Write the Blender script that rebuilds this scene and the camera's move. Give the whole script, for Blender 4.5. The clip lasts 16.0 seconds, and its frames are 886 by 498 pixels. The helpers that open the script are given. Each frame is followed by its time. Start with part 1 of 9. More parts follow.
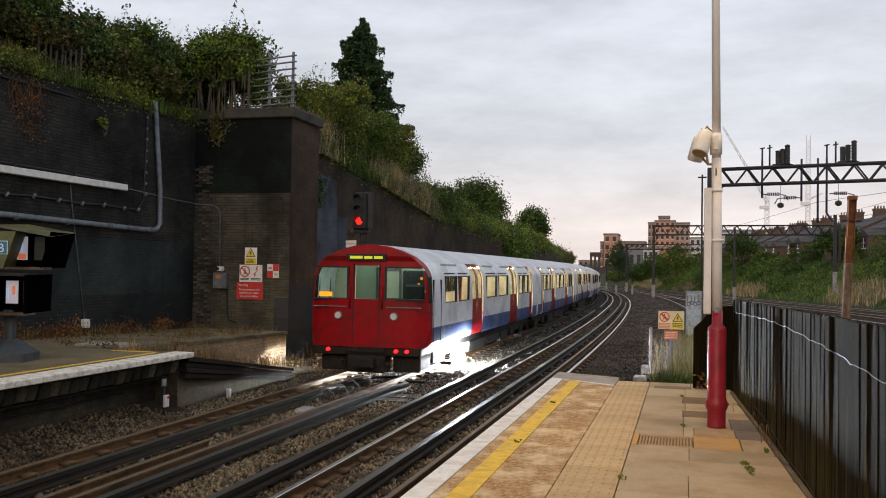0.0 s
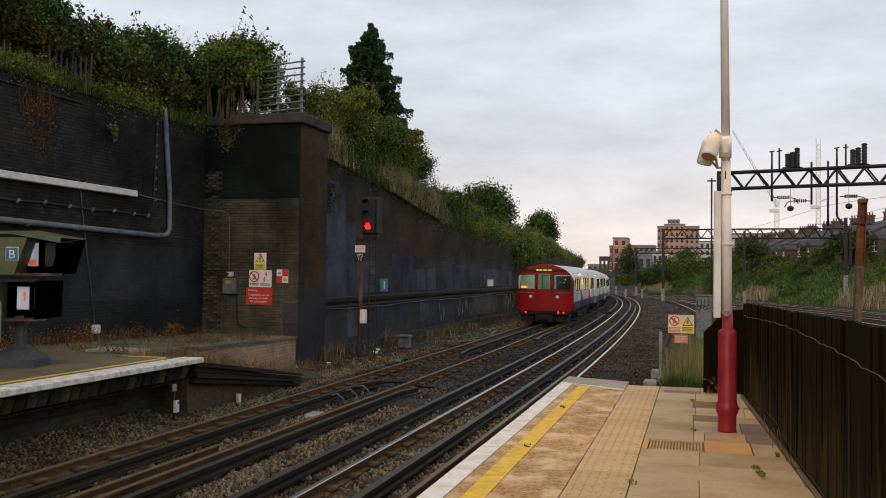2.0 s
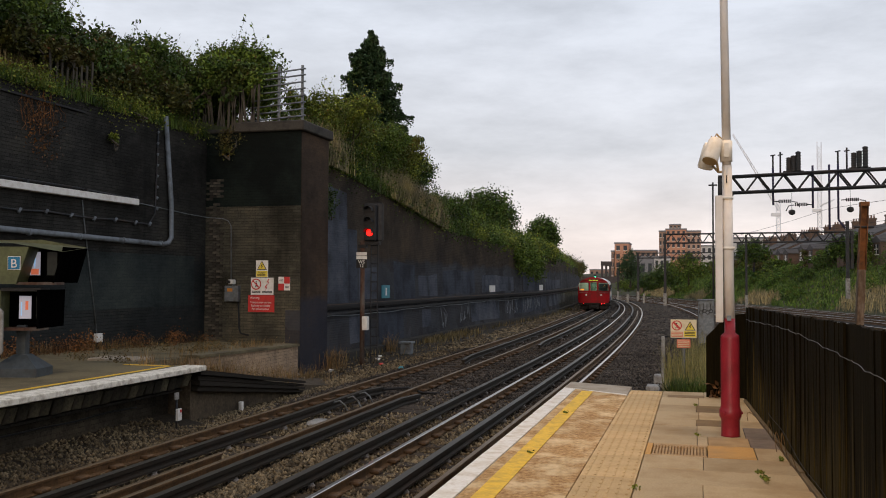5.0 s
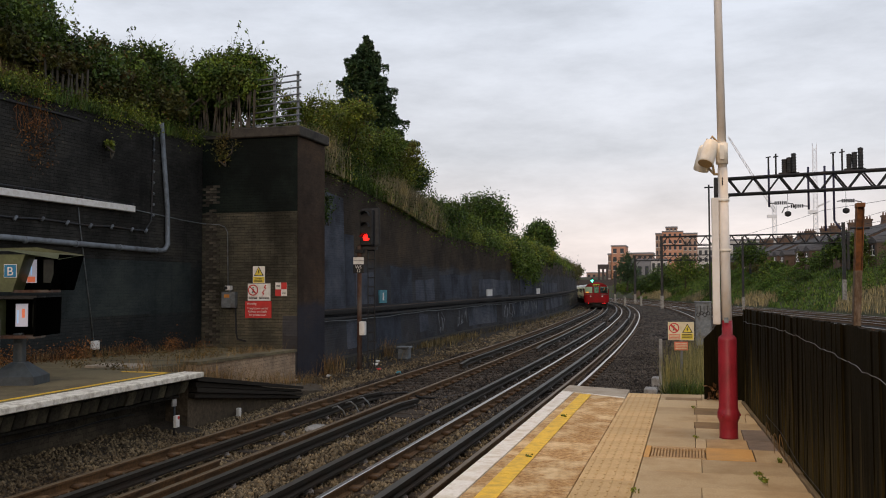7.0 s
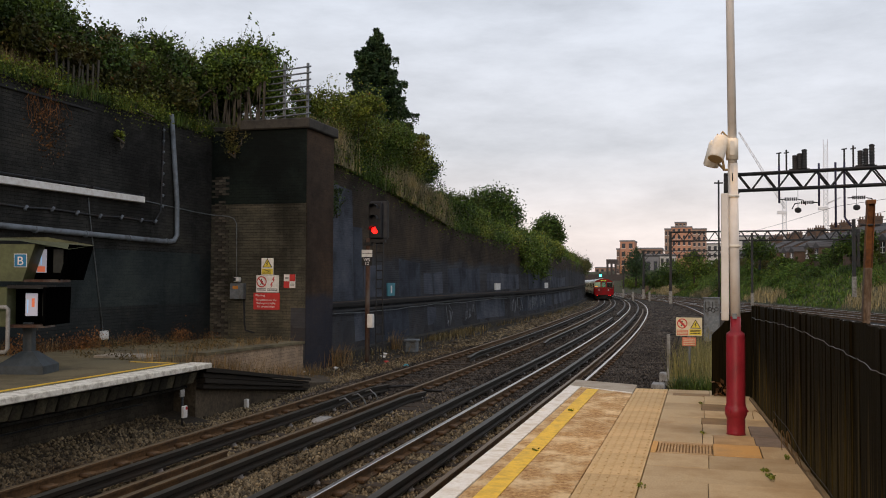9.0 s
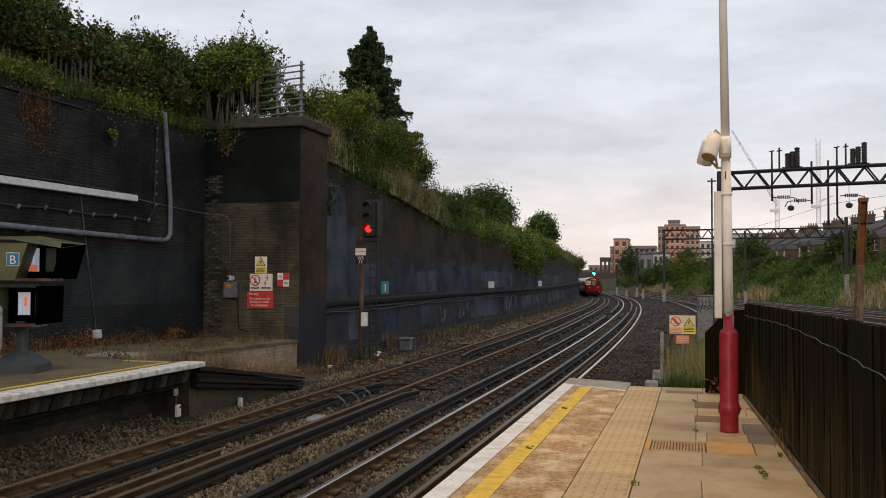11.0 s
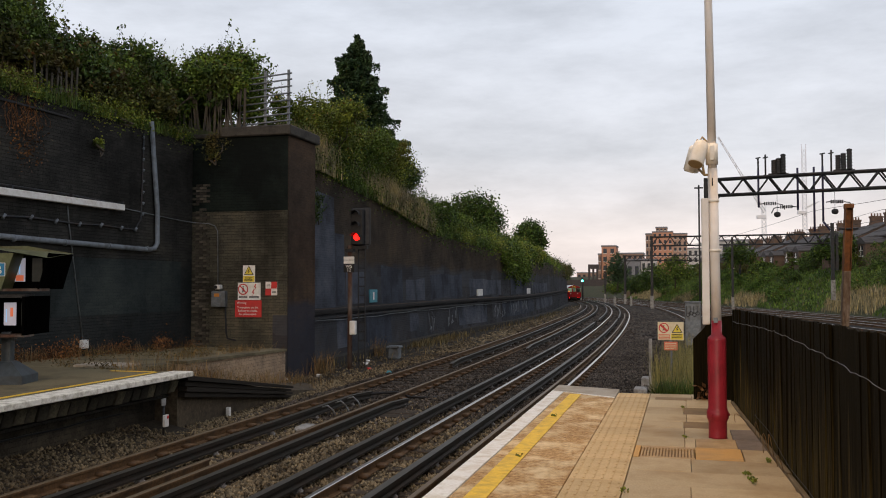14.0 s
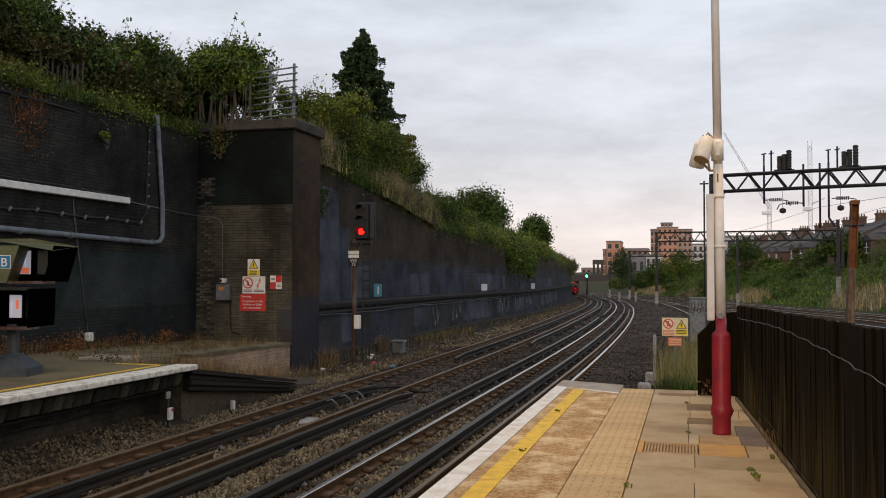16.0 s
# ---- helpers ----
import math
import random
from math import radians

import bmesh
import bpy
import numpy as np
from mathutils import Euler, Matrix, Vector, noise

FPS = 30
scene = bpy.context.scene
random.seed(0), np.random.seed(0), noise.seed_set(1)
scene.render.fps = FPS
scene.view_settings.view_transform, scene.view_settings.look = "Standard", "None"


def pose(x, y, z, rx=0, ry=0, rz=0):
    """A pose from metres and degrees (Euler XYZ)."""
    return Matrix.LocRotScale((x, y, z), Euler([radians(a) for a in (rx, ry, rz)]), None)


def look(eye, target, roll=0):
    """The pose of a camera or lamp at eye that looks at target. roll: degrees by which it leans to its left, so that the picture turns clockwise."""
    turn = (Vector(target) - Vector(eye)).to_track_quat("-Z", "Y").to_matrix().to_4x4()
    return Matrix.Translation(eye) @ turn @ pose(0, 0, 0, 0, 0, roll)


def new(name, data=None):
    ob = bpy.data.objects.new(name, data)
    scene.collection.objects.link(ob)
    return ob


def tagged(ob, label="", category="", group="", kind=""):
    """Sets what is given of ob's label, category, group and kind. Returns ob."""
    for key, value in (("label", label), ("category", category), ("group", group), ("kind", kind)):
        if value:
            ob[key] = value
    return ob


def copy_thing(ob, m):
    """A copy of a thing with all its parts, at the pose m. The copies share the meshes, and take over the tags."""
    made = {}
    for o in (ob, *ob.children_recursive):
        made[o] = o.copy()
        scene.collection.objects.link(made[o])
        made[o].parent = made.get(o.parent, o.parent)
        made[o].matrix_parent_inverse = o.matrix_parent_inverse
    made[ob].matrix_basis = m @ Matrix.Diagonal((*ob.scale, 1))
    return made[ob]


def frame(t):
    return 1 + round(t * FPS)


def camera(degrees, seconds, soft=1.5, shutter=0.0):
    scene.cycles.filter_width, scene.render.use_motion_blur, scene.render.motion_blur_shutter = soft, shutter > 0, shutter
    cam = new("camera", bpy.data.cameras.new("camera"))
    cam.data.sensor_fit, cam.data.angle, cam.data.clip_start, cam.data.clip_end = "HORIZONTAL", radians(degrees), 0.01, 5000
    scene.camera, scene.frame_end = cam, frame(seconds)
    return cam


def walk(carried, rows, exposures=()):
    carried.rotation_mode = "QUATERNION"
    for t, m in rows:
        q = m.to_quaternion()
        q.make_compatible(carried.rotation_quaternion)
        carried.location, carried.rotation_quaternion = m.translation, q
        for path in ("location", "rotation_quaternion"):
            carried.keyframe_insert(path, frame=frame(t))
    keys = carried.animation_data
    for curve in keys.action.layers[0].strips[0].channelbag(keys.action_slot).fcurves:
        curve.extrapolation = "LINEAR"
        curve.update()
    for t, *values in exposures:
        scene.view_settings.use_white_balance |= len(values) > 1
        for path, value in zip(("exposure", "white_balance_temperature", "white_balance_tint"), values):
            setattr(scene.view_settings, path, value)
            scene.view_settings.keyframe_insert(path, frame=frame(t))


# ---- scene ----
cam = camera(51.65, 16.0, soft=1.0)
EYE = (0.0, 0.0, 1.54)          # standing on the right-hand platform, whose top is z = 0


def aim(yaw, pitch, roll):
    """The camera's pose: yaw to the left of +y, pitch up, roll as look()."""
    a, b = radians(yaw), radians(pitch)
    way = Vector((-math.sin(a) * math.cos(b), math.cos(a) * math.cos(b), math.sin(b)))
    return look(EYE, Vector(EYE) + way * 10, roll)


walk(cam, [(t, aim(a, b, c)) for t, a, b, c in (
    (0.0, 14.804, 1.273, 0.853), (0.5, 14.984, 1.323, 0.809), (1.0, 15.099, 1.395, 0.728), (1.5, 15.216, 1.462, 0.698),
    (2.0, 15.37, 1.555, 0.655), (2.5, 15.474, 1.616, 0.587), (3.0, 15.528, 1.665, 0.536), (3.5, 15.552, 1.745, 0.5),
    (4.0, 15.594, 1.761, 0.491), (6.5, 15.24, 2.238, -0.205), (7.0, 15.273, 2.218, -0.227), (7.5, 15.39, 2.13, -0.127),
    (8.0, 15.576, 2.04, -0.011), (8.5, 15.732, 1.924, 0.211), (9.0, 15.8, 1.803, 0.3), (11.5, 15.224, 1.703, 0.164),
    (12.0, 15.034, 1.811, 0.096), (12.5, 14.903, 1.899, -0.012), (13.0, 14.714, 1.987, -0.047), (13.5, 14.608, 2.073, -0.028),
    (14.0, 14.682, 2.191, -0.096), (14.5, 14.887, 2.189, -0.082), (15.0, 14.952, 2.02, -0.002), (15.5, 14.992, 1.897, 0.124),
    (16.0, 14.97, 1.856, 0.194),
)])

# ---- light: an overcast evening, the sun low behind the camera ----
SUN_EL, SUN_AZ = radians(20), radians(182)
world = bpy.data.worlds.new("evening_sky")
scene.world = world
world.use_nodes = True


def sky():
    nt = world.node_tree
    n, l = nt.nodes, nt.links
    n.clear()
    out = n.new("ShaderNodeOutputWorld")
    bg = n.new("ShaderNodeBackground")
    nish = n.new("ShaderNodeTexSky")
    nish.sky_type, nish.sun_disc = "NISHITA", False
    nish.sun_elevation, nish.sun_rotation = SUN_EL, SUN_AZ
    nish.dust_density = 3.0
    gain = n.new("ShaderNodeVectorMath")
    gain.operation = "SCALE"
    gain.inputs["Scale"].default_value = 0.08
    l.new(nish.outputs[0], gain.inputs[0])
    co = n.new("ShaderNodeTexCoord")
    sep = n.new("ShaderNodeSeparateXYZ")
    l.new(co.outputs["Generated"], sep.inputs[0])
    ramp = n.new("ShaderNodeValToRGB")
    e = ramp.color_ramp.elements
    e[0].position, e[0].color = 0.0, (0.92, 0.80, 0.765, 1)
    e[1].position, e[1].color = 1.0, (0.60, 0.64, 0.75, 1)
    for p, c in ((0.045, (0.95, 0.845, 0.81, 1)), (0.09, (0.82, 0.775, 0.785, 1)), (0.14, (0.74, 0.745, 0.79, 1)), (0.3, (0.70, 0.735, 0.81, 1))):
        x = e.new(p)
        x.color = c
    l.new(sep.outputs["Z"], ramp.inputs[0])
    # long flat cloud banks
    mp = n.new("ShaderNodeMapping")
    mp.inputs["Scale"].default_value = (2.0, 2.0, 7.0)
    l.new(co.outputs["Generated"], mp.inputs[0])
    no = n.new("ShaderNodeTexNoise")
    no.inputs["Scale"].default_value, no.inputs["Detail"].default_value, no.inputs["Roughness"].default_value = 2.4, 9, 0.62
    l.new(mp.outputs[0], no.inputs["Vector"])
    shade = n.new("ShaderNodeMapRange")
    shade.inputs[1].default_value, shade.inputs[2].default_value = 0.33, 0.66
    shade.inputs[3].default_value, shade.inputs[4].default_value = 0.85, 1.13
    l.new(no.outputs[0], shade.inputs[0])
    cloud = n.new("ShaderNodeVectorMath")
    cloud.operation = "SCALE"
    l.new(ramp.outputs[0], cloud.inputs[0])
    l.new(shade.outputs[0], cloud.inputs["Scale"])
    mix = n.new("ShaderNodeMix")
    mix.data_type = "RGBA"
    mix.inputs["Factor"].default_value = 0.88
    l.new(gain.outputs[0], mix.inputs["A"])
    l.new(cloud.outputs[0], mix.inputs["B"])
    l.new(mix.outputs["Result"], bg.inputs[0])
    bg.inputs[1].default_value = 1.08
    l.new(bg.outputs[0], out.inputs[0])


sky()
sun_data = bpy.data.lights.new("low_sun", "SUN")
sun_data.energy, sun_data.angle, sun_data.color = 0.8, radians(14), (1.0, 0.74, 0.52)
sun = new("low_sun", sun_data)
sun.matrix_world = look((0, 0, 60), Vector((0, 0, 60)) - Vector((math.sin(SUN_AZ) * math.cos(SUN_EL), math.cos(SUN_AZ) * math.cos(SUN_EL), math.sin(SUN_EL))))
# sodium lamp assumed on the post's top; two unseen ones added to warm paving
for name, where, watts in (("platform_lamp", (0.26, 9.6, 6.2), 62), ("platform_lamp", (0.3, 1.0, 6.2), 80), ("platform_lamp", (0.3, -7.5, 6.2), 62)):
    lamp_data = bpy.data.lights.new(name, "AREA")
    lamp_data.shape, lamp_data.size, lamp_data.energy, lamp_data.color = "DISK", 0.45, watts, (1.0, 0.60, 0.24)
    lamp_data.spread = radians(150)
    new(name, lamp_data).location = where
scene.view_settings.exposure = 0.0


# ---- materials ----
def bsdf(name):
    m = bpy.data.materials.new(name)
    m.use_nodes = True
    nt = m.node_tree
    return m, nt, nt.nodes["Principled BSDF"]


def noise_node(nt, vec, scale, detail=4.0, rough=0.6):
    n = nt.nodes.new("ShaderNodeTexNoise")
    n.inputs["Scale"].default_value, n.inputs["Detail"].default_value, n.inputs["Roughness"].default_value = scale, detail, rough
    nt.links.new(vec, n.inputs["Vector"])
    return n.outputs[0]


def ramp_node(nt, fac, stops):
    r = nt.nodes.new("ShaderNodeValToRGB")
    e = r.color_ramp.elements
    e[0].position, e[0].color = stops[0][0], (*stops[0][1], 1)
    e[1].position, e[1].color = stops[-1][0], (*stops[-1][1], 1)
    for p, c in stops[1:-1]:
        e.new(p).color = (*c, 1)
    nt.links.new(fac, r.inputs[0])
    return r.outputs[0]


def mix_node(nt, fac, a, b, kind="MIX"):
    m = nt.nodes.new("ShaderNodeMix")
    m.data_type, m.blend_type = "RGBA", kind
    for key, v in (("Factor", fac), ("A", a), ("B", b)):
        if isinstance(v, (int, float)):
            m.inputs[key].default_value = v
        elif isinstance(v, tuple):
            m.inputs[key].default_value = (*v, 1)
        else:
            nt.links.new(v, m.inputs[key])
    return m.outputs["Result"]


def math_node(nt, op, a, b=0.0):
    m = nt.nodes.new("ShaderNodeMath")
    m.operation = op
    for i, v in enumerate((a, b)):
        if isinstance(v, (int, float)):
            m.inputs[i].default_value = v
        else:
            nt.links.new(v, m.inputs[i])
    return m.outputs[0]


def coords(nt, scale=(1, 1, 1)):
    co = nt.nodes.new("ShaderNodeTexCoord")
    mp = nt.nodes.new("ShaderNodeMapping")
    mp.inputs["Scale"].default_value = scale
    nt.links.new(co.outputs["Object"], mp.inputs[0])
    return mp.outputs[0]


def bump(nt, p, height, strength=0.4, dist=0.01):
    b = nt.nodes.new("ShaderNodeBump")
    b.inputs["Strength"].default_value, b.inputs["Distance"].default_value = strength, dist
    nt.links.new(height, b.inputs["Height"])
    nt.links.new(b.outputs[0], p.inputs["Normal"])


def mat(name, a, b, stain=None, rough=0.8, metal=0.0, fine=40.0, coarse=1.5, stretch=(1, 1, 1), relief=0.3, per_object=0.0, per_island=0.0, spec=0.3):
    """A surface from colour a to colour b in fine grain, with broad stains."""
    m, nt, p = bsdf(name)
    v = coords(nt, stretch)
    g = noise_node(nt, v, fine, 5)
    col = ramp_node(nt, g, ((0.3, a), (0.7, b)))
    if stain:
        s = noise_node(nt, v, coarse, 6, 0.65)
        f = nt.nodes.new("ShaderNodeMapRange")
        f.inputs[1].default_value, f.inputs[2].default_value = 0.45, 0.68
        nt.links.new(s, f.inputs[0])
        col = mix_node(nt, f.outputs[0], col, stain)
    rnd = None
    if per_object:
        o = nt.nodes.new("ShaderNodeObjectInfo")
        rnd, amount = o.outputs["Random"], per_object
    elif per_island:
        o = nt.nodes.new("ShaderNodeNewGeometry")
        rnd, amount = o.outputs["Random Per Island"], per_island
    if rnd is not None:
        mr = nt.nodes.new("ShaderNodeMapRange")
        mr.inputs[3].default_value, mr.inputs[4].default_value = 1 - amount, 1 + amount
        nt.links.new(rnd, mr.inputs[0])
        s = nt.nodes.new("ShaderNodeVectorMath")
        s.operation = "SCALE"
        nt.links.new(col, s.inputs[0])
        nt.links.new(mr.outputs[0], s.inputs["Scale"])
        col = s.outputs[0]
    nt.links.new(col, p.inputs["Base Color"])
    p.inputs["Roughness"].default_value, p.inputs["Metallic"].default_value = rough, metal
    p.inputs["Specular IOR Level"].default_value = spec
    if relief:
        bump(nt, p, g, relief, 0.006)
    return m


def glow(name, colour, power, rough=0.4):
    m, nt, p = bsdf(name)
    p.inputs["Base Color"].default_value = (*[min(1, c) * 0.6 for c in colour], 1)
    p.inputs["Emission Color"].default_value = (*colour, 1)
    p.inputs["Emission Strength"].default_value = power
    p.inputs["Roughness"].default_value = rough
    return m


def glass(name, tint, clear=0.75):
    m, nt, p = bsdf(name)
    t = nt.nodes.new("ShaderNodeBsdfTransparent")
    t.inputs[0].default_value = (*tint, 1)
    mx = nt.nodes.new("ShaderNodeMixShader")
    mx.inputs[0].default_value = clear
    p.inputs["Base Color"].default_value = (0.02, 0.025, 0.03, 1)
    p.inputs["Roughness"].default_value = 0.05
    nt.links.new(p.outputs[0], mx.inputs[1])
    nt.links.new(t.outputs[0], mx.inputs[2])
    nt.links.new(mx.outputs[0], nt.nodes["Material Output"].inputs[0])
    return m


def brick_mat(name, tone, tone2, mortar, paint=None, paint_z=None, paint_amount=0.5, paint2=None, strength=0.5):
    """Brickwork with real course sizes along walls; paint: a coat in worn patches, thicker below paint_z."""
    m, nt, p = bsdf(name)
    co = nt.nodes.new("ShaderNodeTexCoord")
    sep = nt.nodes.new("ShaderNodeSeparateXYZ")
    nt.links.new(co.outputs["Object"], sep.inputs[0])
    cmb = nt.nodes.new("ShaderNodeCombineXYZ")
    nt.links.new(math_node(nt, "ADD", sep.outputs["X"], sep.outputs["Y"]), cmb.inputs[0])
    nt.links.new(sep.outputs["Z"], cmb.inputs[1])
    br = nt.nodes.new("ShaderNodeTexBrick")
    br.inputs["Scale"].default_value = 1.0
    br.inputs["Brick Width"].default_value, br.inputs["Row Height"].default_value = 0.225, 0.075
    br.inputs["Mortar Size"].default_value, br.inputs["Mortar Smooth"].default_value = 0.006, 0.3
    br.inputs["Color1"].default_value, br.inputs["Color2"].default_value, br.inputs["Mortar"].default_value = (*tone, 1), (*tone2, 1), (*mortar, 1)
    nt.links.new(cmb.outputs[0], br.inputs["Vector"])
    v = coords(nt)
    fine = noise_node(nt, v, 30, 4)
    broad = noise_node(nt, v, 0.55, 7, 0.62)
    col = mix_node(nt, ramp_node(nt, fine, ((0.3, (0, 0, 0)), (0.75, (1, 1, 1)))), br.outputs["Color"], tuple(c * 1.35 for c in tone2))
    soot = ramp_node(nt, broad, ((0.36, (0.35, 0.34, 0.33)), (0.50, (1, 1, 1)), (0.66, (1.7, 1.6, 1.45))))
    col = mix_node(nt, 0.85, col, soot, "MULTIPLY")
    # upright streaks where water runs down
    streak = noise_node(nt, coords(nt, (2.2, 2.2, 0.12)), 1.3, 4)
    col = mix_node(nt, ramp_node(nt, streak, ((0.55, (0, 0, 0)), (0.75, (0.5, 0.5, 0.5)))), col, tuple(c * 0.45 for c in tone))
    height = br.outputs["Fac"]
    if paint:
        pn = noise_node(nt, coords(nt, (0.5, 0.5, 0.9)), 0.9, 6, 0.55)
        zt = nt.nodes.new("ShaderNodeMapRange")
        zt.inputs[1].default_value, zt.inputs[2].default_value = paint_z - 0.12, paint_z + 0.12
        zt.inputs[3].default_value, zt.inputs[4].default_value = 1.0, 0.0
        nt.links.new(math_node(nt, "ADD", sep.outputs["Z"], math_node(nt, "MULTIPLY", math_node(nt, "SUBTRACT", pn, 0.5), 1.1)), zt.inputs[0])
        # rolled squares of newer paint
        ck = nt.nodes.new("ShaderNodeTexVoronoi")
        ck.distance, ck.inputs["Scale"].default_value = "CHEBYCHEV", 0.75
        nt.links.new(cmb.outputs[0], ck.inputs["Vector"])
        ck2 = nt.nodes.new("ShaderNodeMapRange")
        ck2.inputs[1].default_value, ck2.inputs[2].default_value, ck2.inputs[4].default_value = 0.35, 1.0, 0.8
        nt.links.new(math_node(nt, "MULTIPLY", math_node(nt, "ADD", ck.outputs["Color"], pn), 0.62), ck2.inputs[0])
        tone_p = mix_node(nt, ck2.outputs[0], paint, paint2 or tuple(c * 1.5 for c in paint))
        f = math_node(nt, "MULTIPLY", zt.outputs[0], paint_amount)
        wear = ramp_node(nt, noise_node(nt, v, 5.5, 6, 0.7), ((0.30, (0.3, 0.3, 0.3)), (0.45, (1, 1, 1))))
        f = math_node(nt, "MULTIPLY", f, wear)
        col = mix_node(nt, f, col, mix_node(nt, 0.25, tone_p, col))
    nt.links.new(col, p.inputs["Base Color"])
    p.inputs["Roughness"].default_value = 0.82
    p.inputs["Specular IOR Level"].default_value = 0.14
    inv = math_node(nt, "SUBTRACT", math_node(nt, "MULTIPLY", fine, 0.4), height)
    bump(nt, p, inv, strength, 0.012)
    return m


M = {}
M["brick_dark"] = brick_mat("sooty_brick", (0.0085, 0.0088, 0.0082), (0.036, 0.035, 0.031), (0.004, 0.004, 0.004), (0.0125, 0.016, 0.0165), 2.15, 0.8, (0.025, 0.032, 0.034), 1.6)
M["brick_pier"] = brick_mat("pier_brick", (0.024, 0.0235, 0.0165), (0.074, 0.068, 0.050), (0.010, 0.010, 0.009), strength=1.4)
M["brick_upper"] = brick_mat("painted_pier_brick", (0.005, 0.0085, 0.0072), (0.0105, 0.0150, 0.0122), (0.003, 0.004, 0.004), strength=1.3)
M["brick_blue"] = brick_mat("blue_painted_brick", (0.023, 0.0165, 0.0105), (0.042, 0.0305, 0.0195), (0.014, 0.012, 0.010), (0.020, 0.024, 0.031), 2.3, 0.92, (0.095, 0.105, 0.125), 0.9)
M["brick_light"] = mat("stock_brick", (0.055, 0.048, 0.036), (0.115, 0.098, 0.072), (0.02, 0.018, 0.016), 0.9, fine=25, coarse=6, per_object=0.6)
M["patch_light"] = brick_mat("blue_grey_touch_up", (0.044, 0.050, 0.064), (0.064, 0.071, 0.088), (0.036, 0.040, 0.050), strength=0.7)
M["patch_dark"] = brick_mat("dark_blue_touch_up", (0.026, 0.031, 0.042), (0.040, 0.046, 0.060), (0.02, 0.024, 0.032), strength=0.5)
M["brick_side"] = brick_mat("brown_pier_side", (0.025, 0.0165, 0.0105), (0.044, 0.0285, 0.0175), (0.018, 0.015, 0.013), (0.022, 0.026, 0.038), 0.9, 0.95)
M["coping"] = mat("weathered_coping_stone", (0.040, 0.035, 0.029), (0.075, 0.066, 0.054), (0.02, 0.019, 0.016), 0.9, coarse=3)
M["ballast"] = mat("ballast_bed", (0.010, 0.0072, 0.004), (0.050, 0.037, 0.022), (0.018, 0.0135, 0.0075), 0.95, fine=22, coarse=0.6, relief=1.0)
M["ledge_black"] = mat("blackened_ledge", (0.006, 0.0055, 0.005), (0.020, 0.017, 0.014), None, 0.9, fine=20)
M["ledge_rusty"] = mat("rust_stained_ledge_top", (0.022, 0.017, 0.013), (0.060, 0.044, 0.031), (0.11, 0.055, 0.028), 0.9, fine=20, coarse=2.2)
M["ballast_dark"] = mat("main_line_ballast", (0.008, 0.007, 0.006), (0.034, 0.029, 0.024), (0.014, 0.012, 0.010), 0.95, fine=14, coarse=0.4, relief=1.0)
M["stone"] = mat("ballast_stone", (0.085, 0.063, 0.034), (0.23, 0.180, 0.108), (0.050, 0.034, 0.018), 0.9, fine=60, coarse=0.8, per_island=0.75)
M["stone_dark"] = mat("oily_ballast_stone", (0.036, 0.0285, 0.0225), (0.112, 0.093, 0.076), (0.020, 0.0155, 0.012), 0.9, fine=60, coarse=0.8, per_island=0.7)
M["sleeper"] = mat("tarred_sleeper", (0.022, 0.0145, 0.008), (0.070, 0.046, 0.026), (0.016, 0.011, 0.007), 0.9, fine=18, coarse=2, stretch=(0.2, 3, 3), per_object=0.3)
M["rail_rust"] = mat("rusted_rail_web", (0.085, 0.044, 0.017), (0.17, 0.093, 0.038), (0.045, 0.026, 0.013), 0.75, 0.2, fine=30, coarse=3)
M["rail_shine"] = mat("worn_rail_head", (0.42, 0.39, 0.36), (0.56, 0.53, 0.49), None, 0.3, 1.0, fine=20, stretch=(8, 0.3, 8), relief=0.05)
M["rail_dull"] = mat("tarnished_rail_head", (0.13, 0.086, 0.044), (0.20, 0.136, 0.073), None, 0.48, 0.7, fine=20, stretch=(8, 0.3, 8), relief=0.1)
M["conductor"] = mat("conductor_rail", (0.010, 0.0078, 0.005), (0.024, 0.019, 0.012), (0.026, 0.015, 0.008), 0.75, 0.1, fine=25, coarse=2)
M["conductor_top"] = mat("conductor_rail_top", (0.050, 0.043, 0.032), (0.090, 0.079, 0.060), None, 0.5, 0.7, fine=15, stretch=(8, 0.3, 8), relief=0.05)
M["insulator"] = mat("dirty_porcelain", (0.20, 0.18, 0.16), (0.34, 0.31, 0.28), (0.08, 0.06, 0.05), 0.4, coarse=9)
M["slab"] = mat("paving_slab", (0.41, 0.30, 0.165), (0.55, 0.415, 0.24), (0.36, 0.24, 0.115), 0.85, fine=70, coarse=1.6, per_object=0.16)
# the lamp's warm pool by the post, put into the slab as orange
M["slab_orange"] = mat("stained_paving_slab", (0.52, 0.27, 0.075), (0.62, 0.36, 0.12), (0.42, 0.25, 0.10), 0.85, fine=70, coarse=2)
M["slab_worn"] = mat("worn_rough_paving", (0.22, 0.098, 0.026), (0.64, 0.40, 0.165), (0.76, 0.58, 0.33), 0.9, fine=26, coarse=3.2, stretch=(1, 0.8, 1), per_object=0.1, relief=0.7)
M["tactile"] = mat("buff_tactile_paving", (0.52, 0.35, 0.16), (0.63, 0.45, 0.23), (0.44, 0.29, 0.12), 0.8, fine=60, coarse=2.5, per_object=0.08)
M["white_line"] = mat("chipped_white_paint", (0.76, 0.71, 0.62), (0.88, 0.84, 0.76), (0.62, 0.53, 0.40), 0.7, fine=35, coarse=6)
M["edge_white"] = mat("grimy_white_edge", (0.74, 0.69, 0.58), (0.88, 0.83, 0.72), (0.40, 0.34, 0.25), 0.75, fine=22, coarse=7)
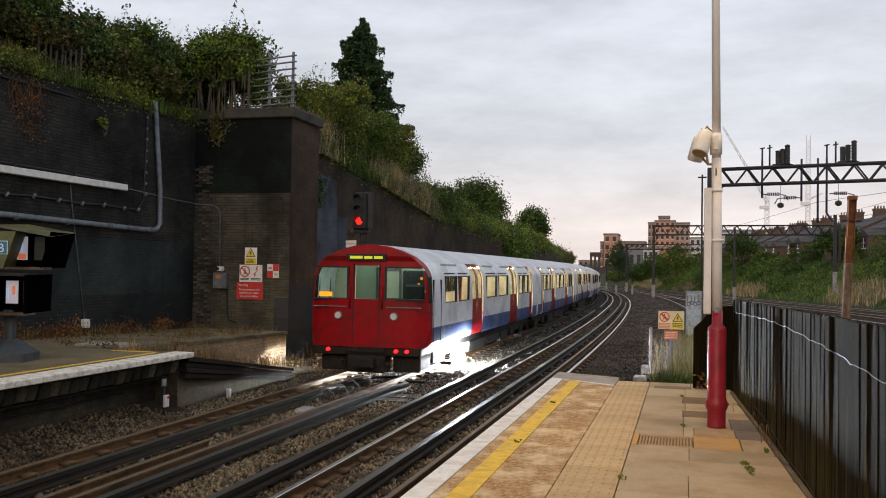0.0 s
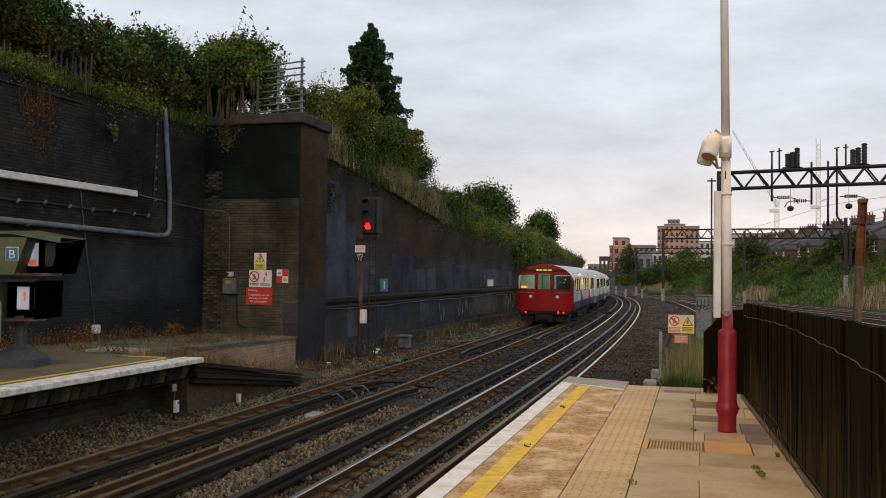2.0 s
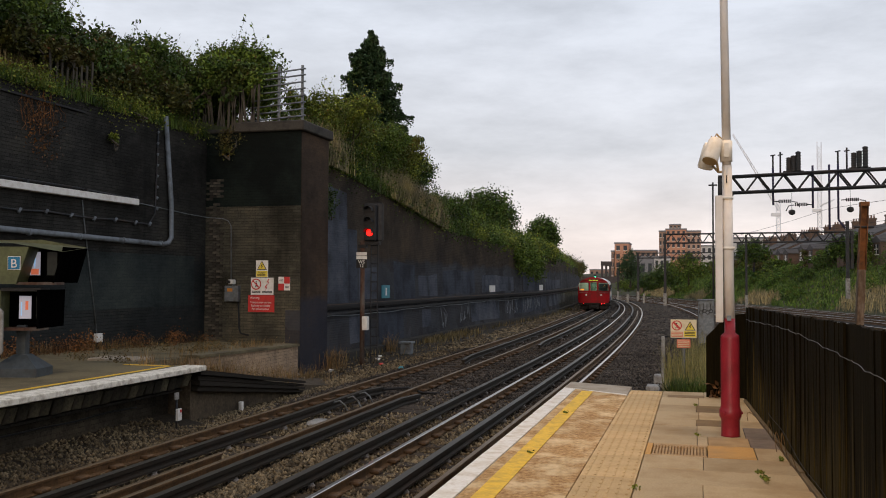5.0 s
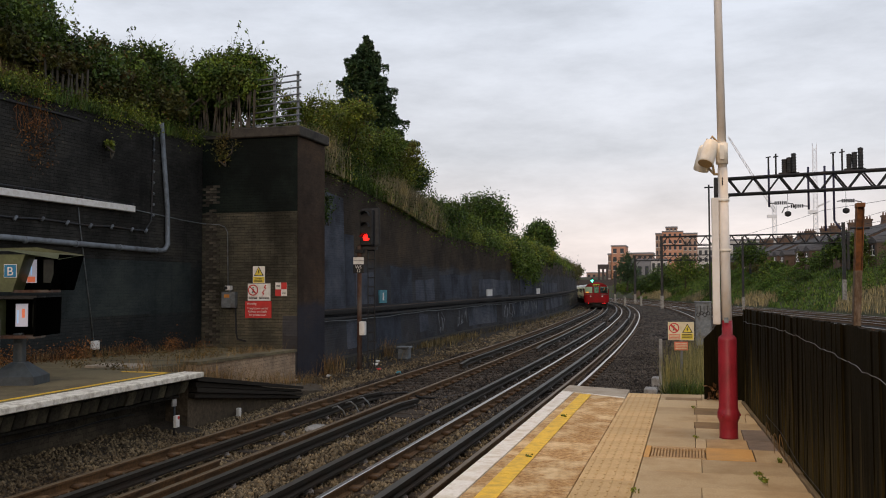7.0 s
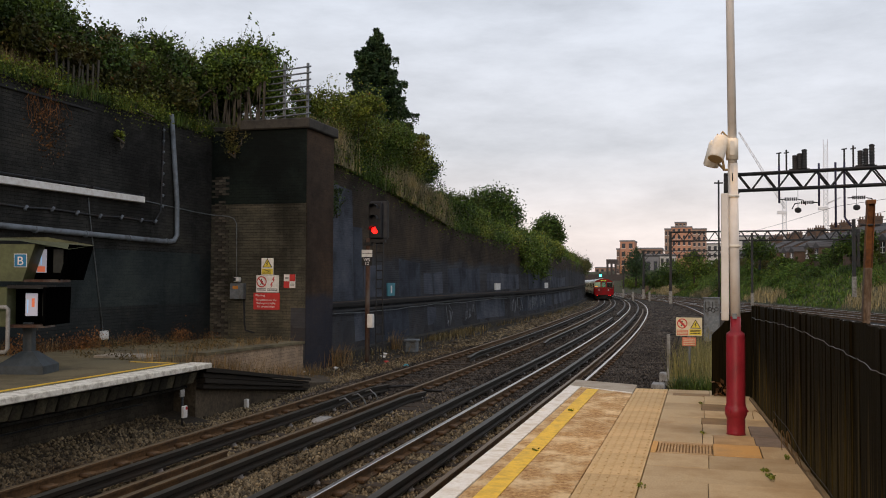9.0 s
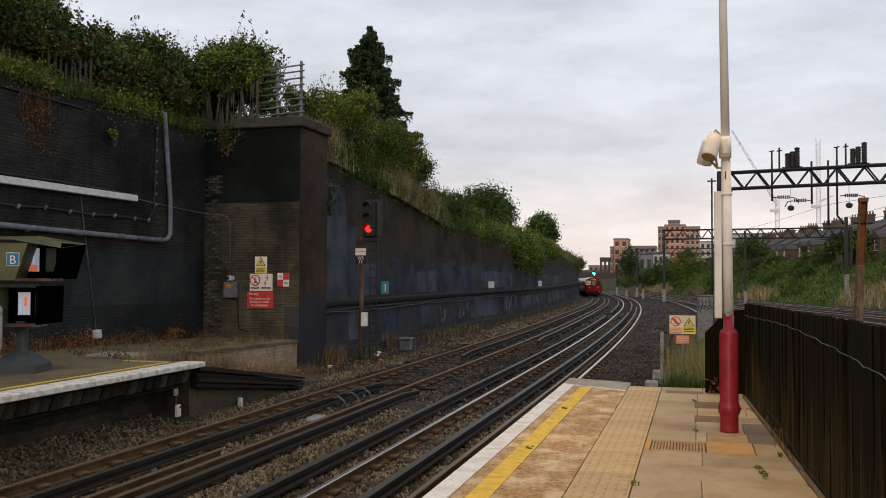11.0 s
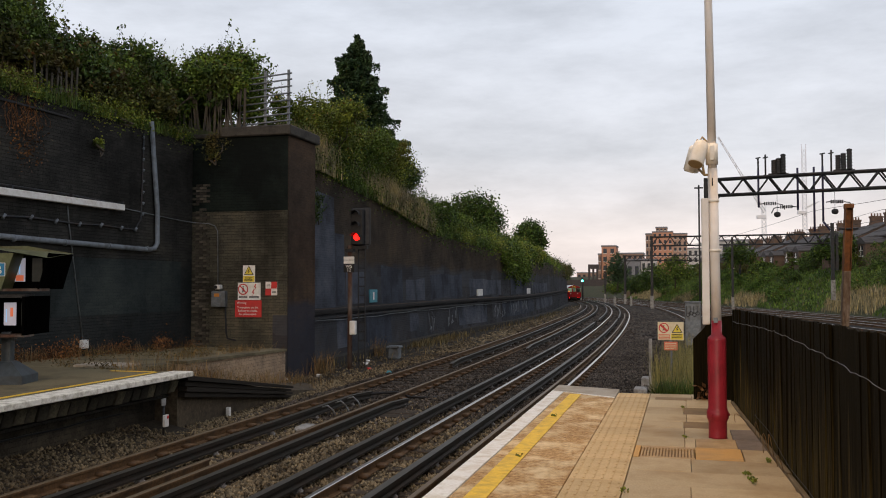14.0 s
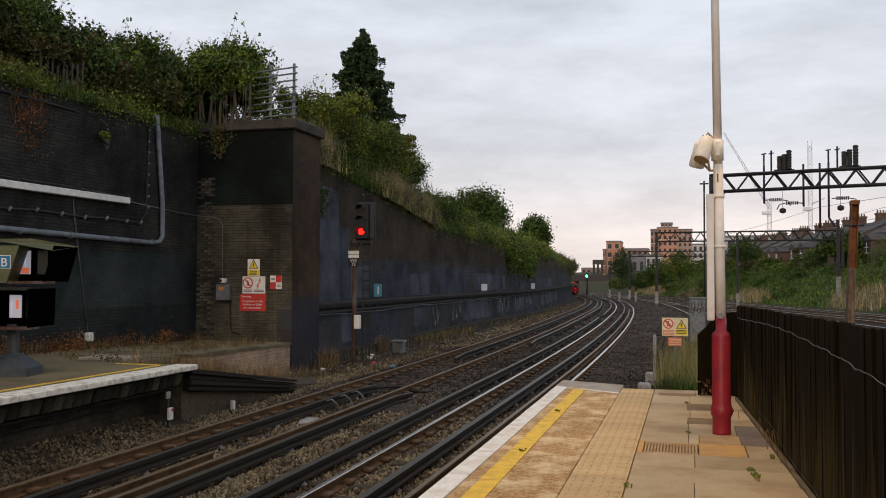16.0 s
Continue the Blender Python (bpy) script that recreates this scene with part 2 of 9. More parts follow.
M["yellow_line"] = mat("yellow_line_paint", (0.78, 0.47, 0.03), (0.88, 0.57, 0.06), (0.58, 0.35, 0.05), 0.7, fine=45, coarse=7)
M["asphalt"] = mat("platform_asphalt", (0.12, 0.096, 0.050), (0.24, 0.195, 0.11), (0.07, 0.054, 0.030), 0.9, fine=50, coarse=0.9)
M["earth_dry"] = mat("dry_trodden_earth", (0.050, 0.037, 0.023), (0.125, 0.095, 0.060), (0.035, 0.026, 0.017), 0.95, fine=20, coarse=1.2, relief=0.8)
M["sleeper_black"] = mat("soaked_black_timber", (0.006, 0.0045, 0.003), (0.022, 0.016, 0.010), None, 0.9, fine=16, stretch=(3, 0.3, 3), per_object=0.5)
M["brick_header"] = mat("grimy_header_brick", (0.030, 0.026, 0.016), (0.10, 0.085, 0.052), (0.025, 0.020, 0.015), 0.9, fine=22, coarse=3, per_object=0.7)
M["brick_under"] = brick_mat("platform_wall_brick", (0.020, 0.017, 0.012), (0.054, 0.045, 0.032), (0.010, 0.009, 0.008))
M["patch_black"] = brick_mat("blue_black_touch_up", (0.0145, 0.0195, 0.0195), (0.026, 0.032, 0.0315), (0.010, 0.014, 0.015), strength=0.25)
M["dark_concrete"] = mat("grimy_concrete", (0.018, 0.016, 0.013), (0.050, 0.043, 0.034), (0.012, 0.011, 0.009), 0.9, fine=25, coarse=1.3)
M["concrete"] = mat("grey_concrete", (0.24, 0.23, 0.21), (0.36, 0.345, 0.32), (0.14, 0.125, 0.105), 0.9, fine=45, coarse=5)
M["fence_wood"] = mat("weathered_fence_board", (0.003, 0.0022, 0.0008), (0.014, 0.0105, 0.0038), (0.003, 0.0022, 0.0008), 0.95, fine=14, coarse=0.9, stretch=(5, 5, 0.2), per_object=0.35, spec=0.05)
M["edging_wood"] = mat("weathered_edging_timber", (0.14, 0.098, 0.05), (0.24, 0.175, 0.095), (0.08, 0.055, 0.03), 0.9, fine=14, coarse=3, stretch=(5, 0.4, 5))
M["pole_white"] = mat("cream_painted_steel", (0.66, 0.62, 0.575), (0.74, 0.70, 0.65), (0.55, 0.49, 0.42), 0.45, fine=12, coarse=3, relief=0.05)
M["pole_red"] = mat("dark_red_painted_steel", (0.26, 0.017, 0.028), (0.32, 0.024, 0.036), (0.19, 0.015, 0.02), 0.38, fine=15, coarse=4, relief=0.06)
M["white_plastic"] = mat("aged_white_plastic", (0.72, 0.68, 0.60), (0.80, 0.76, 0.68), (0.60, 0.53, 0.42), 0.45, fine=10, coarse=6, relief=0.03)
M["tan"] = mat("tan_grille", (0.30, 0.21, 0.10), (0.38, 0.27, 0.14), None, 0.6, fine=80)
M["steel_dark"] = mat("dark_painted_steel", (0.022, 0.026, 0.030), (0.045, 0.05, 0.056), (0.05, 0.035, 0.026), 0.6, 0.2, fine=20, coarse=2.5)
M["steel_grey"] = mat("galvanised_steel", (0.13, 0.145, 0.155), (0.21, 0.23, 0.245), (0.10, 0.095, 0.085), 0.55, 0.3, fine=14, coarse=4, relief=0.1)
M["pipe_grey"] = mat("grey_painted_pipe", (0.145, 0.165, 0.185), (0.205, 0.23, 0.255), (0.085, 0.09, 0.095), 0.55, fine=10, coarse=4, relief=0.08)
M["black"] = mat("matt_black_paint", (0.010, 0.010, 0.011), (0.022, 0.022, 0.023), None, 0.6, fine=30)
M["rust"] = mat("rusted_post", (0.15, 0.056, 0.018), (0.25, 0.10, 0.034), (0.07, 0.034, 0.018), 0.9, fine=14, coarse=3)
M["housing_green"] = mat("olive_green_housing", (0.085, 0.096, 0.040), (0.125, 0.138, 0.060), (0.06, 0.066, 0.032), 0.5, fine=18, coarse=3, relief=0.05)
# paler copy of the housing green: light from above put into the colour
M["housing_lit"] = mat("faded_olive_sheet", (0.20, 0.205, 0.105), (0.27, 0.275, 0.15), (0.15, 0.145, 0.08), 0.6, fine=18, coarse=3, relief=0.05)
M["post_blue"] = mat("blue_grey_steel_post", (0.040, 0.050, 0.056), (0.062, 0.074, 0.082), (0.04, 0.043, 0.045), 0.55, fine=15, coarse=4)
M["sign_white"] = mat("white_sign_plate", (0.72, 0.70, 0.66), (0.80, 0.78, 0.74), (0.62, 0.58, 0.52), 0.5, fine=8, coarse=6, relief=0.02)
M["sign_cream"] = mat("faded_sign_plate", (0.64, 0.55, 0.36), (0.72, 0.62, 0.43), (0.56, 0.46, 0.28), 0.5, fine=8, coarse=6, relief=0.02)
M["sign_red"] = mat("red_sign_plate", (0.50, 0.032, 0.028), (0.57, 0.045, 0.038), (0.42, 0.04, 0.035), 0.5, fine=8, coarse=6, relief=0.02)
M["sign_yellow"] = mat("yellow_sign_plate", (0.68, 0.52, 0.05), (0.76, 0.60, 0.08), None, 0.5, fine=8, relief=0.02)
M["sign_blue"] = mat("blue_sign_plate", (0.015, 0.15, 0.30), (0.02, 0.19, 0.36), None, 0.5, fine=8, relief=0.02)
M["sign_teal"] = mat("teal_wall_panel", (0.05, 0.21, 0.26), (0.08, 0.27, 0.32), (0.05, 0.16, 0.19), 0.6, fine=8, coarse=6)
M["ink"] = mat("black_print", (0.015, 0.015, 0.015), (0.02, 0.02, 0.02), None, 0.6, fine=8, relief=0)
M["train_white"] = mat("train_white_paint", (0.68, 0.68, 0.70), (0.77, 0.77, 0.79), (0.42, 0.42, 0.43), 0.35, fine=6, coarse=1.2, relief=0.02)
M["train_roof"] = mat("train_roof_grey", (0.56, 0.575, 0.60), (0.66, 0.675, 0.70), (0.40, 0.41, 0.42), 0.45, fine=6, coarse=1.2, relief=0.03)
M["train_red"] = mat("train_red_paint", (0.23, 0.0042, 0.008), (0.30, 0.006, 0.010), (0.14, 0.014, 0.012), 0.45, fine=6, coarse=1.6, relief=0.02, spec=0.12)
M["train_blue"] = mat("train_blue_paint", (0.026, 0.055, 0.18), (0.04, 0.075, 0.23), (0.15, 0.17, 0.22), 0.4, fine=6, coarse=1.6, relief=0.02)
M["train_under"] = mat("underframe_grime", (0.007, 0.0065, 0.006), (0.022, 0.019, 0.016), (0.030, 0.022, 0.016), 0.85, fine=20, coarse=3)
M["train_inside"] = mat("carriage_lining", (0.50, 0.47, 0.36), (0.60, 0.56, 0.44), None, 0.6, fine=6, relief=0)
M["seat"] = mat("seat_moquette", (0.10, 0.06, 0.14), (0.25, 0.10, 0.10), None, 0.9, fine=30)
M["pane"] = glass("window_glass", (0.85, 0.9, 0.88), 0.8)
M["cab_pane"] = glass("cab_glass", (0.55, 0.66, 0.63), 0.84)
M["tail"] = glow("tail_lamp_red", (1.0, 0.008, 0.012), 5)
M["saloon_light"] = glow("saloon_lamp", (1.0, 0.80, 0.40), 20)
M["cab_light"] = glow("cab_lamp", (0.80, 0.95, 0.84), 2.2)
M["amber"] = glow("amber_display", (1.0, 0.26, 0.01), 1.5)
M["led"] = glow("dest_display", (0.62, 0.62, 0.02), 0.7)
M["lens_white"] = mat("clear_lens", (0.5, 0.5, 0.46), (0.6, 0.6, 0.56), None, 0.15, fine=10, relief=0)
M["signal_red"] = glow("signal_red_aspect", (1.0, 0.006, 0.004), 5)
M["signal_green"] = glow("signal_green_aspect", (0.05, 1.0, 0.60), 14)
M["signal_green_dim"] = glow("green_indicator", (0.05, 0.8, 0.55), 0.8)
# near-black that puts the monitor recess's shade into the colour
M["shade_black"] = mat("unlit_black_lining", (0.001, 0.001, 0.001), (0.002, 0.002, 0.002), None, 0.9, fine=10, relief=0, spec=0.0)


# ---- building helpers ----
def thing(name, label, category, group="", kind="", at=(0, 0, 0)):
    ob = new(name)
    ob.location = at
    ob.empty_display_size = 0.2
    return tagged(ob, label, category, group, kind)


def link(name, bm, material, parent=None, label="", smooth=False):
    me = bpy.data.meshes.new(name)
    bm.to_mesh(me)
    bm.free()
    if smooth:
        for f in me.polygons:
            f.use_smooth = True
    for x in (material if isinstance(material, (list, tuple)) else [material]):
        me.materials.append(x)
    ob = new(name, me)
    if parent:
        ob.parent = parent
    return tagged(ob, label)


def part(name, bm, material, parent, label="", smooth=False):
    return link(name, bm, material, parent, label, smooth)


def structure(name, bm, material, label, smooth=False, category=""):
    return tagged(link(name, bm, material, None, "", smooth), label, category or name.split("_")[0], kind="structure")


def box(bm, x0, x1, y0, y1, z0, z1, bevel=0.0, m=None, mi=0):
    vs = [bm.verts.new(p) for p in ((x0, y0, z0), (x1, y0, z0), (x1, y1, z0), (x0, y1, z0), (x0, y0, z1), (x1, y0, z1), (x1, y1, z1), (x0, y1, z1))]
    fs = [bm.faces.new([vs[i] for i in q]) for q in ((0, 3, 2, 1), (4, 5, 6, 7), (0, 1, 5, 4), (1, 2, 6, 5), (2, 3, 7, 6), (3, 0, 4, 7))]
    for f in fs:
        f.material_index = mi
    if bevel:
        es = list({e for f in fs for e in f.edges})
        r = bmesh.ops.bevel(bm, geom=es, offset=bevel, segments=1, affect="EDGES", profile=0.5)
        vs = list({v for f in r["faces"] for v in f.verts} | {v for v in vs if v.is_valid})
    if m is not None:
        bmesh.ops.transform(bm, matrix=m, verts=vs)
    return vs


def tube(bm, a, b, r0, r1=None, seg=10, caps=True, mi=0):
    """A round bar from a to b."""
    a, b, r1 = Vector(a), Vector(b), r0 if r1 is None else r1
    q = (b - a).to_track_quat("Z", "Y").to_matrix()
    rings = []
    for p, r in ((a, r0), (b, r1)):
        rings.append([bm.verts.new(p + q @ Vector((math.cos(t) * r, math.sin(t) * r, 0))) for t in (2 * math.pi * i / seg for i in range(seg))])
    for i in range(seg):
        f = bm.faces.new((rings[0][i], rings[0][(i + 1) % seg], rings[1][(i + 1) % seg], rings[1][i]))
        f.smooth, f.material_index = True, mi
    if caps:
        bm.faces.new(rings[0][::-1]).material_index = mi
        bm.faces.new(rings[1]).material_index = mi
    return rings[0] + rings[1]


def chain(bm, pts, r, seg=8):
    """One round bar bent along the points."""
    pts = [Vector(p) for p in pts]
    rings = []
    for i, p in enumerate(pts):
        d = (pts[min(i + 1, len(pts) - 1)] - pts[max(i - 1, 0)]).normalized()
        u = d.cross(Vector((0.31, 0.27, 0.91)) if abs(d.z) < 0.8 else Vector((0.93, 0.31, 0.2))).normalized()
        if rings:
            last = rings[-1][0].co - pts[i - 1]
            u = (last - d * last.dot(d)).normalized()
        w = d.cross(u)
        rings.append([bm.verts.new(p + (u * math.cos(2 * math.pi * k / seg) + w * math.sin(2 * math.pi * k / seg)) * r) for k in range(seg)])
    for a, b in zip(rings, rings[1:]):
        for k in range(seg):
            bm.faces.new((a[k], a[(k + 1) % seg], b[(k + 1) % seg], b[k])).smooth = True
    bm.faces.new(rings[0][::-1])
    bm.faces.new(rings[-1])


def lathe(bm, profile, centre, seg=20):
    """A turned shape about z from (radius, z) pairs."""
    rings = [[bm.verts.new((centre[0] + r * math.cos(2 * math.pi * i / seg), centre[1] + r * math.sin(2 * math.pi * i / seg), centre[2] + z)) for i in range(seg)] for r, z in profile]
    for a, b in zip(rings, rings[1:]):
        for i in range(seg):
            bm.faces.new((a[i], a[(i + 1) % seg], b[(i + 1) % seg], b[i])).smooth = True
    bm.faces.new(rings[0][::-1])
    bm.faces.new(rings[-1])


def prism(bm, outline, y0, y1, axis="y", mi=0):
    """An outline of (a, z) pairs drawn out along an axis."""
    put = (lambda a, z, d: (a, d, z)) if axis == "y" else (lambda a, z, d: (d, a, z)) if axis == "x" else (lambda a, z, d: (a, z, d))
    f, b = [bm.verts.new(put(a, z, y0)) for a, z in outline], [bm.verts.new(put(a, z, y1)) for a, z in outline]
    for i in range(len(outline)):
        j = (i + 1) % len(outline)
        bm.faces.new((f[i], f[j], b[j], b[i])).material_index = mi
    bm.faces.new(f[::-1]).material_index = mi
    bm.faces.new(b).material_index = mi
    bmesh.ops.recalc_face_normals(bm, faces=bm.faces)
    return f + b


RAIL = -0.86                    # top of the running rails
BED = -1.03                     # top of the ballast


def bend(y):
    """How far the line has swung to the left at y."""
    return 5.7e-4 * max(0.0, y - 23.0) ** 2


def grade(y):
    """The line falls gently away past the curve's start."""
    return -0.0068 * min(200.0, max(0.0, y - 60.0))


def along(y0, y1, near=2.0, far=4.0):
    ys, y = [], y0
    while y < y1:
        ys.append(y)
        y += near if y < 60 else far
    return ys + [y1]


def sweep(bm, x0, profile, ys, path=bend, mats=None, z=None):
    """A closed (dx, z) profile carried along the line."""
    prev = None
    n = len(profile)
    for y in ys:
        dz = (z(y) if z else 0.0) + (0.0 if path is wall_path else grade(y))
        ring = [bm.verts.new((x0 + dx - path(y), y, pz + dz)) for dx, pz in profile]
        if prev:
            for i in range(n):
                f = bm.faces.new((prev[i], prev[(i + 1) % n], ring[(i + 1) % n], ring[i]))
                if mats:
                    f.material_index = mats[i]
        else:
            bm.faces.new(ring)
        prev = ring
    bm.faces.new(prev[::-1])
    bmesh.ops.recalc_face_normals(bm, faces=bm.faces)


# ---- the setting ----
def ground():
    bm = bmesh.new()
    xs = [-2500, -400, -120, -40, -12, -8, -4, 0, 6, 14, 30, 120, 400, 2500]
    ys = [-300, -40, 0, 6, 12, 20, 30, 45, 60, 80, 110, 150, 200, 260, 400, 700, 3000]
    g = [[bm.verts.new((x, y, BED - 0.03 + grade(y))) for x in xs] for y in ys]
    for i in range(len(ys) - 1):
        for j in range(len(xs) - 1):
            bm.faces.new((g[i][j], g[i][j + 1], g[i + 1][j + 1], g[i + 1][j]))
    structure("ground", bm, M["ballast"], "grey-brown ballast and dirt ground beside the tracks")


WALL_A, PIER_X, PIER_Y, WALL_C = -13.3, -10.4, 23.0, -11.15


def wall_path(y):
    """How far the long wall stands left of WALL_C at y: it draws in towards the track, then follows the curve."""
    s = min(1.0, max(0.0, (y - 40.0) / 25.0))
    e = min(1.0, max(0.0, (y - 100.0) / 50.0))
    return bend(y) - 1.2 * s * s * (3 - 2 * s) - 0.7 * e * e * (3 - 2 * e)


def wall_top(y):
    """Height of the long retaining wall's top."""
    pts = ((24, 5.3), (28, 5.15), (33, 4.75), (41, 4.0), (54, 3.7), (75, 3.6), (110, 3.4), (160, 3.2), (260, 3.0))
    for (a, za), (b, zb) in zip(pts, pts[1:]):
        if y <= b:
            return za + (zb - za) * max(0.0, (y - a) / (b - a))
    return 3.0


def walls():
    bm = bmesh.new()
    # long wall beside the far platform, its top stepping with the bank
    ys = [-12, 0, 8, 12, 14, 16, 18, 20, 22, 23.6]
    prev = None
    for y in ys:
        top = 5.58
        ring = [bm.verts.new(p) for p in ((WALL_A, y, BED - 0.1), (WALL_A, y, top), (WALL_A - 0.6, y, top), (WALL_A - 0.6, y, BED - 0.1))]
        if prev:
            for i in range(4):
                bm.faces.new((prev[i], prev[(i + 1) % 4], ring[(i + 1) % 4], ring[i]))
        else:
            bm.faces.new(ring)
        prev = ring
    bm.faces.new(prev[::-1])
    bmesh.ops.recalc_face_normals(bm, faces=bm.faces)
    structure("wall_west", bm, M["brick_dark"], "tall sooty brick retaining wall behind the far platform", category="wall")
    ww = bpy.data.objects["wall_west"]
    for y0, y1, z0, z1 in ((17.1, 22.42, 0.82, 2.16), (12.2, 15.6, 0.3, 2.0)):
        bm = bmesh.new()
        box(bm, WALL_A - 0.02, WALL_A + 0.005, y0, y1, z0, z1)
        part("painted_patch", bm, M["patch_black"], ww)
    # black strip laid on the wall for the dark gap of a missing course
    bm = bmesh.new()
    prism(bm, [(14.6, 5.27), (17.65, 5.27), (17.65, 5.31), (14.6, 5.32)], WALL_A - 0.02, WALL_A + 0.045, "x")
    part("slipped_course", bm, M["black"], ww, "black strip in place of a missing brick course")
    # brick pier with a coping
    bm = bmesh.new()
    box(bm, WALL_A - 0.5, PIER_X - 0.004, PIER_Y, PIER_Y + 1.9, BED - 0.1, 3.56)
    pier = structure("wall_pier", bm, M["brick_pier"], "broad dark brick pier carrying warning signs", category="wall")
    bm = bmesh.new()
    box(bm, WALL_A + 0.02, PIER_X, PIER_Y - 0.012, PIER_Y + 1.9, 3.56, 5.62)
    part("upper_stage", bm, M["brick_upper"], pier, "black-painted upper brickwork")
    bm = bmesh.new()
    box(bm, PIER_X - 0.01, PIER_X + 0.012, PIER_Y + 0.02, PIER_Y + 1.9, BED - 0.1, 5.61)
    part("side_face", bm, M["brick_side"], pier, "brown side face of the pier, blue paint below")
    bm = bmesh.new()
    box(bm, PIER_X - 0.42, PIER_X + 0.006, PIER_Y - 0.02, PIER_Y - 0.002, BED - 0.1, 0.7)
    part("blue_foot", bm, M["brick_blue"], pier, "blue-painted foot of the pier")
    bm = bmesh.new()
    box(bm, -12.35, PIER_X + 0.12, PIER_Y - 0.12, PIER_Y + 2.0, 5.62, 5.9, 0.03)
    part("coping", bm, M["coping"], pier, "weathered coping stone")
    bm = bmesh.new()
    box(bm, WALL_A - 0.3, -12.36, PIER_Y - 0.05, PIER_Y + 1.9, 5.622, 5.74, 0.02)
    part("low_coping", bm, M["coping"], pier)
    # long curved wall beside the line
    bm = bmesh.new()
    prev = None
    for y in along(PIER_Y + 1.88, 260, 1.5, 4):
        x, t = WALL_C - wall_path(y), wall_top(y)
        ring = [bm.verts.new(p) for p in ((x + 0.12, y, BED - 0.1 + grade(y)), (x + 0.03, y, 0.55), (x + 0.03, y, 0.58), (x, y, 0.60), (x - 0.12, y, t), (x - 0.7, y, t), (x - 0.7, y, BED - 0.1 + grade(y)))]
        if prev:
            for i in range(7):
                bm.faces.new((prev[i], prev[(i + 1) % 7], ring[(i + 1) % 7], ring[i]))
        else:
            bm.faces.new(ring)
        prev = ring
    bm.faces.new(prev[::-1])
    bmesh.ops.recalc_face_normals(bm, faces=bm.faces)
    wc = structure("wall_north", bm, M["brick_blue"], "long curved brick retaining wall with patchy blue-grey paint", category="wall")
    # rectangles of newer paint rolled over old scrawls
    rnd = random.Random(31)
    for y0, y1, z0, z1, m in ((25.0, 28.6, 0.8, 4.5, 1), (28.62, 29.5, 0.85, 3.2, 0), (29.6, 31.5, 0.85, 2.0, 1), (33.5, 36.4, 0.82, 2.2, 0), (36.9, 40.0, 0.85, 1.75, 1), (41, 47, 0.85, 2.0, 0), (48.5, 56, 0.9, 1.8, 1), (59, 66, 0.85, 1.9, 0),
                              (28.5, 30.2, -0.6, 0.35, 1), (31.5, 34.5, -0.7, 0.4, 0), (37.2, 38.6, -0.5, 0.3, 1), (46, 52, -0.6, 0.38, 1), (56, 70, -0.55, 0.4, 0), (72, 90, -0.5, 0.4, 1), (70, 84, 0.85, 1.6, 1)):
        bm = bmesh.new()
        face = lambda y, z: WALL_C - wall_path(y) + (0.12 - 0.09 * (z - BED + 0.1) / 1.68 if z < 0.58 else -0.12 * (z - 0.6) / (wall_top(y) - 0.6)) + 0.006
        n = max(1, int((y1 - y0) / 1.5))
        cols = [[bm.verts.new((face(y, z), y, z)) for z in (z0 + rnd.uniform(-0.04, 0.04), z1 + rnd.uniform(-0.08, 0.08))] for y in [y0 + (y1 - y0) * k / n for k in range(n + 1)]]
        for a, b in zip(cols, cols[1:]):
            bm.faces.new((a[0], b[0], b[1], a[1]))
        part("painted_patch", bm, M["patch_light" if m else "patch_dark"], wc)
    bm = bmesh.new()
    sweep(bm, WALL_C, [(-0.05, 0.60), (0.20, 0.60), (0.20, 0.70), (0.16, 0.74), (-0.05, 0.76)], along(PIER_Y + 2.4, 258, 1.5, 4), wall_path, [0, 0, 0, 1, 0])
    part("ledge", bm, [M["ledge_black"], M["ledge_rusty"]], wc, "projecting black ledge with a rust-stained top")
    bm = bmesh.new()
    sweep(bm, WALL_C, [(0.05, 0.44), (0.16, 0.44), (0.16, 0.5), (0.05, 0.5)], along(PIER_Y + 2.4, 258, 1.5, 4), wall_path)
    part("cable_run", bm, M["steel_dark"], wc, "black cable run under the ledge")
    bm = bmesh.new()
    sweep(bm, WALL_C, [(0.05, BED - 0.1), (0.38, BED - 0.1), (0.36, BED + 0.22), (0.05, BED + 0.26)], along(PIER_Y + 3, 258, 1.5, 4), wall_path, None, grade)
    part("footing", bm, M["dark_concrete"], wc, "grimy concrete footing")


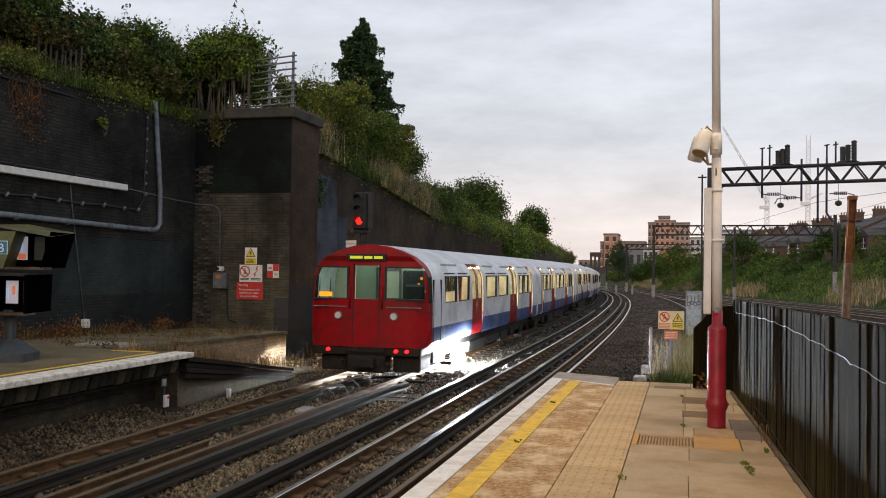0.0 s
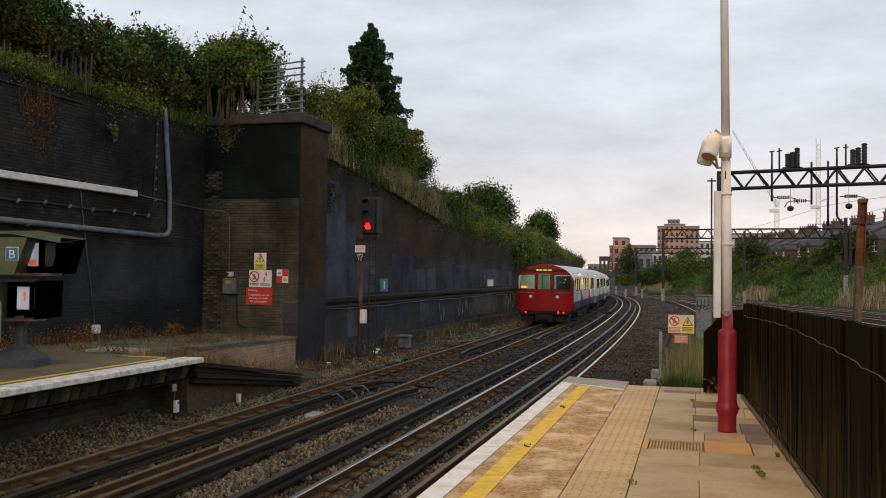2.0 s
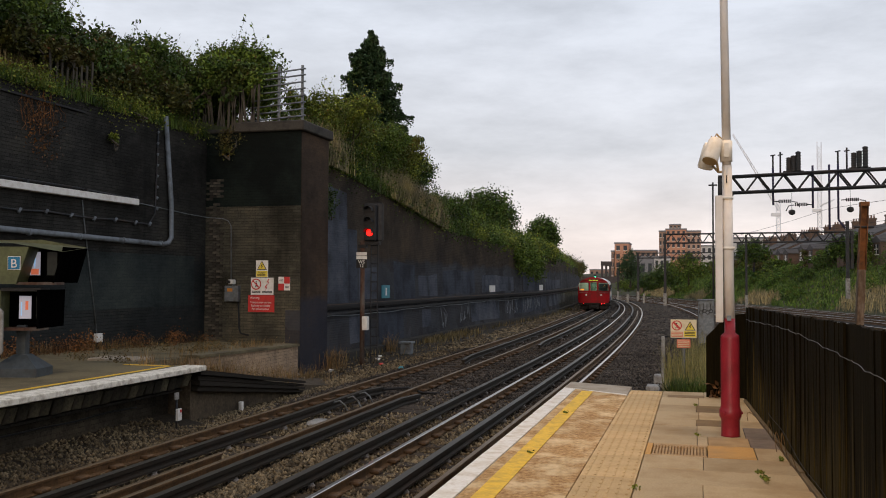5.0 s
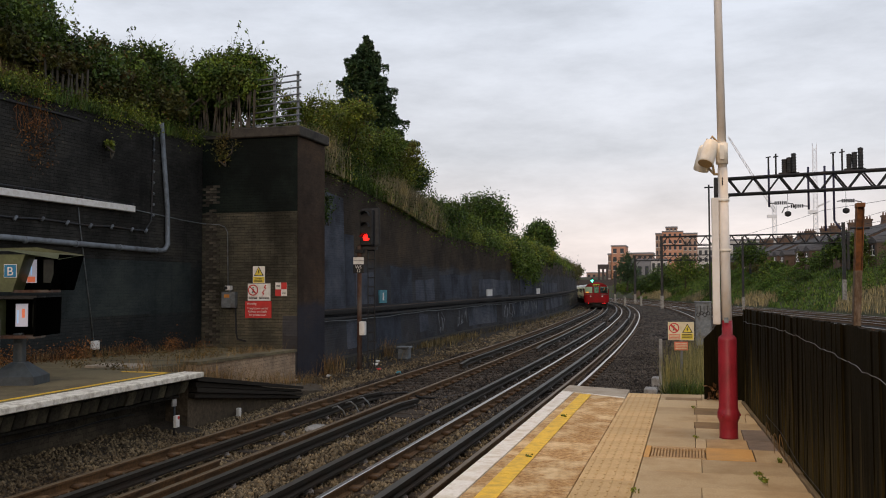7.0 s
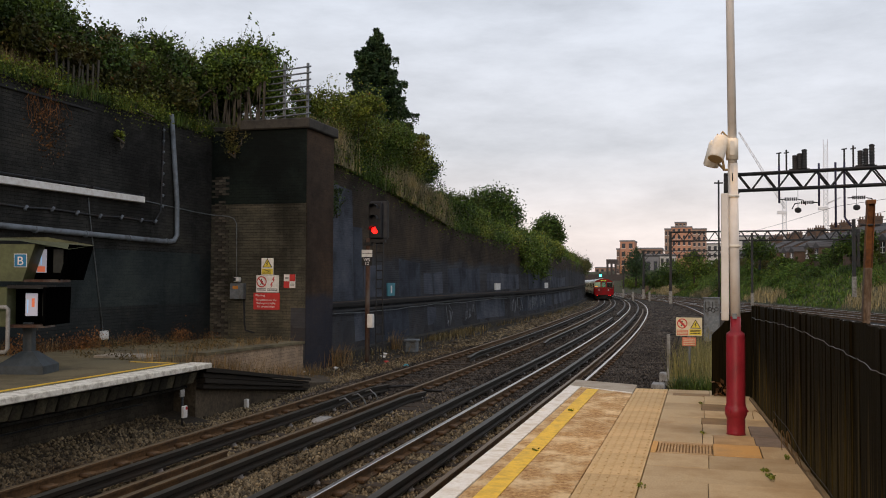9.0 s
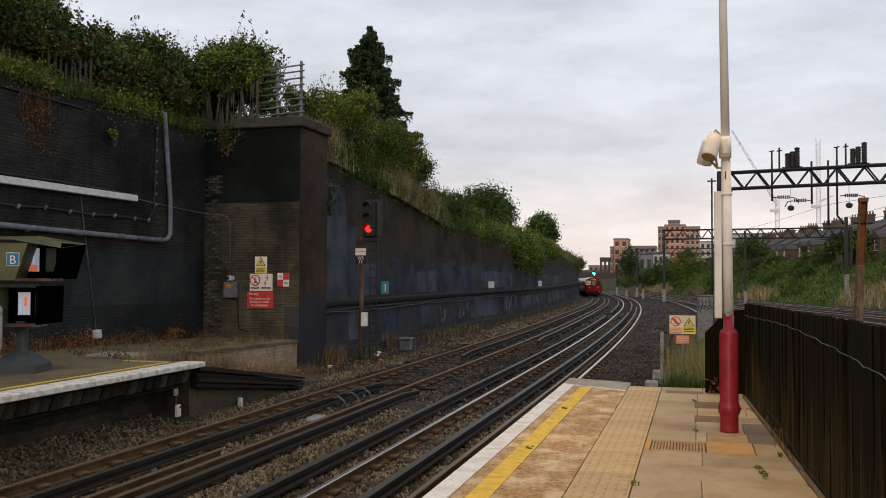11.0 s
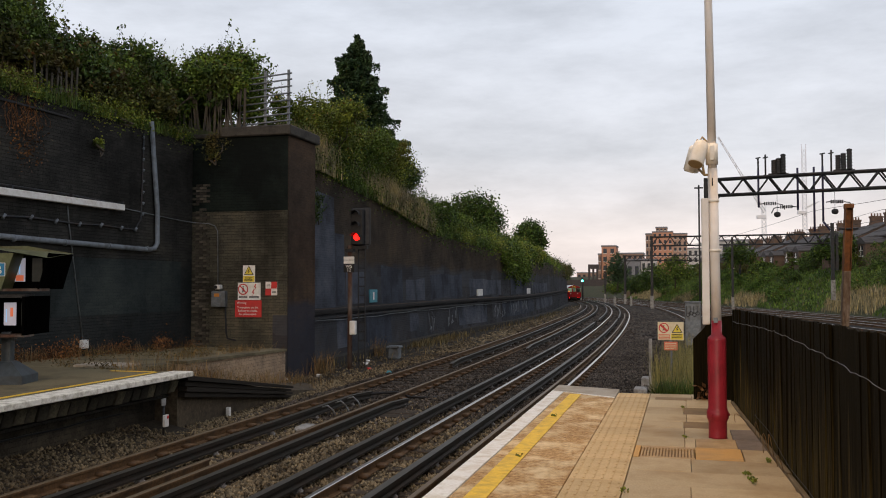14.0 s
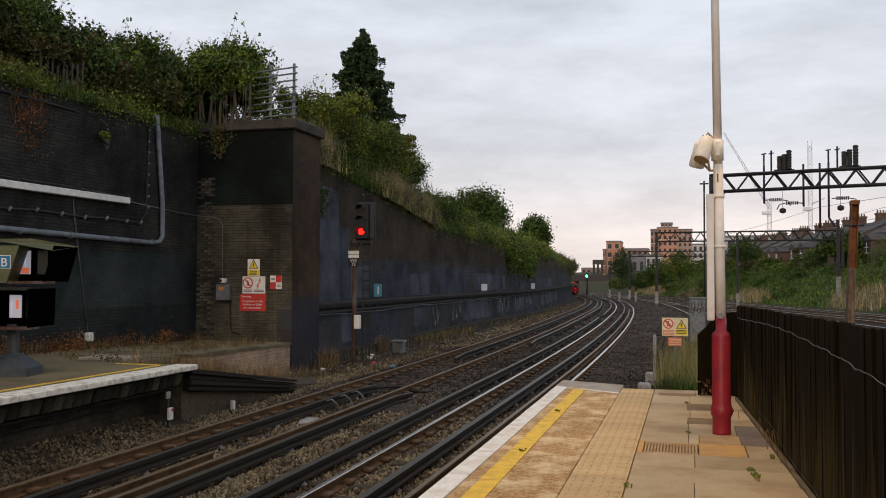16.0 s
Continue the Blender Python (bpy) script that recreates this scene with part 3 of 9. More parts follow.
def bank_left():
    """Grassy bank above the retaining walls, rising away from the line."""
    bm = bmesh.new()
    prev = None
    for y in [-14, -6, 2, 8, 11, 14, 16, 18, 20, 22, 22.98, 23.02, 24.0, 24.86, 24.94, 27, 30, 34, 40, 47, 55, 65, 78, 92, 110, 135, 165, 200, 260]:
        if y < 23.0:
            x0, z0 = WALL_A - 0.1, 5.53
        elif y < 24.9:
            x0, z0 = PIER_X - 0.5, 5.55
        else:
            x0, z0 = WALL_C - wall_path(y) - 0.2, wall_top(y) - 0.06
        row = []
        for k, (dx, dz) in enumerate(((0, 0), (-0.6, 0.25), (-1.6, 0.7), (-3, 1.5), (-5, 2.6), (-8, 3.6), (-14, 4.2), (-40, 4.5), (-120, 4.5))):
            f = 0.35 if 23 < y < 24.9 else 1.0 if y < 30 else max(0.45, 1 - (y - 30) / 120)
            row.append(bm.verts.new((x0 + dx, y, z0 + dz * f + 0.12 * noise.noise((x0 + dx, y, 3)))))
        if prev:
            for i in range(len(row) - 1):
                bm.faces.new((prev[i], row[i], row[i + 1], prev[i + 1])).smooth = True
        prev = row
    bmesh.ops.recalc_face_normals(bm, faces=bm.faces)
    structure("ground_bank_west", bm, M["earth"], "steep grassy bank above the retaining wall", category="bank")


def main_path(y):
    """The main lines run straight, swung to the left."""
    return 0.187 * (y - 76.0)


def right_bank():
    bm = bmesh.new()
    prev = None
    for y in [10, 25, 40, 55, 60, 70, 85, 100, 120, 140, 165, 200, 250, 320, 420]:
        x0 = 15.2 - main_path(y) if y < 250 else 15.2 - main_path(250) - 0.35 * (y - 250)
        row = []
        for dx, z in ((0, BED - 0.05), (0.6, BED + 0.25), (3, 0.2), (7, 2.0), (11, 3.6), (15, 4.2), (30, 4.4), (120, 4.4), (600, 4.4)):
            row.append(bm.verts.new((x0 + dx, y + dx * 0.187, z + grade(y) * max(0.0, 1 - dx / 5) + 0.2 * noise.noise((x0 + dx, y * 0.3, 7)))))
        if prev:
            for i in range(len(row) - 1):
                bm.faces.new((prev[i], prev[i + 1], row[i + 1], row[i])).smooth = True
        prev = row
    bmesh.ops.recalc_face_normals(bm, faces=bm.faces)
    structure("ground_bank_east", bm, M["earth"], "overgrown green bank beyond the main lines", category="bank")


def main_line_bed():
    """Dark ballast under the main lines."""
    bm = bmesh.new()
    prev = None
    for y in [8, 20, 34, 50, 60, 75, 90, 115, 140, 170, 200, 230]:
        row = [bm.verts.new((x - main_path(y), y, BED - 0.016 + grade(y))) for x in (2.4, 6, 10, 15.4)]
        if prev:
            for i in range(3):
                bm.faces.new((prev[i], prev[i + 1], row[i + 1], row[i]))
        prev = row
    structure("ground_main_line", bm, M["ballast_dark"], "dark ballast under the main lines", category="ground")


def right_platform():
    """The near platform's body; its paving is laid on it piece by piece at the end."""
    bm = bmesh.new()
    prism(bm, [(-1.72, BED - 0.1), (0.86, BED - 0.1), (0.86, -0.05), (-1.8, -0.05), (-1.8, -0.18), (-1.72, -0.2)], -10, 13.15)
    prism(bm, [(-1.72, BED - 0.1), (-0.93, BED - 0.1), (-0.93, -0.051), (-1.8, -0.051), (-1.8, -0.18), (-1.72, -0.2)], 13.15, 13.58)
    return structure("platform_near", bm, M["dark_concrete"], "paved station platform with white edge and yellow line", category="platform")


def left_platform():
    bm = bmesh.new()
    prism(bm, [(-13.28, BED - 0.1), (-9.15, BED - 0.1), (-9.15, -0.42), (-8.92, -0.40), (-8.92, -0.33), (-8.62, -0.12), (-8.62, -0.1), (-13.28, -0.02)], -10, 14.6)
    p = structure("platform_far", bm, M["brick_under"], "far platform with grimy wall below and asphalt top", category="platform")
    bm = bmesh.new()
    box(bm, -13.27, -8.80, -10, 14.58, -0.019, 0.0)
    part("surface", bm, M["asphalt"], p, "worn brown asphalt surface")
    bm = bmesh.new()
    box(bm, -8.80, -8.40, -10, 14.63, -0.085, 0.006, 0.012)
    part("edge_stone", bm, M["edge_white"], p, "white-painted edge stones, chipped along the lip")
    bm = bmesh.new()
    box(bm, -9.02, -8.93, -10, 14.42, 0.001, 0.006)
    part("yellow_line", bm, M["yellow_line"], p, "thin yellow warning line")
    bm = bmesh.new()
    box(bm, -9.9, -8.93, 14.32, 14.42, 0.001, 0.006)
    part("yellow_end_line", bm, M["yellow_line"], p)
    bm = bmesh.new()
    box(bm, -11.3, -10.3, 15.2, 15.9, -0.06, 0.01, 0.01)
    part("end_slab", bm, M["concrete_warm"], p, "pale concrete slab")
    # corbelled courses under the edge
    rnd = random.Random(41)
    headers = []
    for i in range(4):
        bm = bmesh.new()
        box(bm, -0.11, 0.11, 0.006, 0.218, -0.07, 0.0, 0.008)
        me = bpy.data.meshes.new("header_brick")
        bm.to_mesh(me)
        bm.free()
        me.materials.append(M["brick_header"])
        headers.append(me)
    y = -9.9
    while y < 14.35:
        o = new("header_brick", headers[rnd.randrange(4)])
        o.parent = p
        o.location = (-8.72 + rnd.uniform(-0.012, 0.012), y, -0.235 + rnd.uniform(-0.01, 0.01))
        o.rotation_euler.y = math.radians(-70 + rnd.uniform(-5, 5))
        y += 0.226
    bm = bmesh.new()
    box(bm, -9.14, -8.86, -10, 14.58, -0.455, -0.41, 0.008)
    part("ledge", bm, M["dark_concrete"], p, "projecting blackened ledge course")
    bm = bmesh.new()
    chain(bm, [(-9.12, -8 + 0.8 * k, -0.60 - 0.035 * abs(math.sin(k * 1.2))) for k in range(28)], 0.013, 6)
    part("wall_cable", bm, M["black"], p, "black cable clipped below the ledge")
    # ballast heaped against the platform wall
    bm = bmesh.new()
    prism(bm, [(-9.2, BED - 0.08), (-8.2, BED - 0.08), (-8.2, BED - 0.02), (-8.7, -0.97), (-9.2, -0.86)], -10, 14.6)
    structure("ground_shoulder", bm, M["ballast"], "ballast heaped against the far platform wall", category="ground")
    # earth behind the platform end, held by a low wall, and the timber ramp before it
    bm = bmesh.new()
    prism(bm, [(14.59, BED - 0.1), (PIER_Y + 0.01, BED - 0.1), (PIER_Y + 0.01, -0.20), (16.5, -0.04), (14.59, -0.03)], -13.29, -10.62, "x")
    prism(bm, [(14.59, BED - 0.1), (21.41, BED - 0.1), (21.41, -0.16), (16.5, -0.041), (14.59, -0.031)], -10.62, -9.95, "x")
    structure("ground_platform_end", bm, M["asphalt"], "weedy earth and paving behind the platform end", category="ground")
    bm = bmesh.new()
    prism(bm, [(16.6, BED - 0.1), (21.4, BED - 0.1), (21.4, -0.15), (16.6, -0.07)], -9.95, -9.72, "x")
    w = structure("wall_low", bm, M["brick_low"], "low weathered brick wall at the platform end", category="wall")
    bm = bmesh.new()
    prism(bm, [(16.6, -0.068), (21.42, -0.148), (21.42, -0.085), (16.6, -0.005)], -10.15, -9.68, "x")
    part("coping", bm, M["asphalt"], w, "flat worn coping")
    bm = bmesh.new()
    rows = ((14.62, -0.10, -0.12), (17.0, -0.36, -0.48), (19.1, -0.66, -0.84), (21.0, -0.88, -1.04), (22.6, -1.06, -1.12))
    strip = [[bm.verts.new(q) for q in ((-9.73, y, a), (-9.3, y, a * 0.7 + b * 0.3), (-8.72, y, b), (-8.72, y, -1.2), (-9.73, y, -1.2))] for y, a, b in rows]
    for p0, p1 in zip(strip, strip[1:]):
        for i in range(5):
            bm.faces.new((p0[i], p0[(i + 1) % 5], p1[(i + 1) % 5], p1[i]))
    bm.faces.new(strip[0])
    bm.faces.new(strip[-1][::-1])
    bmesh.ops.recalc_face_normals(bm, faces=bm.faces)
    structure("ramp", bm, M["earth_dry"], "earth ramp running down from the platform end", category="ramp")
    ramp = thing("ramp_edging", "dark timber edging planks along the platform ramp", "edging")
    for i, (dz, dx) in enumerate(((0.0, 0.0), (-0.17, -0.05), (-0.33, -0.02), (-0.50, -0.06))):
        bm = bmesh.new()
        z0, z1 = -0.16 + dz * 0.60, -0.80 + dz * 0.42
        prism(bm, [(14.64, z0), (19.2, z1), (19.2, z1 + 0.05), (14.64, z0 + 0.085)], -8.72, -8.52 + dx, "x")
        part("plank", bm, M["sleeper_black"], ramp)


# ---- railway tracks ----
def rail_profile(top, head=0.035, foot=0.07, h=0.15):
    return [(-foot, top - h), (foot, top - h), (foot, top - h + 0.015), (0.009, top - h + 0.03), (0.009, top - 0.045), (head, top - 0.035),
            (head, top - 0.008), (head - 0.008, top), (-head + 0.008, top), (-head, top - 0.008), (-head, top - 0.035), (-0.009, top - 0.045), (-0.009, top - h + 0.03), (-foot, top - h + 0.015)]


HEADS = [0, 0, 0, 0, 0, 0, 1, 1, 1, 0, 0, 0, 0, 0]


def conductor(bm, x, y0, y1, top, path=bend):
    """A heavy conductor rail with dipped ends."""
    ys = [y0, y0 + 1.2] + [y for y in along(y0, y1) if y0 + 1.3 < y < y1 - 1.3] + [y1 - 1.2, y1]
    sweep(bm, x, [(-0.065, top - 0.145), (0.065, top - 0.145), (0.065, top - 0.12), (0.025, top - 0.10), (0.025, top - 0.07), (0.05, top - 0.05), (0.05, top), (-0.05, top), (-0.05, top - 0.05), (-0.025, top - 0.07), (-0.025, top - 0.10), (-0.065, top - 0.12)],
          ys, path, [0, 0, 0, 0, 0, 0, 1, 0, 0, 0, 0, 0], lambda y: -0.06 if y in (y0, y1) else 0.0)


def track(name, xl, label, shine, conductors, y0, y1, sleepers_to, path=bend, extra=()):
    t = thing(name, label, "track", "railway tracks")
    for x in (xl, xl + 1.435 + 0.035):
        bm = bmesh.new()
        sweep(bm, x, rail_profile(RAIL), along(y0, y1), path, HEADS)
        part("running_rail", bm, [M["rail_rust"], M["rail_shine" if shine else "rail_dull"]], t, "worn bright head" if shine else "brown rusted rail")
    for x, a, b in conductors:
        bm = bmesh.new()
        conductor(bm, x, a, b, RAIL + 0.055, path)
        part("conductor_rail", bm, [M["conductor"], M["conductor_top"]], t, "dark conductor rail with a worn grey top")
        pot = None
        y = a + 0.6
        while y < min(b, 45):
            if pot is None:
                bm = bmesh.new()
                lathe(bm, [(0.07, 0), (0.075, 0.04), (0.05, 0.06), (0.06, 0.09)], (0, 0, 0), 10)
                pot = part("insulator", bm, M["insulator"], t, "dirty porcelain insulator pot")
            else:
                q = new("insulator", pot.data)
                q.parent = t
                pot = q
            pot.location = (x - path(y), y, RAIL - 0.18)
            y += 1.95
    for x, a, b, top in extra:
        bm = bmesh.new()
        sweep(bm, x, rail_profile(top), along(a, b), path, HEADS)
        part("guard_rail", bm, [M["rail_rust"], M["rail_dull"]], t, "rusty spare rail")
    # timber sleepers and chairs
    bm = bmesh.new()
    box(bm, -1.28, 1.28, -0.125, 0.125, -0.09, 0.035, 0.012)
    sl = part("sleeper", bm, M["sleeper"], t)
    bm = bmesh.new()
    box(bm, -0.13, 0.13, -0.1, 0.1, 0, 0.05, 0.015)
    chair = part("rail_chair", bm, M["rail_rust"], t)
    rnd = random.Random(len(name))
    y, first = y0 + 0.3, True
    while y < sleepers_to:
        for proto, xs, z in ((sl, (xl + 0.735 + rnd.uniform(-0.04, 0.04),), BED - (0.024 if y > 14 else 0.006) - rnd.uniform(0, 0.012)), (chair, (xl, xl + 1.47), BED + 0.034)):
            for i, x in enumerate(xs):
                if first and i == 0:
                    o = proto
                elif proto is chair and y > 32:
                    continue
                else:
                    o = new(proto.name.split(".")[0], proto.data)
                    o.parent = t
                o.location = (x - path(y), y, z)
                o.rotation_euler.z = rnd.uniform(-0.012, 0.012)
        first = False
        y += 0.72
    return t


def tracks():
    track("railway_track", -4.13, "four-rail electric track with bright running rails on timber sleepers", True,
          ((-4.62, -11.5, 58), (-3.40, -11.5, 64), (-4.62, 63, 170), (-3.40, 66, 200)), -11.9, 250, 52, bend, ((-3.02, -11.9, 80, RAIL - 0.015),))
    track("railway_track", -7.55, "rusty four-rail electric track on timber sleepers beside the wall", False,
          ((-5.66, -11.5, 18.6), (-6.82, -11.5, 19.6), (-6.82, 27, 120), (-5.6, 34, 120)), -11.9, 250, 52, bend, ((-6.42, -11.9, 11.6, RAIL - 0.02),))
    # connecting line and the main lines
    track("railway_track", 1.2, "branch track on timber sleepers beyond the platform", True, (), 40, 230, 60)
    for x in (3.4, 7.2, 11.0):
        track("main_line_track", x, "main line track under overhead wires", True, (), 34, 230, 36, main_path)


# ---- train ----
def fit_body(c):
    """Set the body to its full width and floor height over the wheels."""
    for me in {o.data for o in c.children_recursive if o.data}:
        for v in me.vertices:
            x, y, z = v.co
            v.co = (x * 1.045, y, z + 0.06 * min(1.0, max(0.0, (z - 0.12) / 0.35)))
    return c


SIDE = [(1.25, 0.60), (1.31, 0.70), (1.32, 1.03), (1.32, 1.56), (1.29, 2.16), (1.25, 2.27), (1.18, 2.39), (1.09, 2.49), (0.93, 2.61), (0.66, 2.74), (0.33, 2.84), (0.0, 2.88)]


def car(cab):
    """A tube carriage 16 m long, nose or rear end at y = 0, on its wheels at z = 0."""
    c = thing("train_carriage", "white tube train carriage with red cab end and doors" if cab else "white tube train carriage with red doors and blue skirt", "train carriage", "carriages of the train")
    y0, y1 = (0.55 if cab else 0.08), 15.92
    doors = [(4.6, 6.0), (10.2, 11.6), (14.1, 14.85)] + ([] if cab else [(1.15, 1.9)])
    wins = [(1.72, 2.82), (3.05, 4.2), (6.45, 7.9), (8.25, 9.75), (11.9, 12.75), (13.0, 13.85)]
    cuts = sorted({y0, y1, *[v for d in doors for v in d], *[v for w in wins for v in w]})
    rows = SIDE
    bm = bmesh.new()
    for s in (1, -1):
        col = [[bm.verts.new((s * x, y, z)) for x, z in rows] for y in cuts]
        for i, (a, b) in enumerate(zip(cuts, cuts[1:])):
            mid = (a + b) / 2
            isd = any(d[0] < mid < d[1] for d in doors)
            isw = any(w[0] < mid < w[1] for w in wins)
            for k in range(len(rows) - 1):
                if isd and k < 7 or isw and k == 3:
                    continue
                f = bm.faces.new((col[i][k], col[i + 1][k], col[i + 1][k + 1], col[i][k + 1]))
                f.smooth = True
                f.material_index = 1 if k < 2 else 2 if k >= 7 else 0
    bmesh.ops.remove_doubles(bm, verts=bm.verts, dist=0.001)
    bmesh.ops.recalc_face_normals(bm, faces=bm.faces)
    part("body_shell", bm, [M["train_white"], M["train_blue"], M["train_roof"]], c, "white body with blue skirt and pale roof")
    for s in (1, -1):
        for a, b in wins:
            bm = bmesh.new()
            vs = [bm.verts.new(p) for p in ((s * 1.305, a, 1.56), (s * 1.305, b, 1.56), (s * 1.275, b, 2.16), (s * 1.275, a, 2.16))]
            bm.faces.new(vs if s > 0 else vs[::-1])
            part("window", bm, M["pane"], c)
            bm = bmesh.new()
            for p in ((a - 0.02, a + 0.012, 1.54, 2.18), (b - 0.012, b + 0.02, 1.54, 2.18)):
                box(bm, s * 1.29 - 0.02, s * 1.29 + 0.035, p[0], p[1], p[2], p[3])
            box(bm, s * 1.31 - 0.02, s * 1.31 + 0.02, a, b, 1.545, 1.57)
            box(bm, s * 1.275 - 0.02, s * 1.275 + 0.03, a, b, 2.15, 2.18)
            box(bm, s * 1.245 - 0.02, s * 1.245 + 0.025, a + 0.05, b - 0.05, 2.225, 2.255)
            part("window_frame", bm, M["black"], c)
        for a, b in doors:
            leaves = ((a, (a + b) / 2), ((a + b) / 2, b)) if b - a > 1 else ((a, b),)
            for p, q in leaves:
                bm = bmesh.new()
                p, q = p + 0.012, q - 0.012
                lv = [[bm.verts.new((s * (x - 0.03), y, z)) for x, z in rows[:8]] for y in (p, p + 0.14, q - 0.14, q)]
                for i in range(3):
                    for k in range(7):
                        if i == 1 and k in (3, 4, 5):
                            continue
                        f = bm.faces.new((lv[i][k], lv[i + 1][k], lv[i + 1][k + 1], lv[i][k + 1]))
                        f.smooth = True
                bmesh.ops.recalc_face_normals(bm, faces=bm.faces)
                d = part("door", bm, M["train_red"], c, "red sliding door leaf")
                bm = bmesh.new()
                gl = [[bm.verts.new((s * (x - 0.036), y, z)) for x, z in rows[3:7]] for y in (p + 0.14, q - 0.14)]
                for k in range(3):
                    vs = (gl[0][k], gl[1][k], gl[1][k + 1], gl[0][k + 1])
                    bm.faces.new(vs if s > 0 else vs[::-1])
                part("door_window", bm, M["pane"], d)
    # inside
    bm = bmesh.new()
    box(bm, -1.2, 1.2, y0 + 0.06, y1 - 0.04, 0.605, 0.66)
    part("floor_pan", bm, M["train_under"], c)
    for s in (1, -1):
        for a, b in ((2.1, 4.3), (6.3, 9.9), (11.9, 13.9)):
            bm = bmesh.new()
            box(bm, min(s * 0.72, s * 1.24), max(s * 0.72, s * 1.24), a, b, 0.662, 1.06)
            part("bench_seat", bm, M["seat"], c)
    bm = bmesh.new()
    box(bm, -0.95, 0.95, 1.7 if cab else y0 + 0.3, y1 - 0.1, 2.44, 2.48)
    part("ceiling_lining", bm, M["train_inside"], c)
    bm = bmesh.new()
    for x in (-0.55, 0.55):
        box(bm, x - 0.07, x + 0.07, 2.0, y1 - 0.4, 2.39, 2.435)
    part("saloon_lamp", bm, M["saloon_light"], c, "warm saloon light strip")
    # ends
    bm = bmesh.new()
    outline = [(x, z) for x, z in SIDE] + [(-x, z) for x, z in SIDE[-2::-1]]
    prism(bm, outline, y1 - 0.02, y1)
    part("end_wall", bm, M["train_white"], c)
    if not cab:
        bm = bmesh.new()
        prism(bm, outline, y0, y0 + 0.02)
        part("end_wall", bm, M["train_white"], c)
    bm = bmesh.new()
    prism(bm, outline, 1.62, 1.66)
    part("cab_bulkhead", bm, M["train_inside"], c)
    # below the floor
    bm = bmesh.new()
    box(bm, -1.05, 1.05, 0.4, y1 - 0.3, 0.40, 0.555)
    for a, b, z in ((5.2, 7.2, 0.16), (7.5, 9.4, 0.2), (9.7, 10.9, 0.14)):
        box(bm, -1.12, 1.12, a, b, z, 0.4, 0.02)
    part("underframe", bm, M["train_under"], c, "black equipment boxes below the floor")
    for yc in (2.9, 13.1):
        bm = bmesh.new()
        for s in (1, -1):
            box(bm, s * 0.95 - 0.06, s * 0.95 + 0.06, yc - 1.4, yc + 1.4, 0.26, 0.44, 0.02)
            box(bm, s * 1.02 - 0.04, s * 1.02 + 0.04, yc - 1.25, yc - 0.65, 0.18, 0.42, 0.02)
            box(bm, s * 1.02 - 0.04, s * 1.02 + 0.04, yc + 0.65, yc + 1.25, 0.18, 0.42, 0.02)
            box(bm, s * 1.1 - 0.13, s * 1.1 + 0.13, yc - 0.25, yc + 0.25, 0.06, 0.14)
        bog = part("bogie", bm, M["train_under"], c, "grimy bogie frame with collector shoes")
        for dy in (-0.95, 0.95):
            bm = bmesh.new()
            tube(bm, (-0.72, yc + dy, 0.40), (-0.72 + 0.1, yc + dy, 0.40), 0.395, seg=20)
            tube(bm, (0.62, yc + dy, 0.40), (0.72, yc + dy, 0.40), 0.395, seg=20)
            tube(bm, (-0.7, yc + dy, 0.40), (0.7, yc + dy, 0.40), 0.07, seg=8)
            part("wheelset", bm, M["rail_rust"], bog)
    # roof ventilators
    for s in (1, -1):
        for a in (1.9, 6.5, 9.2, 12.2):
            bm = bmesh.new()
            box(bm, s * 1.12 - 0.04, s * 1.12 + 0.04, a, a + 1.5, 2.42, 2.48, 0.01)
            part("roof_vent", bm, M["train_roof"], c)
    if cab:
        cab_end(c)
    return c


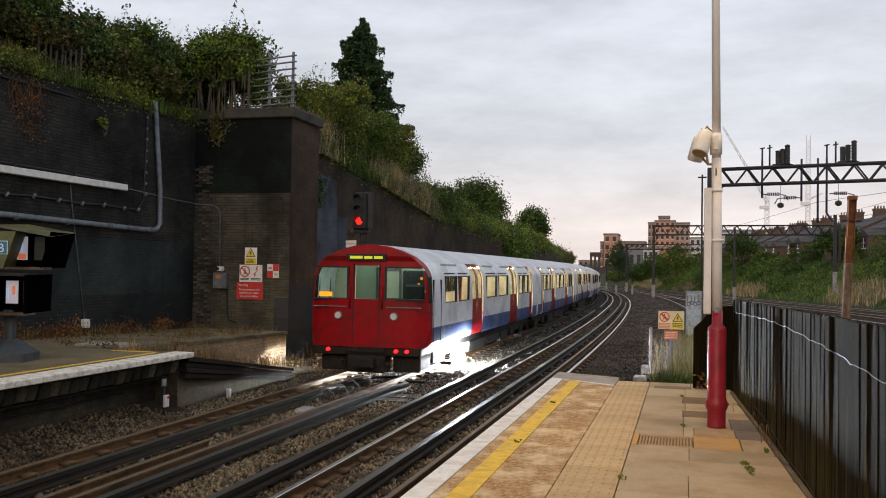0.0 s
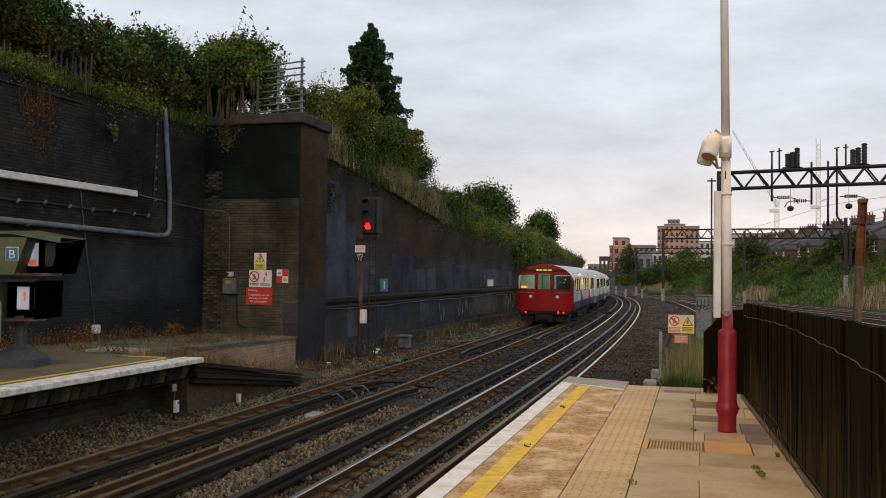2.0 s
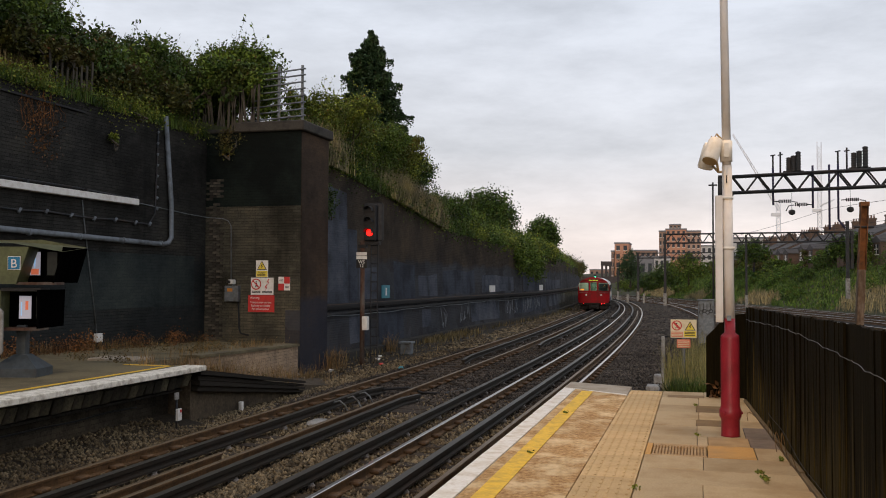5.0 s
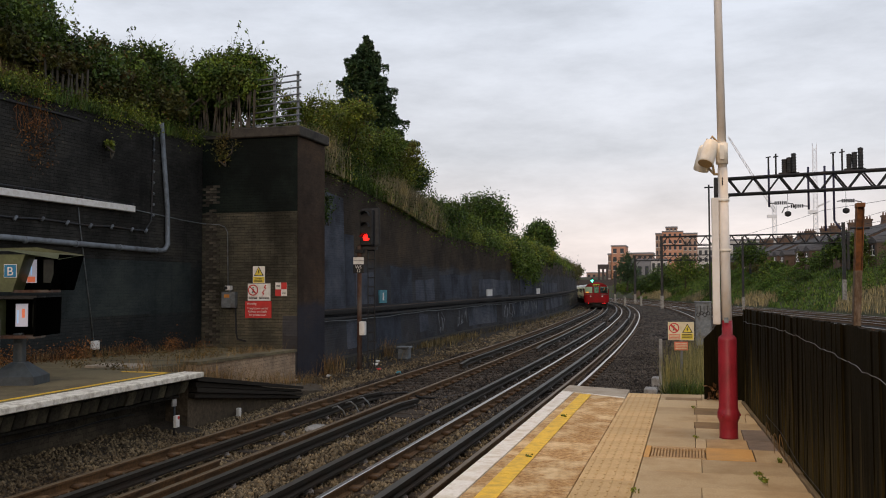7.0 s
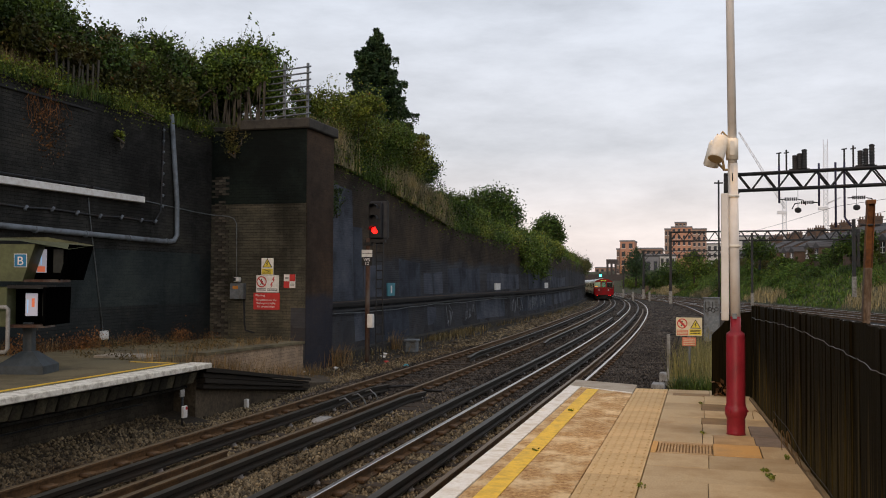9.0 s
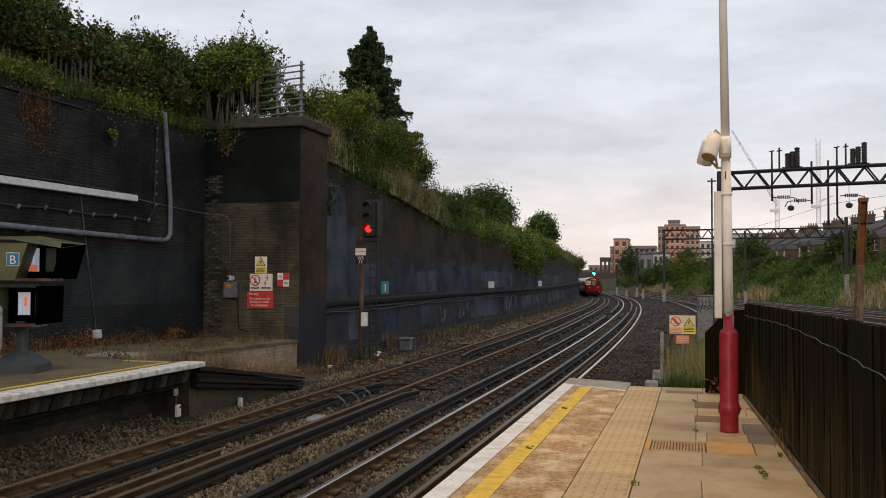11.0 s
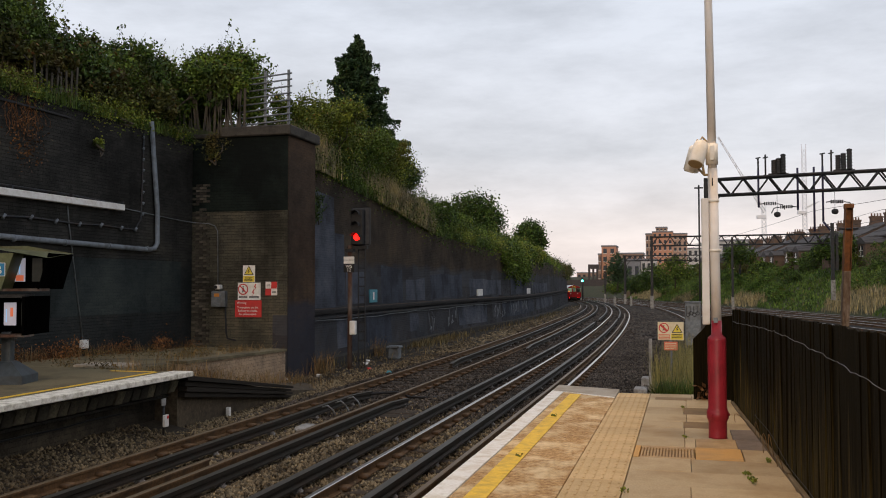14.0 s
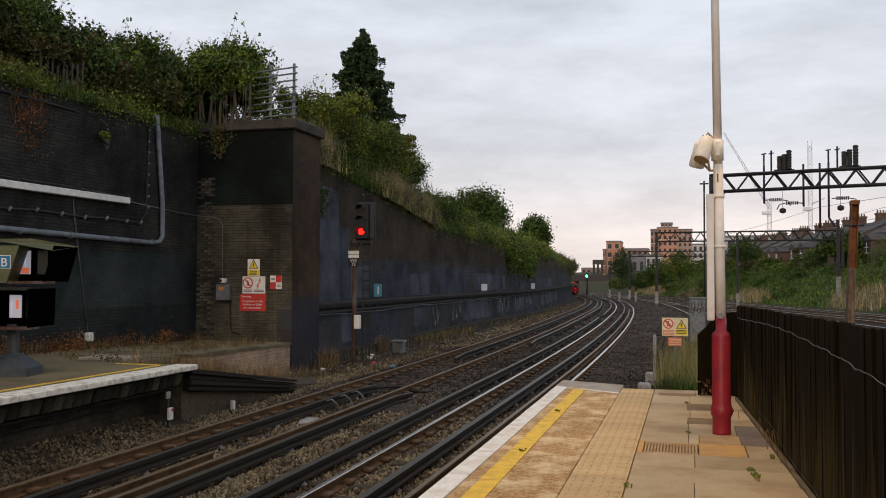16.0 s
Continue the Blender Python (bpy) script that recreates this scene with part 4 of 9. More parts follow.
def cab_end(c):
    """The red cab front: a bowed face with two big windows and a middle door."""
    front = lambda x: 0.10 * (abs(x) / 1.3) ** 2 + (0.0 if abs(x) < 1.0 else 0.5 * ((abs(x) - 1.0) / 0.32) ** 2 * 0.35)
    xs = [-1.32, -1.24, -1.13, -1.06, -0.7, -0.42, -0.36, -0.26, 0.0, 0.26, 0.36, 0.42, 0.7, 1.06, 1.13, 1.24, 1.32]
    zs = [0.60, 0.70, 0.95, 1.20, 1.66, 1.95, 2.36, 2.40, 2.43, 2.46, 2.50]

    def width(z):
        for (xa, za), (xb, zb) in zip(SIDE, SIDE[1:]):
            if za <= z <= zb:
                return xa + (xb - xa) * (z - za) / (zb - za)
        return SIDE[0][0]

    def pt(x, z):
        w = width(z)
        x = max(-w, min(w, x))
        return (x, front(x) + 0.03 * max(0, z - 1.1) ** 2, z)

    bm = bmesh.new()
    g = [[bm.verts.new(pt(x, z)) for x in xs] for z in zs]
    for k in range(len(zs) - 1):
        for i in range(len(xs) - 1):
            mid, zm = (xs[i] + xs[i + 1]) / 2, (zs[k] + zs[k + 1]) / 2
            if 0.42 < abs(mid) < 1.24 and 1.66 < zm < 2.36 or abs(mid) < 0.26 and 1.66 < zm < 2.40:
                continue
            vs = []
            for v in (g[k][i], g[k][i + 1], g[k + 1][i + 1], g[k + 1][i]):
                if all((v.co - u.co).length > 1e-5 for u in vs):
                    vs.append(v)
            if len(vs) > 2:
                bm.faces.new(vs).smooth = True
    # crown up to the roof and the red cheeks back to the body
    arch = [(x, z) for x, z in SIDE if z >= 2.50] + [(-x, z) for x, z in SIDE[-2::-1] if z >= 2.50]
    w = width(2.50)
    crown = [bm.verts.new((w, pt(w, 2.5)[1], 2.50))] + [bm.verts.new((x, 0.07 + 0.14 * (z - 2.5), z)) for x, z in arch] + [bm.verts.new((-w, pt(-w, 2.5)[1], 2.50))]
    bm.faces.new(crown)
    full = [(x, z) for x, z in SIDE] + [(-x, z) for x, z in SIDE[-2::-1]]
    a = [bm.verts.new((x, (pt(x, z)[1] if z <= 2.5 else 0.07 + 0.14 * (z - 2.5)), z)) for x, z in full]
    b = [bm.verts.new((x * 1.001, 0.56, z)) for x, z in full]
    for i in range(len(full) - 1):
        if full[i][1] >= 1.4 and full[i + 1][1] >= 1.4 and max(full[i][1], full[i + 1][1]) <= 2.17:
            continue
        bm.faces.new((a[i], b[i], b[i + 1], a[i + 1])).smooth = True
    bmesh.ops.remove_doubles(bm, verts=bm.verts, dist=0.004)
    bmesh.ops.recalc_face_normals(bm, faces=bm.faces)
    face = part("cab_front", bm, M["train_red"], c, "bright red cab front")
    for s in (1, -1):
        bm = bmesh.new()
        vs = [bm.verts.new((x, pt(x, z)[1] + 0.015, z)) for x, z in ((s * 0.43, 1.66), (s * 1.24, 1.66), (s * 1.18, 2.36), (s * 0.43, 2.36))]
        bm.faces.new(vs if s > 0 else vs[::-1])
        part("windscreen", bm, M["cab_pane"], face, "dark windscreen")
        bm = bmesh.new()
        for x0, x1, z0, z1 in ((0.40, 0.44, 1.64, 2.38), (0.40, 1.23, 1.63, 1.67), (0.40, 1.17, 2.345, 2.38)):
            box(bm, min(s * x0, s * x1), max(s * x0, s * x1), pt(0.8 if x1 - x0 > 0.2 else x0, 1.6)[1] - 0.012, pt(x1, 1.6)[1] + 0.03, z0, z1)
        part("window_seal", bm, M["black"], face)
        bm = bmesh.new()
        vs = [bm.verts.new(p) for p in ((s * 1.31, 0.22, 1.60), (s * 1.31, 0.55, 1.60), (s * 1.285, 0.55, 2.16), (s * 1.285, 0.24, 2.16))]
        bm.faces.new(vs if s > 0 else vs[::-1])
        part("quarter_light", bm, M["cab_pane"], face)
        bm = bmesh.new()
        tube(bm, (s * 0.62, -0.025, 1.29), (s * 0.62, 0.05, 1.29), 0.085, seg=16)
        hl = part("headlight", bm, M["steel_grey"], face, "unlit round headlight")
        bm = bmesh.new()
        tube(bm, (s * 0.62, -0.032, 1.29), (s * 0.62, -0.026, 1.29), 0.068, seg=16)
        part("lens", bm, M["lens_white"], hl)
        bm = bmesh.new()
        tube(bm, (s * 0.36, -0.06, 1.45), (s * 0.36, -0.06, 1.95), 0.014, seg=6)
        tube(bm, (s * 0.36, -0.06, 1.45), (s * 0.36, 0.03, 1.45), 0.012, seg=6)
        tube(bm, (s * 0.36, -0.06, 1.95), (s * 0.36, 0.04, 1.95), 0.012, seg=6)
        part("grab_rail", bm, M["train_red"], face)
        bm = bmesh.new()
        box(bm, min(s * 0.44, s * 1.2), max(s * 0.44, s * 1.2), 0.0, 0.06, 1.475, 1.495)
        part("rail_strip", bm, M["steel_grey"], face, "thin bright strip")
        # cab door beside the nose
        bm = bmesh.new()
        for y in (0.62, 1.28):
            box(bm, s * 1.31 - 0.015, s * 1.31 + 0.02, y, y + 0.02, 0.68, 2.1)
        part("cab_door_edge", bm, M["black"], face)
    for x in (-0.86, 0.66, 0.90):
        bm = bmesh.new()
        tube(bm, (x, 0.02, 0.525), (x, 0.10, 0.525), 0.036, seg=12)
        part("tail_lamp", bm, M["tail"], face, "lit red tail lamp")
    bm = bmesh.new()
    box(bm, -0.25, 0.25, 0.05, 0.06, 1.66, 2.40)
    part("door_pane", bm, M["cab_pane"], face, "middle door window")
    bm = bmesh.new()
    for x in (-0.30, 0.28):
        box(bm, x, x + 0.012, -0.006, 0.06, 0.64, 2.44)
    part("door_seam", bm, M["black"], face)
    bm = bmesh.new()
    box(bm, -0.46, 0.42, 0.01, 0.09, 2.50, 2.66, 0.01)
    dd = part("destination_box", bm, M["black"], face, "destination display with unreadable yellow-green text")
    bm = bmesh.new()
    for x0, x1 in ((-0.38, -0.1), (-0.06, 0.12), (0.16, 0.35)):
        box(bm, x0, x1, 0.004, 0.012, 2.55, 2.61)
    part("lit_bar", bm, M["led"], dd)
    bm = bmesh.new()
    box(bm, -1.10, -0.82, 0.10, 0.16, 1.70, 1.80)
    part("set_number", bm, M["amber"], face, "amber lit set number display")
    bm = bmesh.new()
    box(bm, -1.0, 1.0, 0.2, 1.55, 2.42, 2.44)
    part("cab_lamp", bm, M["cab_light"], face, "cab ceiling light")
    bm = bmesh.new()
    box(bm, -1.2, 1.2, 0.3, 0.6, 0.66, 1.5, 0.03)
    part("desk", bm, M["train_inside"], face)
    bm = bmesh.new()
    for x0, x1, z0, z1 in ((-0.30, -0.25, 0.7, 2.36), (0.25, 0.30, 0.7, 2.36), (-0.25, 0.25, 2.30, 2.36), (-0.25, 0.25, 1.58, 1.64)):
        box(bm, x0, x1, 1.585, 1.615, z0, z1)
    part("bulkhead_door_frame", bm, M["steel_grey"], face)
    bm = bmesh.new()
    box(bm, 0.55, 1.0, 1.0, 1.14, 1.1, 1.98, 0.05)
    part("driver_seat", bm, M["black"], face, "dark seat back in the cab")
    bm = bmesh.new()
    box(bm, 0.42, 1.12, 1.3, 1.6, 1.55, 2.3, 0.02)
    part("equipment_cupboard", bm, M["steel_dark"], face, "dark equipment cupboard in the cab")
    for x, z, m in ((0.86, 2.12, "amber"), (0.80, 1.98, "amber"), (0.96, 1.82, "signal_green_dim")):
        bm = bmesh.new()
        box(bm, x - 0.025, x + 0.025, 1.29, 1.299, z - 0.03, z + 0.03)
        part("indicator_lamp", bm, M[m], face, "small lit indicator")
    bm = bmesh.new()
    box(bm, -0.42, 0.42, 0.02, 0.5, 0.10, 0.42, 0.03)
    box(bm, -0.24, 0.24, -0.22, 0.1, 0.20, 0.40, 0.03)
    tube(bm, (-0.55, -0.05, 0.3), (-0.55, 0.1, 0.3), 0.04)
    tube(bm, (0.5, -0.05, 0.28), (0.5, 0.1, 0.28), 0.04)
    box(bm, -1.2, 1.2, 0.09, 0.35, 0.42, 0.60, 0.02)
    box(bm, -0.42, 0.42, 0.03, 0.3, 0.47, 0.63, 0.02)
    box(bm, -1.12, -0.5, 0.35, 1.2, 0.10, 0.40, 0.03)
    box(bm, 0.5, 1.12, 0.35, 1.2, 0.10, 0.40, 0.03)
    part("coupler", bm, M["train_under"], c, "black automatic coupler")


# distance of the train's rear end along the line at each time
REAR = ((0, 19.15), (0.5, 25.15), (1, 31.4), (1.5, 37.8), (2, 44.3), (2.5, 50.8), (3, 57.4), (3.5, 64.1), (4, 70.8), (5, 81.5), (6, 93.0), (7, 104.0),
        (8, 116.0), (9, 128.0), (10, 138.5), (11, 148.5), (12, 158.0), (13, 167.5), (14, 176.5), (15, 186.0), (16, 196.0))


def on_line(s, span=10.2, back=2.9):
    """A carriage's pose with its rear end at s along the far track."""
    a, b = s + back, s + back + span
    p = Vector((-6.815 - bend(a), a, RAIL))
    q = Vector((-6.815 - bend(b), b, RAIL))
    d = (q - p).normalized()
    turn = math.degrees(math.atan2(-d.x, d.y))
    o = p - d * back
    return pose(o.x, o.y, o.z + grade(o.y + 8), 0, 0, turn)


TRAIN = []


def train():
    TRAIN.append(fit_body(car(True)))
    nxt = fit_body(car(False))
    TRAIN.append(nxt)
    for i in range(5):
        TRAIN.append(copy_thing(nxt, pose(0, 0, 0)))


ARC = (-5.56, 22.8, -0.70)      # where the collector shoe arcs on the conductor rail
SPARK = []


def spark():
    """A short blinding arc at the conductor rail as the train leaves."""
    s = thing("electric_arc", "blinding white electric arc at a collector shoe", "spark", at=ARC)
    bm = bmesh.new()
    bmesh.ops.create_icosphere(bm, subdivisions=2, radius=0.17)
    for v in bm.verts:
        v.co *= 1 + 0.3 * noise.noise(v.co * 9)
        v.co.y *= 1.25
    part("arc_core", bm, M["arc"], s, smooth=True)
    rnd = random.Random(6)
    for k in range(9):
        bm = bmesh.new()
        a = Vector((rnd.uniform(-0.3, 0.4), rnd.uniform(-0.9, 0.5), rnd.uniform(-0.12, 0.05)))
        tube(bm, a, a + Vector((rnd.uniform(-0.05, 0.05), rnd.uniform(0.04, 0.16), rnd.uniform(-0.03, 0.03))), 0.012, 0.004, 5)
        part("ember", bm, M["arc_ember"], s)
    SPARK.append(s)


M["arc"] = glow("arc_light", (0.90, 0.96, 1.0), 6500)
M["arc_ember"] = glow("arc_ember_light", (1.0, 0.85, 0.5), 30)


# ---- platform furniture ----
def lamp_post():
    p = thing("lamp_post", "tall cream lamp post with dark red base on the platform", "lamp post", at=(0, 0, 0))
    x, y = 0.32, 9.6
    bm = bmesh.new()
    lathe(bm, [(0.093, 0.0), (0.089, 0.02), (0.089, 0.16), (0.098, 0.185), (0.107, 0.20), (0.107, 0.262), (0.098, 0.275), (0.095, 0.29), (0.091, 0.31), (0.091, 0.97), (0.086, 1.0), (0.052, 1.03), (0.05, 1.17)], (x, y, 0), 32)
    part("base", bm, M["pole_red"], p, "dark red painted base")
    bm = bmesh.new()
    top = Vector((x - 0.062, y, 6.2))
    tube(bm, (x, y, 1.12), (x - 0.02, y, 2.7), 0.049, 0.048, 20)
    tube(bm, (x - 0.02, y, 2.7), top, 0.044, 0.034, 20)
    part("pole", bm, M["pole_white"], p, "cream painted pole")
    for dx, a, b, r in ((-0.02, 2.36, 2.39, 0.062), (-0.004, 1.86, 1.885, 0.062), (-0.025, 2.74, 2.95, 0.06)):
        bm = bmesh.new()
        tube(bm, (x + dx, y, a), (x + dx, y, b), r, seg=18)
        part("clamp_band", bm, M["white_plastic"], p)
    bm = bmesh.new()
    box(bm, x - 0.045, x - 0.005, y - 0.085, y - 0.05, 2.78, 2.92)
    part("clamp_plate", bm, M["white_plastic"], p)
    bm = bmesh.new()
    box(bm, x - 0.03, x - 0.018, y - 0.062, y - 0.05, 2.52, 2.6)
    part("number_mark", bm, M["ink"], p)
    bm = bmesh.new()
    box(bm, x - 0.135, x - 0.062, y - 0.05, y + 0.03, 1.13, 2.40, 0.008)
    part("cable_box", bm, M["pole_white"], p, "long cream cable trunking strapped to the pole")
    bm = bmesh.new()
    box(bm, x - 0.03, x + 0.012, y - 0.07, y - 0.05, 1.15, 1.2)
    part("latch", bm, M["steel_grey"], p)
    for q in (0.3, 2.0, 4.1):
        bm = bmesh.new()
        tube(bm, (x + 0.1 * math.cos(q), y + 0.1 * math.sin(q), 0.23), (x + 0.122 * math.cos(q), y + 0.122 * math.sin(q), 0.23), 0.014, seg=8)
        part("bolt", bm, M["pole_red"], p)
    # two horn loudspeakers
    for dx, dy, nod, tilt in ((-0.15, -0.05, -24, 17), (-0.195, 0.12, 18, 15)):
        s = thing("loudspeaker", "cream cylindrical loudspeaker clamped to the lamp post", "loudspeaker", "loudspeakers on the post")
        mtx = pose(x + dx, y + dy, 2.86 - 0.3 * (dy > 0) * 0.1, nod, tilt, 0) @ Matrix.Scale(0.86, 4)
        bm = bmesh.new()
        lathe(bm, [(0.085, -0.16), (0.092, -0.15), (0.088, 0.10), (0.075, 0.135), (0.05, 0.145)], (0, 0, 0), 24)
        bmesh.ops.transform(bm, matrix=mtx, verts=bm.verts)
        part("body", bm, M["white_plastic"], s, smooth=True)
        bm = bmesh.new()
        lathe(bm, [(0.084, -0.165), (0.084, -0.161)], (0, 0, 0), 24)
        bmesh.ops.transform(bm, matrix=mtx, verts=bm.verts)
        part("grille", bm, M["tan"], s, "tan front grille")
        bm = bmesh.new()
        a = mtx @ Vector((0.06, 0, 0.13))
        chain(bm, [mtx @ Vector((-0.03, 0, 0.14)), mtx @ Vector((-0.02, 0, 0.22)), mtx @ Vector((0.06, 0, 0.16))], 0.012)
        part("handle", bm, M["tan"], s)
        bm = bmesh.new()
        chain(bm, [mtx @ Vector((0.06, 0, -0.1)), Vector((x - 0.10, y, 2.64)), Vector((x - 0.03, y, 2.64))], 0.013)
        part("bracket", bm, M["tan"], s)


def fence_mat():
    """Dark stained boards whose stain has worn off in upright streaks near the ground."""
    m, nt, p = bsdf("weathered_fence_board")
    co = nt.nodes.new("ShaderNodeTexCoord")
    info = nt.nodes.new("ShaderNodeObjectInfo")
    shift = nt.nodes.new("ShaderNodeCombineXYZ")
    nt.links.new(math_node(nt, "MULTIPLY", info.outputs["Random"], 37.0), shift.inputs[1])
    add = nt.nodes.new("ShaderNodeVectorMath")
    nt.links.new(co.outputs["Object"], add.inputs[0])
    nt.links.new(shift.outputs[0], add.inputs[1])
    mp = nt.nodes.new("ShaderNodeMapping")
    mp.inputs["Scale"].default_value = (30, 30, 0.9)
    nt.links.new(add.outputs[0], mp.inputs[0])
    grain = noise_node(nt, mp.outputs[0], 1.6, 6, 0.65)
    mp2 = nt.nodes.new("ShaderNodeMapping")
    mp2.inputs["Scale"].default_value = (26, 26, 0.9)
    nt.links.new(add.outputs[0], mp2.inputs[0])
    streak = noise_node(nt, mp2.outputs[0], 1.0, 5, 0.6)
    sep = nt.nodes.new("ShaderNodeSeparateXYZ")
    nt.links.new(co.outputs["Object"], sep.inputs[0])
    low = nt.nodes.new("ShaderNodeMapRange")
    low.inputs[1].default_value, low.inputs[2].default_value = 0.05, 0.85
    low.inputs[3].default_value, low.inputs[4].default_value = 0.16, -0.14
    nt.links.new(sep.outputs["Z"], low.inputs[0])
    each = math_node(nt, "MULTIPLY", math_node(nt, "SUBTRACT", info.outputs["Random"], 0.5), 0.07)
    f = math_node(nt, "ADD", math_node(nt, "ADD", streak, low.outputs[0]), each)
    worn = ramp_node(nt, f, ((0.51, (0, 0, 0)), (0.66, (1, 1, 1))))
    col = ramp_node(nt, grain, ((0.3, (0.0028, 0.0019, 0.0004)), (0.7, (0.0140, 0.0098, 0.0022))))
    pale = ramp_node(nt, grain, ((0.3, (0.022, 0.016, 0.0045)), (0.7, (0.090, 0.066, 0.023))))
    nt.links.new(mix_node(nt, worn, col, pale), p.inputs["Base Color"])
    p.inputs["Roughness"].default_value, p.inputs["Specular IOR Level"].default_value = 0.85, 0.06
    bump(nt, p, grain, 0.6, 0.006)
    return m


def fence():
    """Close-boarded fence along the back of the platform."""
    f = thing("fence", "close-boarded dark weathered timber fence beside the platform", "fence")
    wood = fence_mat()
    rnd = random.Random(5)
    line = lambda y: 0.62 + (12.5 - y) * 0.045 if y > 6 else 0.9125
    crest = lambda y: 1.20 + 0.0125 * (12.5 - max(y, 3.0))
    protos = []
    for i in range(8):
        bm = bmesh.new()
        box(bm, 0, 0.02, 0.001, 0.124, 0, 1.0, 0.0025)
        cut = rnd.uniform(-0.005, 0.005)
        for v in bm.verts:
            if v.co.z > 0.5:
                v.co.z += cut * (v.co.y - 0.06) / 0.06 + rnd.uniform(-0.003, 0.003)
        me = bpy.data.meshes.new("board")
        bm.to_mesh(me)
        bm.free()
        me.materials.append(wood)
        protos.append(me)
    y, k = -10.09, 0
    while y < 12.5:
        o = new("board", protos[rnd.randrange(8)])
        o.parent = f
        top = crest(y) + rnd.uniform(-0.006, 0.006)
        o.location = (line(y) + (0.005 if k % 2 else -0.004) + rnd.uniform(-0.004, 0.004), y, -0.14)
        o.scale.z = top + 0.14
        o.rotation_euler = (rnd.uniform(-0.012, 0.012), rnd.uniform(-0.008, 0.008), 0.045 + rnd.uniform(-0.02, 0.02))
        y += 0.118 + rnd.uniform(-0.006, 0.004)
        k += 1
    bm = bmesh.new()
    for z in (0.25, 0.85):
        for a in (-10, -7, -4, 0, 4, 8):
            box(bm, line(a) + 0.05, line(a) + 0.12, a, a + 4.2, z, z + 0.08)
    part("back_rail", bm, M["fence_wood"], f)
    # slack wire in two lengths, with a kinked joint between them
    for a, b in ((1.0, 5.92), (6.0, 12.2)):
        bm = bmesh.new()
        n = int((b - a) / 0.12)
        ys = [a + (b - a) * j / n for j in range(n + 1)]
        chain(bm, [Vector((line(q) - 0.028 + 0.004 * math.sin(q * 17), q, 1.085 + 0.03 * math.sin(q * 0.8 + 1) + 0.006 * math.sin(q * 9) + 0.004 * math.sin(q * 31))) for q in ys], 0.0024, 5)
        part("wire", bm, M["steel_grey"], f, "slack wire strung along the fence")
    bm = bmesh.new()
    chain(bm, [Vector((line(q) - 0.03, q, 0.03 + 0.05 * (q - 6.4) + 0.02 * math.sin(q * 3))) for q in [6.4 + 0.2 * j for j in range(19)]], 0.0022, 5)
    part("low_wire", bm, M["steel_dark"], f, "fallen wire along the foot of the boards")
    bm = bmesh.new()
    prism(bm, [(0.12, -0.1), (0.66, -0.1), (0.66, 1.12), (0.36, 1.08), (0.24, 0.92), (0.12, 0.80)], 12.72, 12.76)
    part("end_board", bm, M["fence_wood"], f, "dark return board with a cut top")
    bm = bmesh.new()
    y = 0.0
    while y < 12.3:
        box(bm, -0.05, -0.012, y + 0.004, min(12.4, y + 1.3) - 0.004, -0.02, 0.03 + rnd.uniform(-0.006, 0.006), 0.004)
        y += 1.3
    for v in bm.verts:
        v.co.x += line(v.co.y)
    part("edging_board", bm, M["edging_wood"], f, "low weathered timber edging at the paving")
    # dry stalks arching out from under the boards
    stalks = thing("dry_stalks", "dry straw stalks arching out from under the fence", "weeds")
    for q, h, r in ((10.5, 0.14, 0.28), (9.3, 0.22, 0.12), (8.75, 0.2, 0.12), (8.6, 0.14, 0.16), (8.45, 0.24, 0.1), (7.9, 0.16, 0.12)):
        bm = bmesh.new()
        chain(bm, [(line(q) - 0.06 - r * 0.5 * math.sin(j / 6 * math.pi * 0.6), q - r * j / 6, 0.005 + h * math.sin(0.15 + j / 6 * 2.5)) for j in range(7)], 0.0035, 4)
        part("stalk", bm, M["straw"], stalks)


